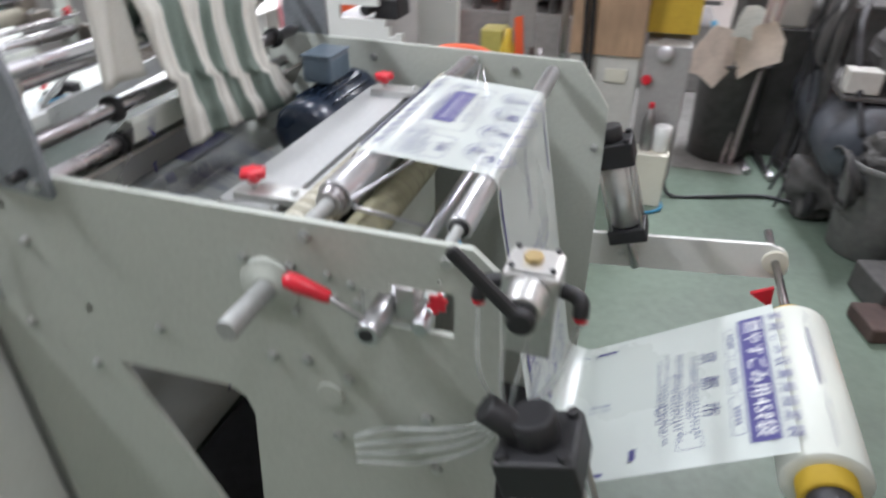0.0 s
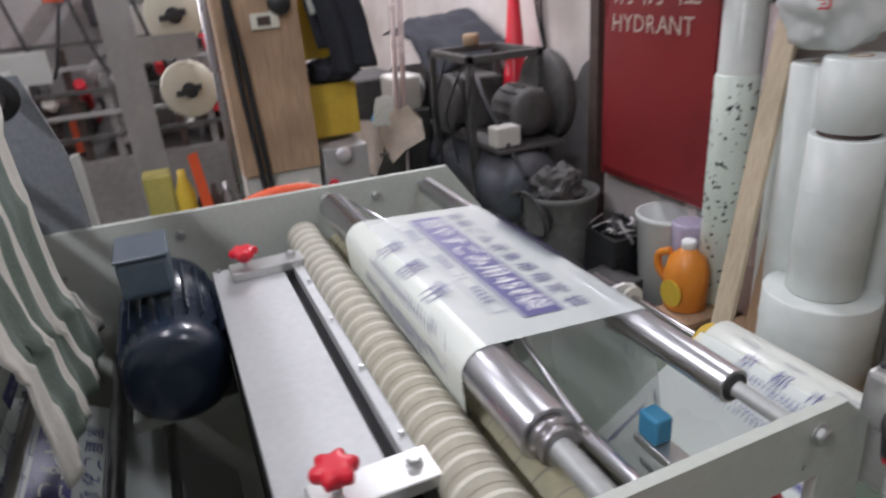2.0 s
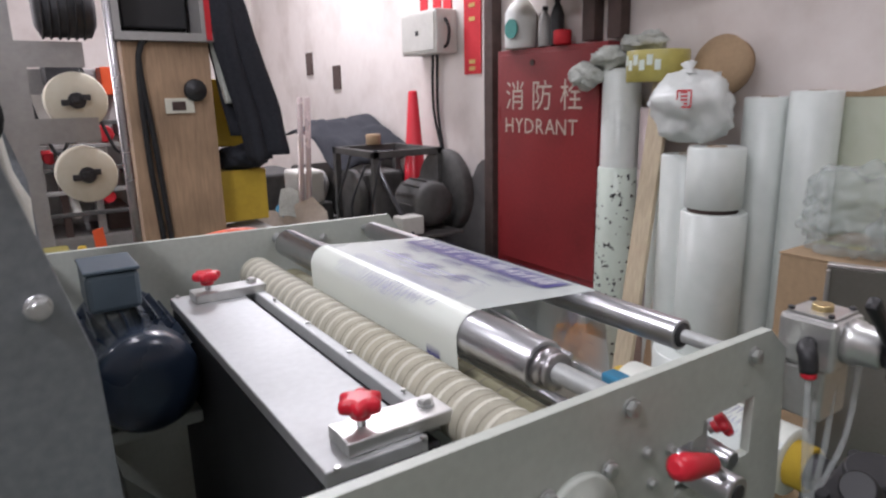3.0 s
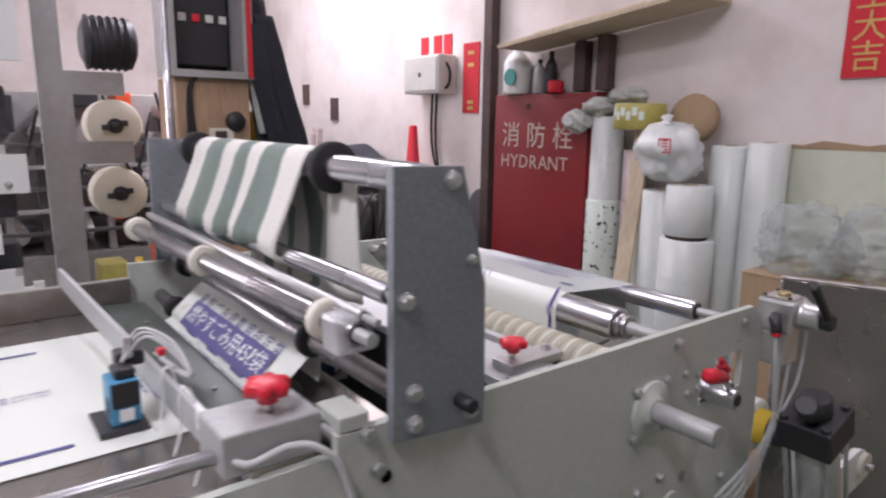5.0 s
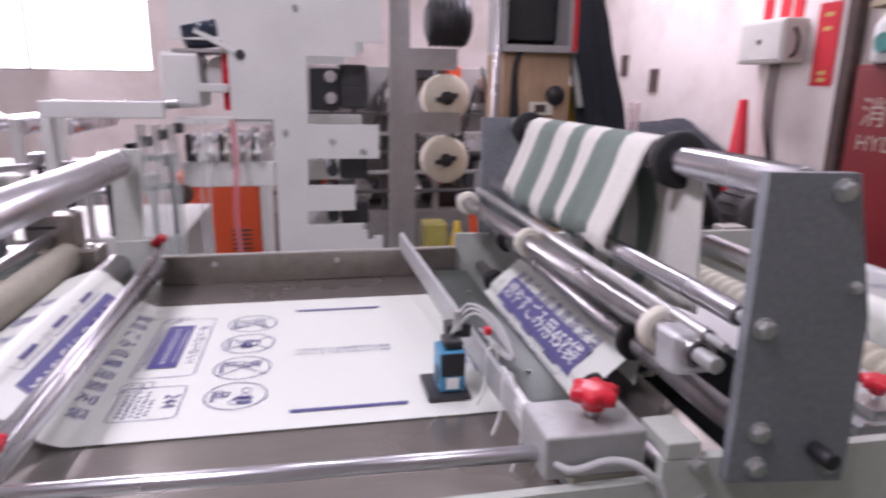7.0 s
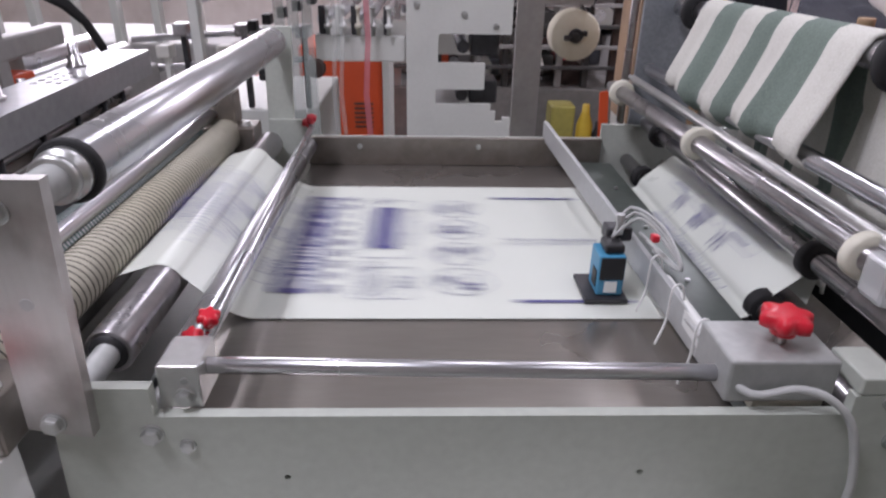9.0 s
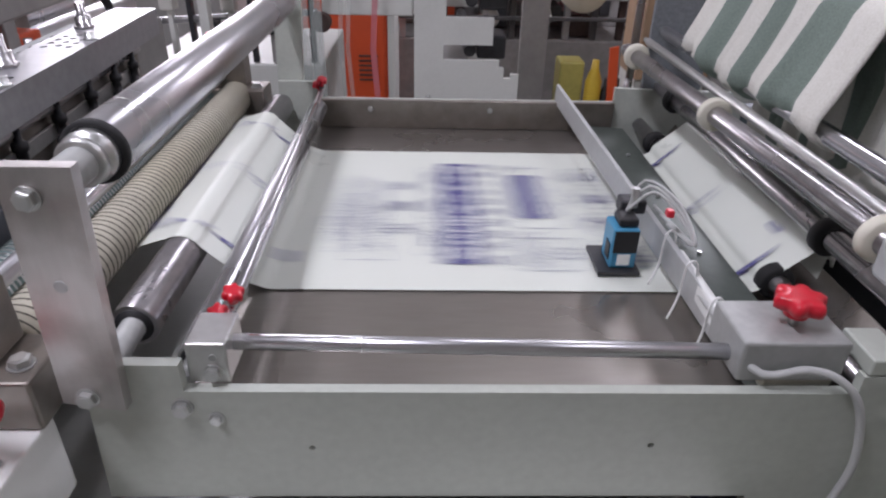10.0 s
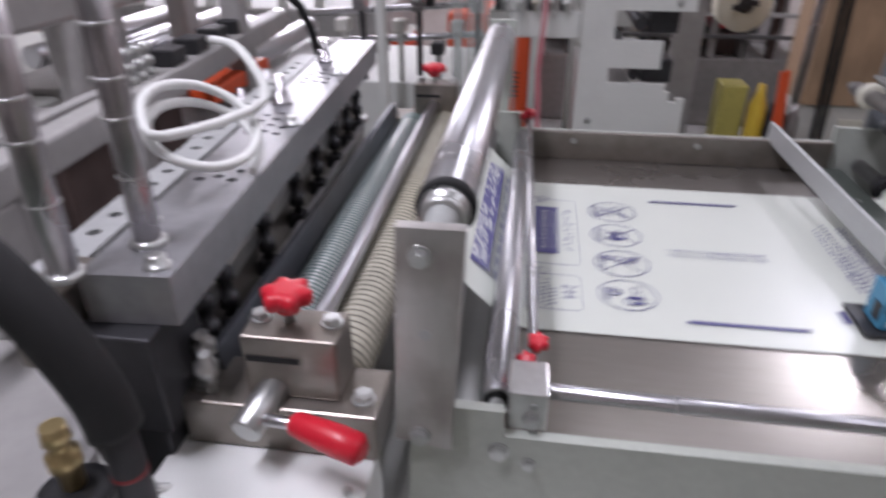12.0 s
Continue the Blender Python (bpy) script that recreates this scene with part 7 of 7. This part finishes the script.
    add("warning_panel", "four round warning pictures", 0.201, bm)
    for k in range(3):
        a, b = -0.0275, 0.0275
        for v0 in (0.189, -0.222):
            bm = bmesh.new()
            flat(bm, a, b, v0, v0 + 0.008)
            add("edge_bar", "violet blue edge bar", 0.306 + 0.0545 * k, bm)
        bm = bmesh.new()
        body = (("収集日当日", "朝8時まで", "にお出し"), ("口をしっかり", "結んで出し", "てください"))
        for line, v in zip(body, (-0.006, -0.022)):
            write(bm, line[2 - k], 0.0125, lambda p, q, v=v: Vector((-p, v - q, 0)), 0, 0.050)
        add("small_print", "two lines of small print", 0.306 + 0.0545 * k, bm)
    bm = bmesh.new()
    flat(bm, -0.007, 0.007, -0.192, -0.160)
    add("register_mark", "dark register mark", 0.505, bm)
    bm = bmesh.new()
    for i, u in enumerate((-0.045, -0.036, -0.027, -0.012, -0.003, 0.006, 0.022, 0.031, 0.040)):
        v, end = (0.11, 0.02, 0.13, 0.05, 0.12, 0.12, 0.0, 0.10, 0.10)[i], -0.10 - 0.03 * (i % 3)
        while v > end:
            flat(bm, u, u + 0.0042, v - rnd.uniform(0.004, 0.009), v)
            v -= 0.0115
    frame_line(bm, 0.0, 0.052, -0.185, -0.140, 0.0012), ring_line(bm, -0.035, -0.06, 0.014, 0.0016)
    add("text_panel", "block of faint small print", 0.600, bm)
    bm = bmesh.new()
    for v0, v1 in ((-0.17, -0.06), (-0.05, 0.06), (0.07, 0.17)):
        round_frame(bm, -0.013, 0.013, v0, v1, 0.006)
        for k in range(5):
            flat(bm, -0.004, 0.004, v0 + 0.028 + 0.011 * k, v0 + 0.036 + 0.011 * k)
    add("address_panel", "small outlined boxes", 0.723, bm)
    for v, c in ((0.085, "京"), (0.0, "都"), (-0.085, "市")):
        bm = bmesh.new()
        write(bm, c, 0.044, across(v), 0)
        add("place_letter", "bold violet blue letter", 0.668, bm)
    return made


def fed(t):
    """Film lengths fed onto the table by the time t: a quick pull, then a rest, over and over."""
    k = math.floor((t - FIRST) / CYCLE)
    x = min(max((t - FIRST - k * CYCLE) / MOVE, 0.0), 1.0)
    return k + x * x * (3 - 2 * x)


TABLE_ZERO = table_run.where(-1.298, 1.150)
ROLL_ZERO = roll_run.where(0.067, 1.2275)
UNDER_ZERO = under_run.where(-0.497, 0.969)
PRINTS = []
LATE = 12.0
for name, label, offset, me in print_meshes():
    for run, y, sort in ((table_run, TABLE_Y, 0), (roll_run, ROLL_Y, 1), (under_run, TABLE_Y, 0)):
        zero = {id(table_run): TABLE_ZERO, id(roll_run): ROLL_ZERO, id(under_run): UNDER_ZERO}[id(run)] - offset
        ahead = math.ceil((run.length - zero) / PITCH) + 1
        for k in range(-ahead - 6, 20):
            def place(t):
                n = fed(t) - fed(5.0) if sort == 0 else (t - 1.0) / CYCLE
                return zero + PITCH * (n - k)
            if place(LATE) < 0.0 or place(0.0) > run.length:
                continue
            ob = new(name, me)
            ob.parent = web
            tagged(ob, label)
            PRINTS.append((ob, run, y, [place(i / 30) for i in range(int(LATE * 30) + 1)]))


def motions():
    """The printed film: continuous off the roll, in quick pulls over the table."""
    for ob, run, y, track in PRINTS:
        keep = [0]
        last = len(track) - 1
        for i in range(1, last):
            a, b, c = (min(max(track[j], 0.0), run.length) for j in (i - 1, i, i + 1))
            if abs(b - a) > 1e-6 or abs(c - b) > 1e-6:
                keep.append(i)
        keep.append(last)
        walk(ob, [(i / 30, run.stance(track[i], y)) for i in keep])


motions()
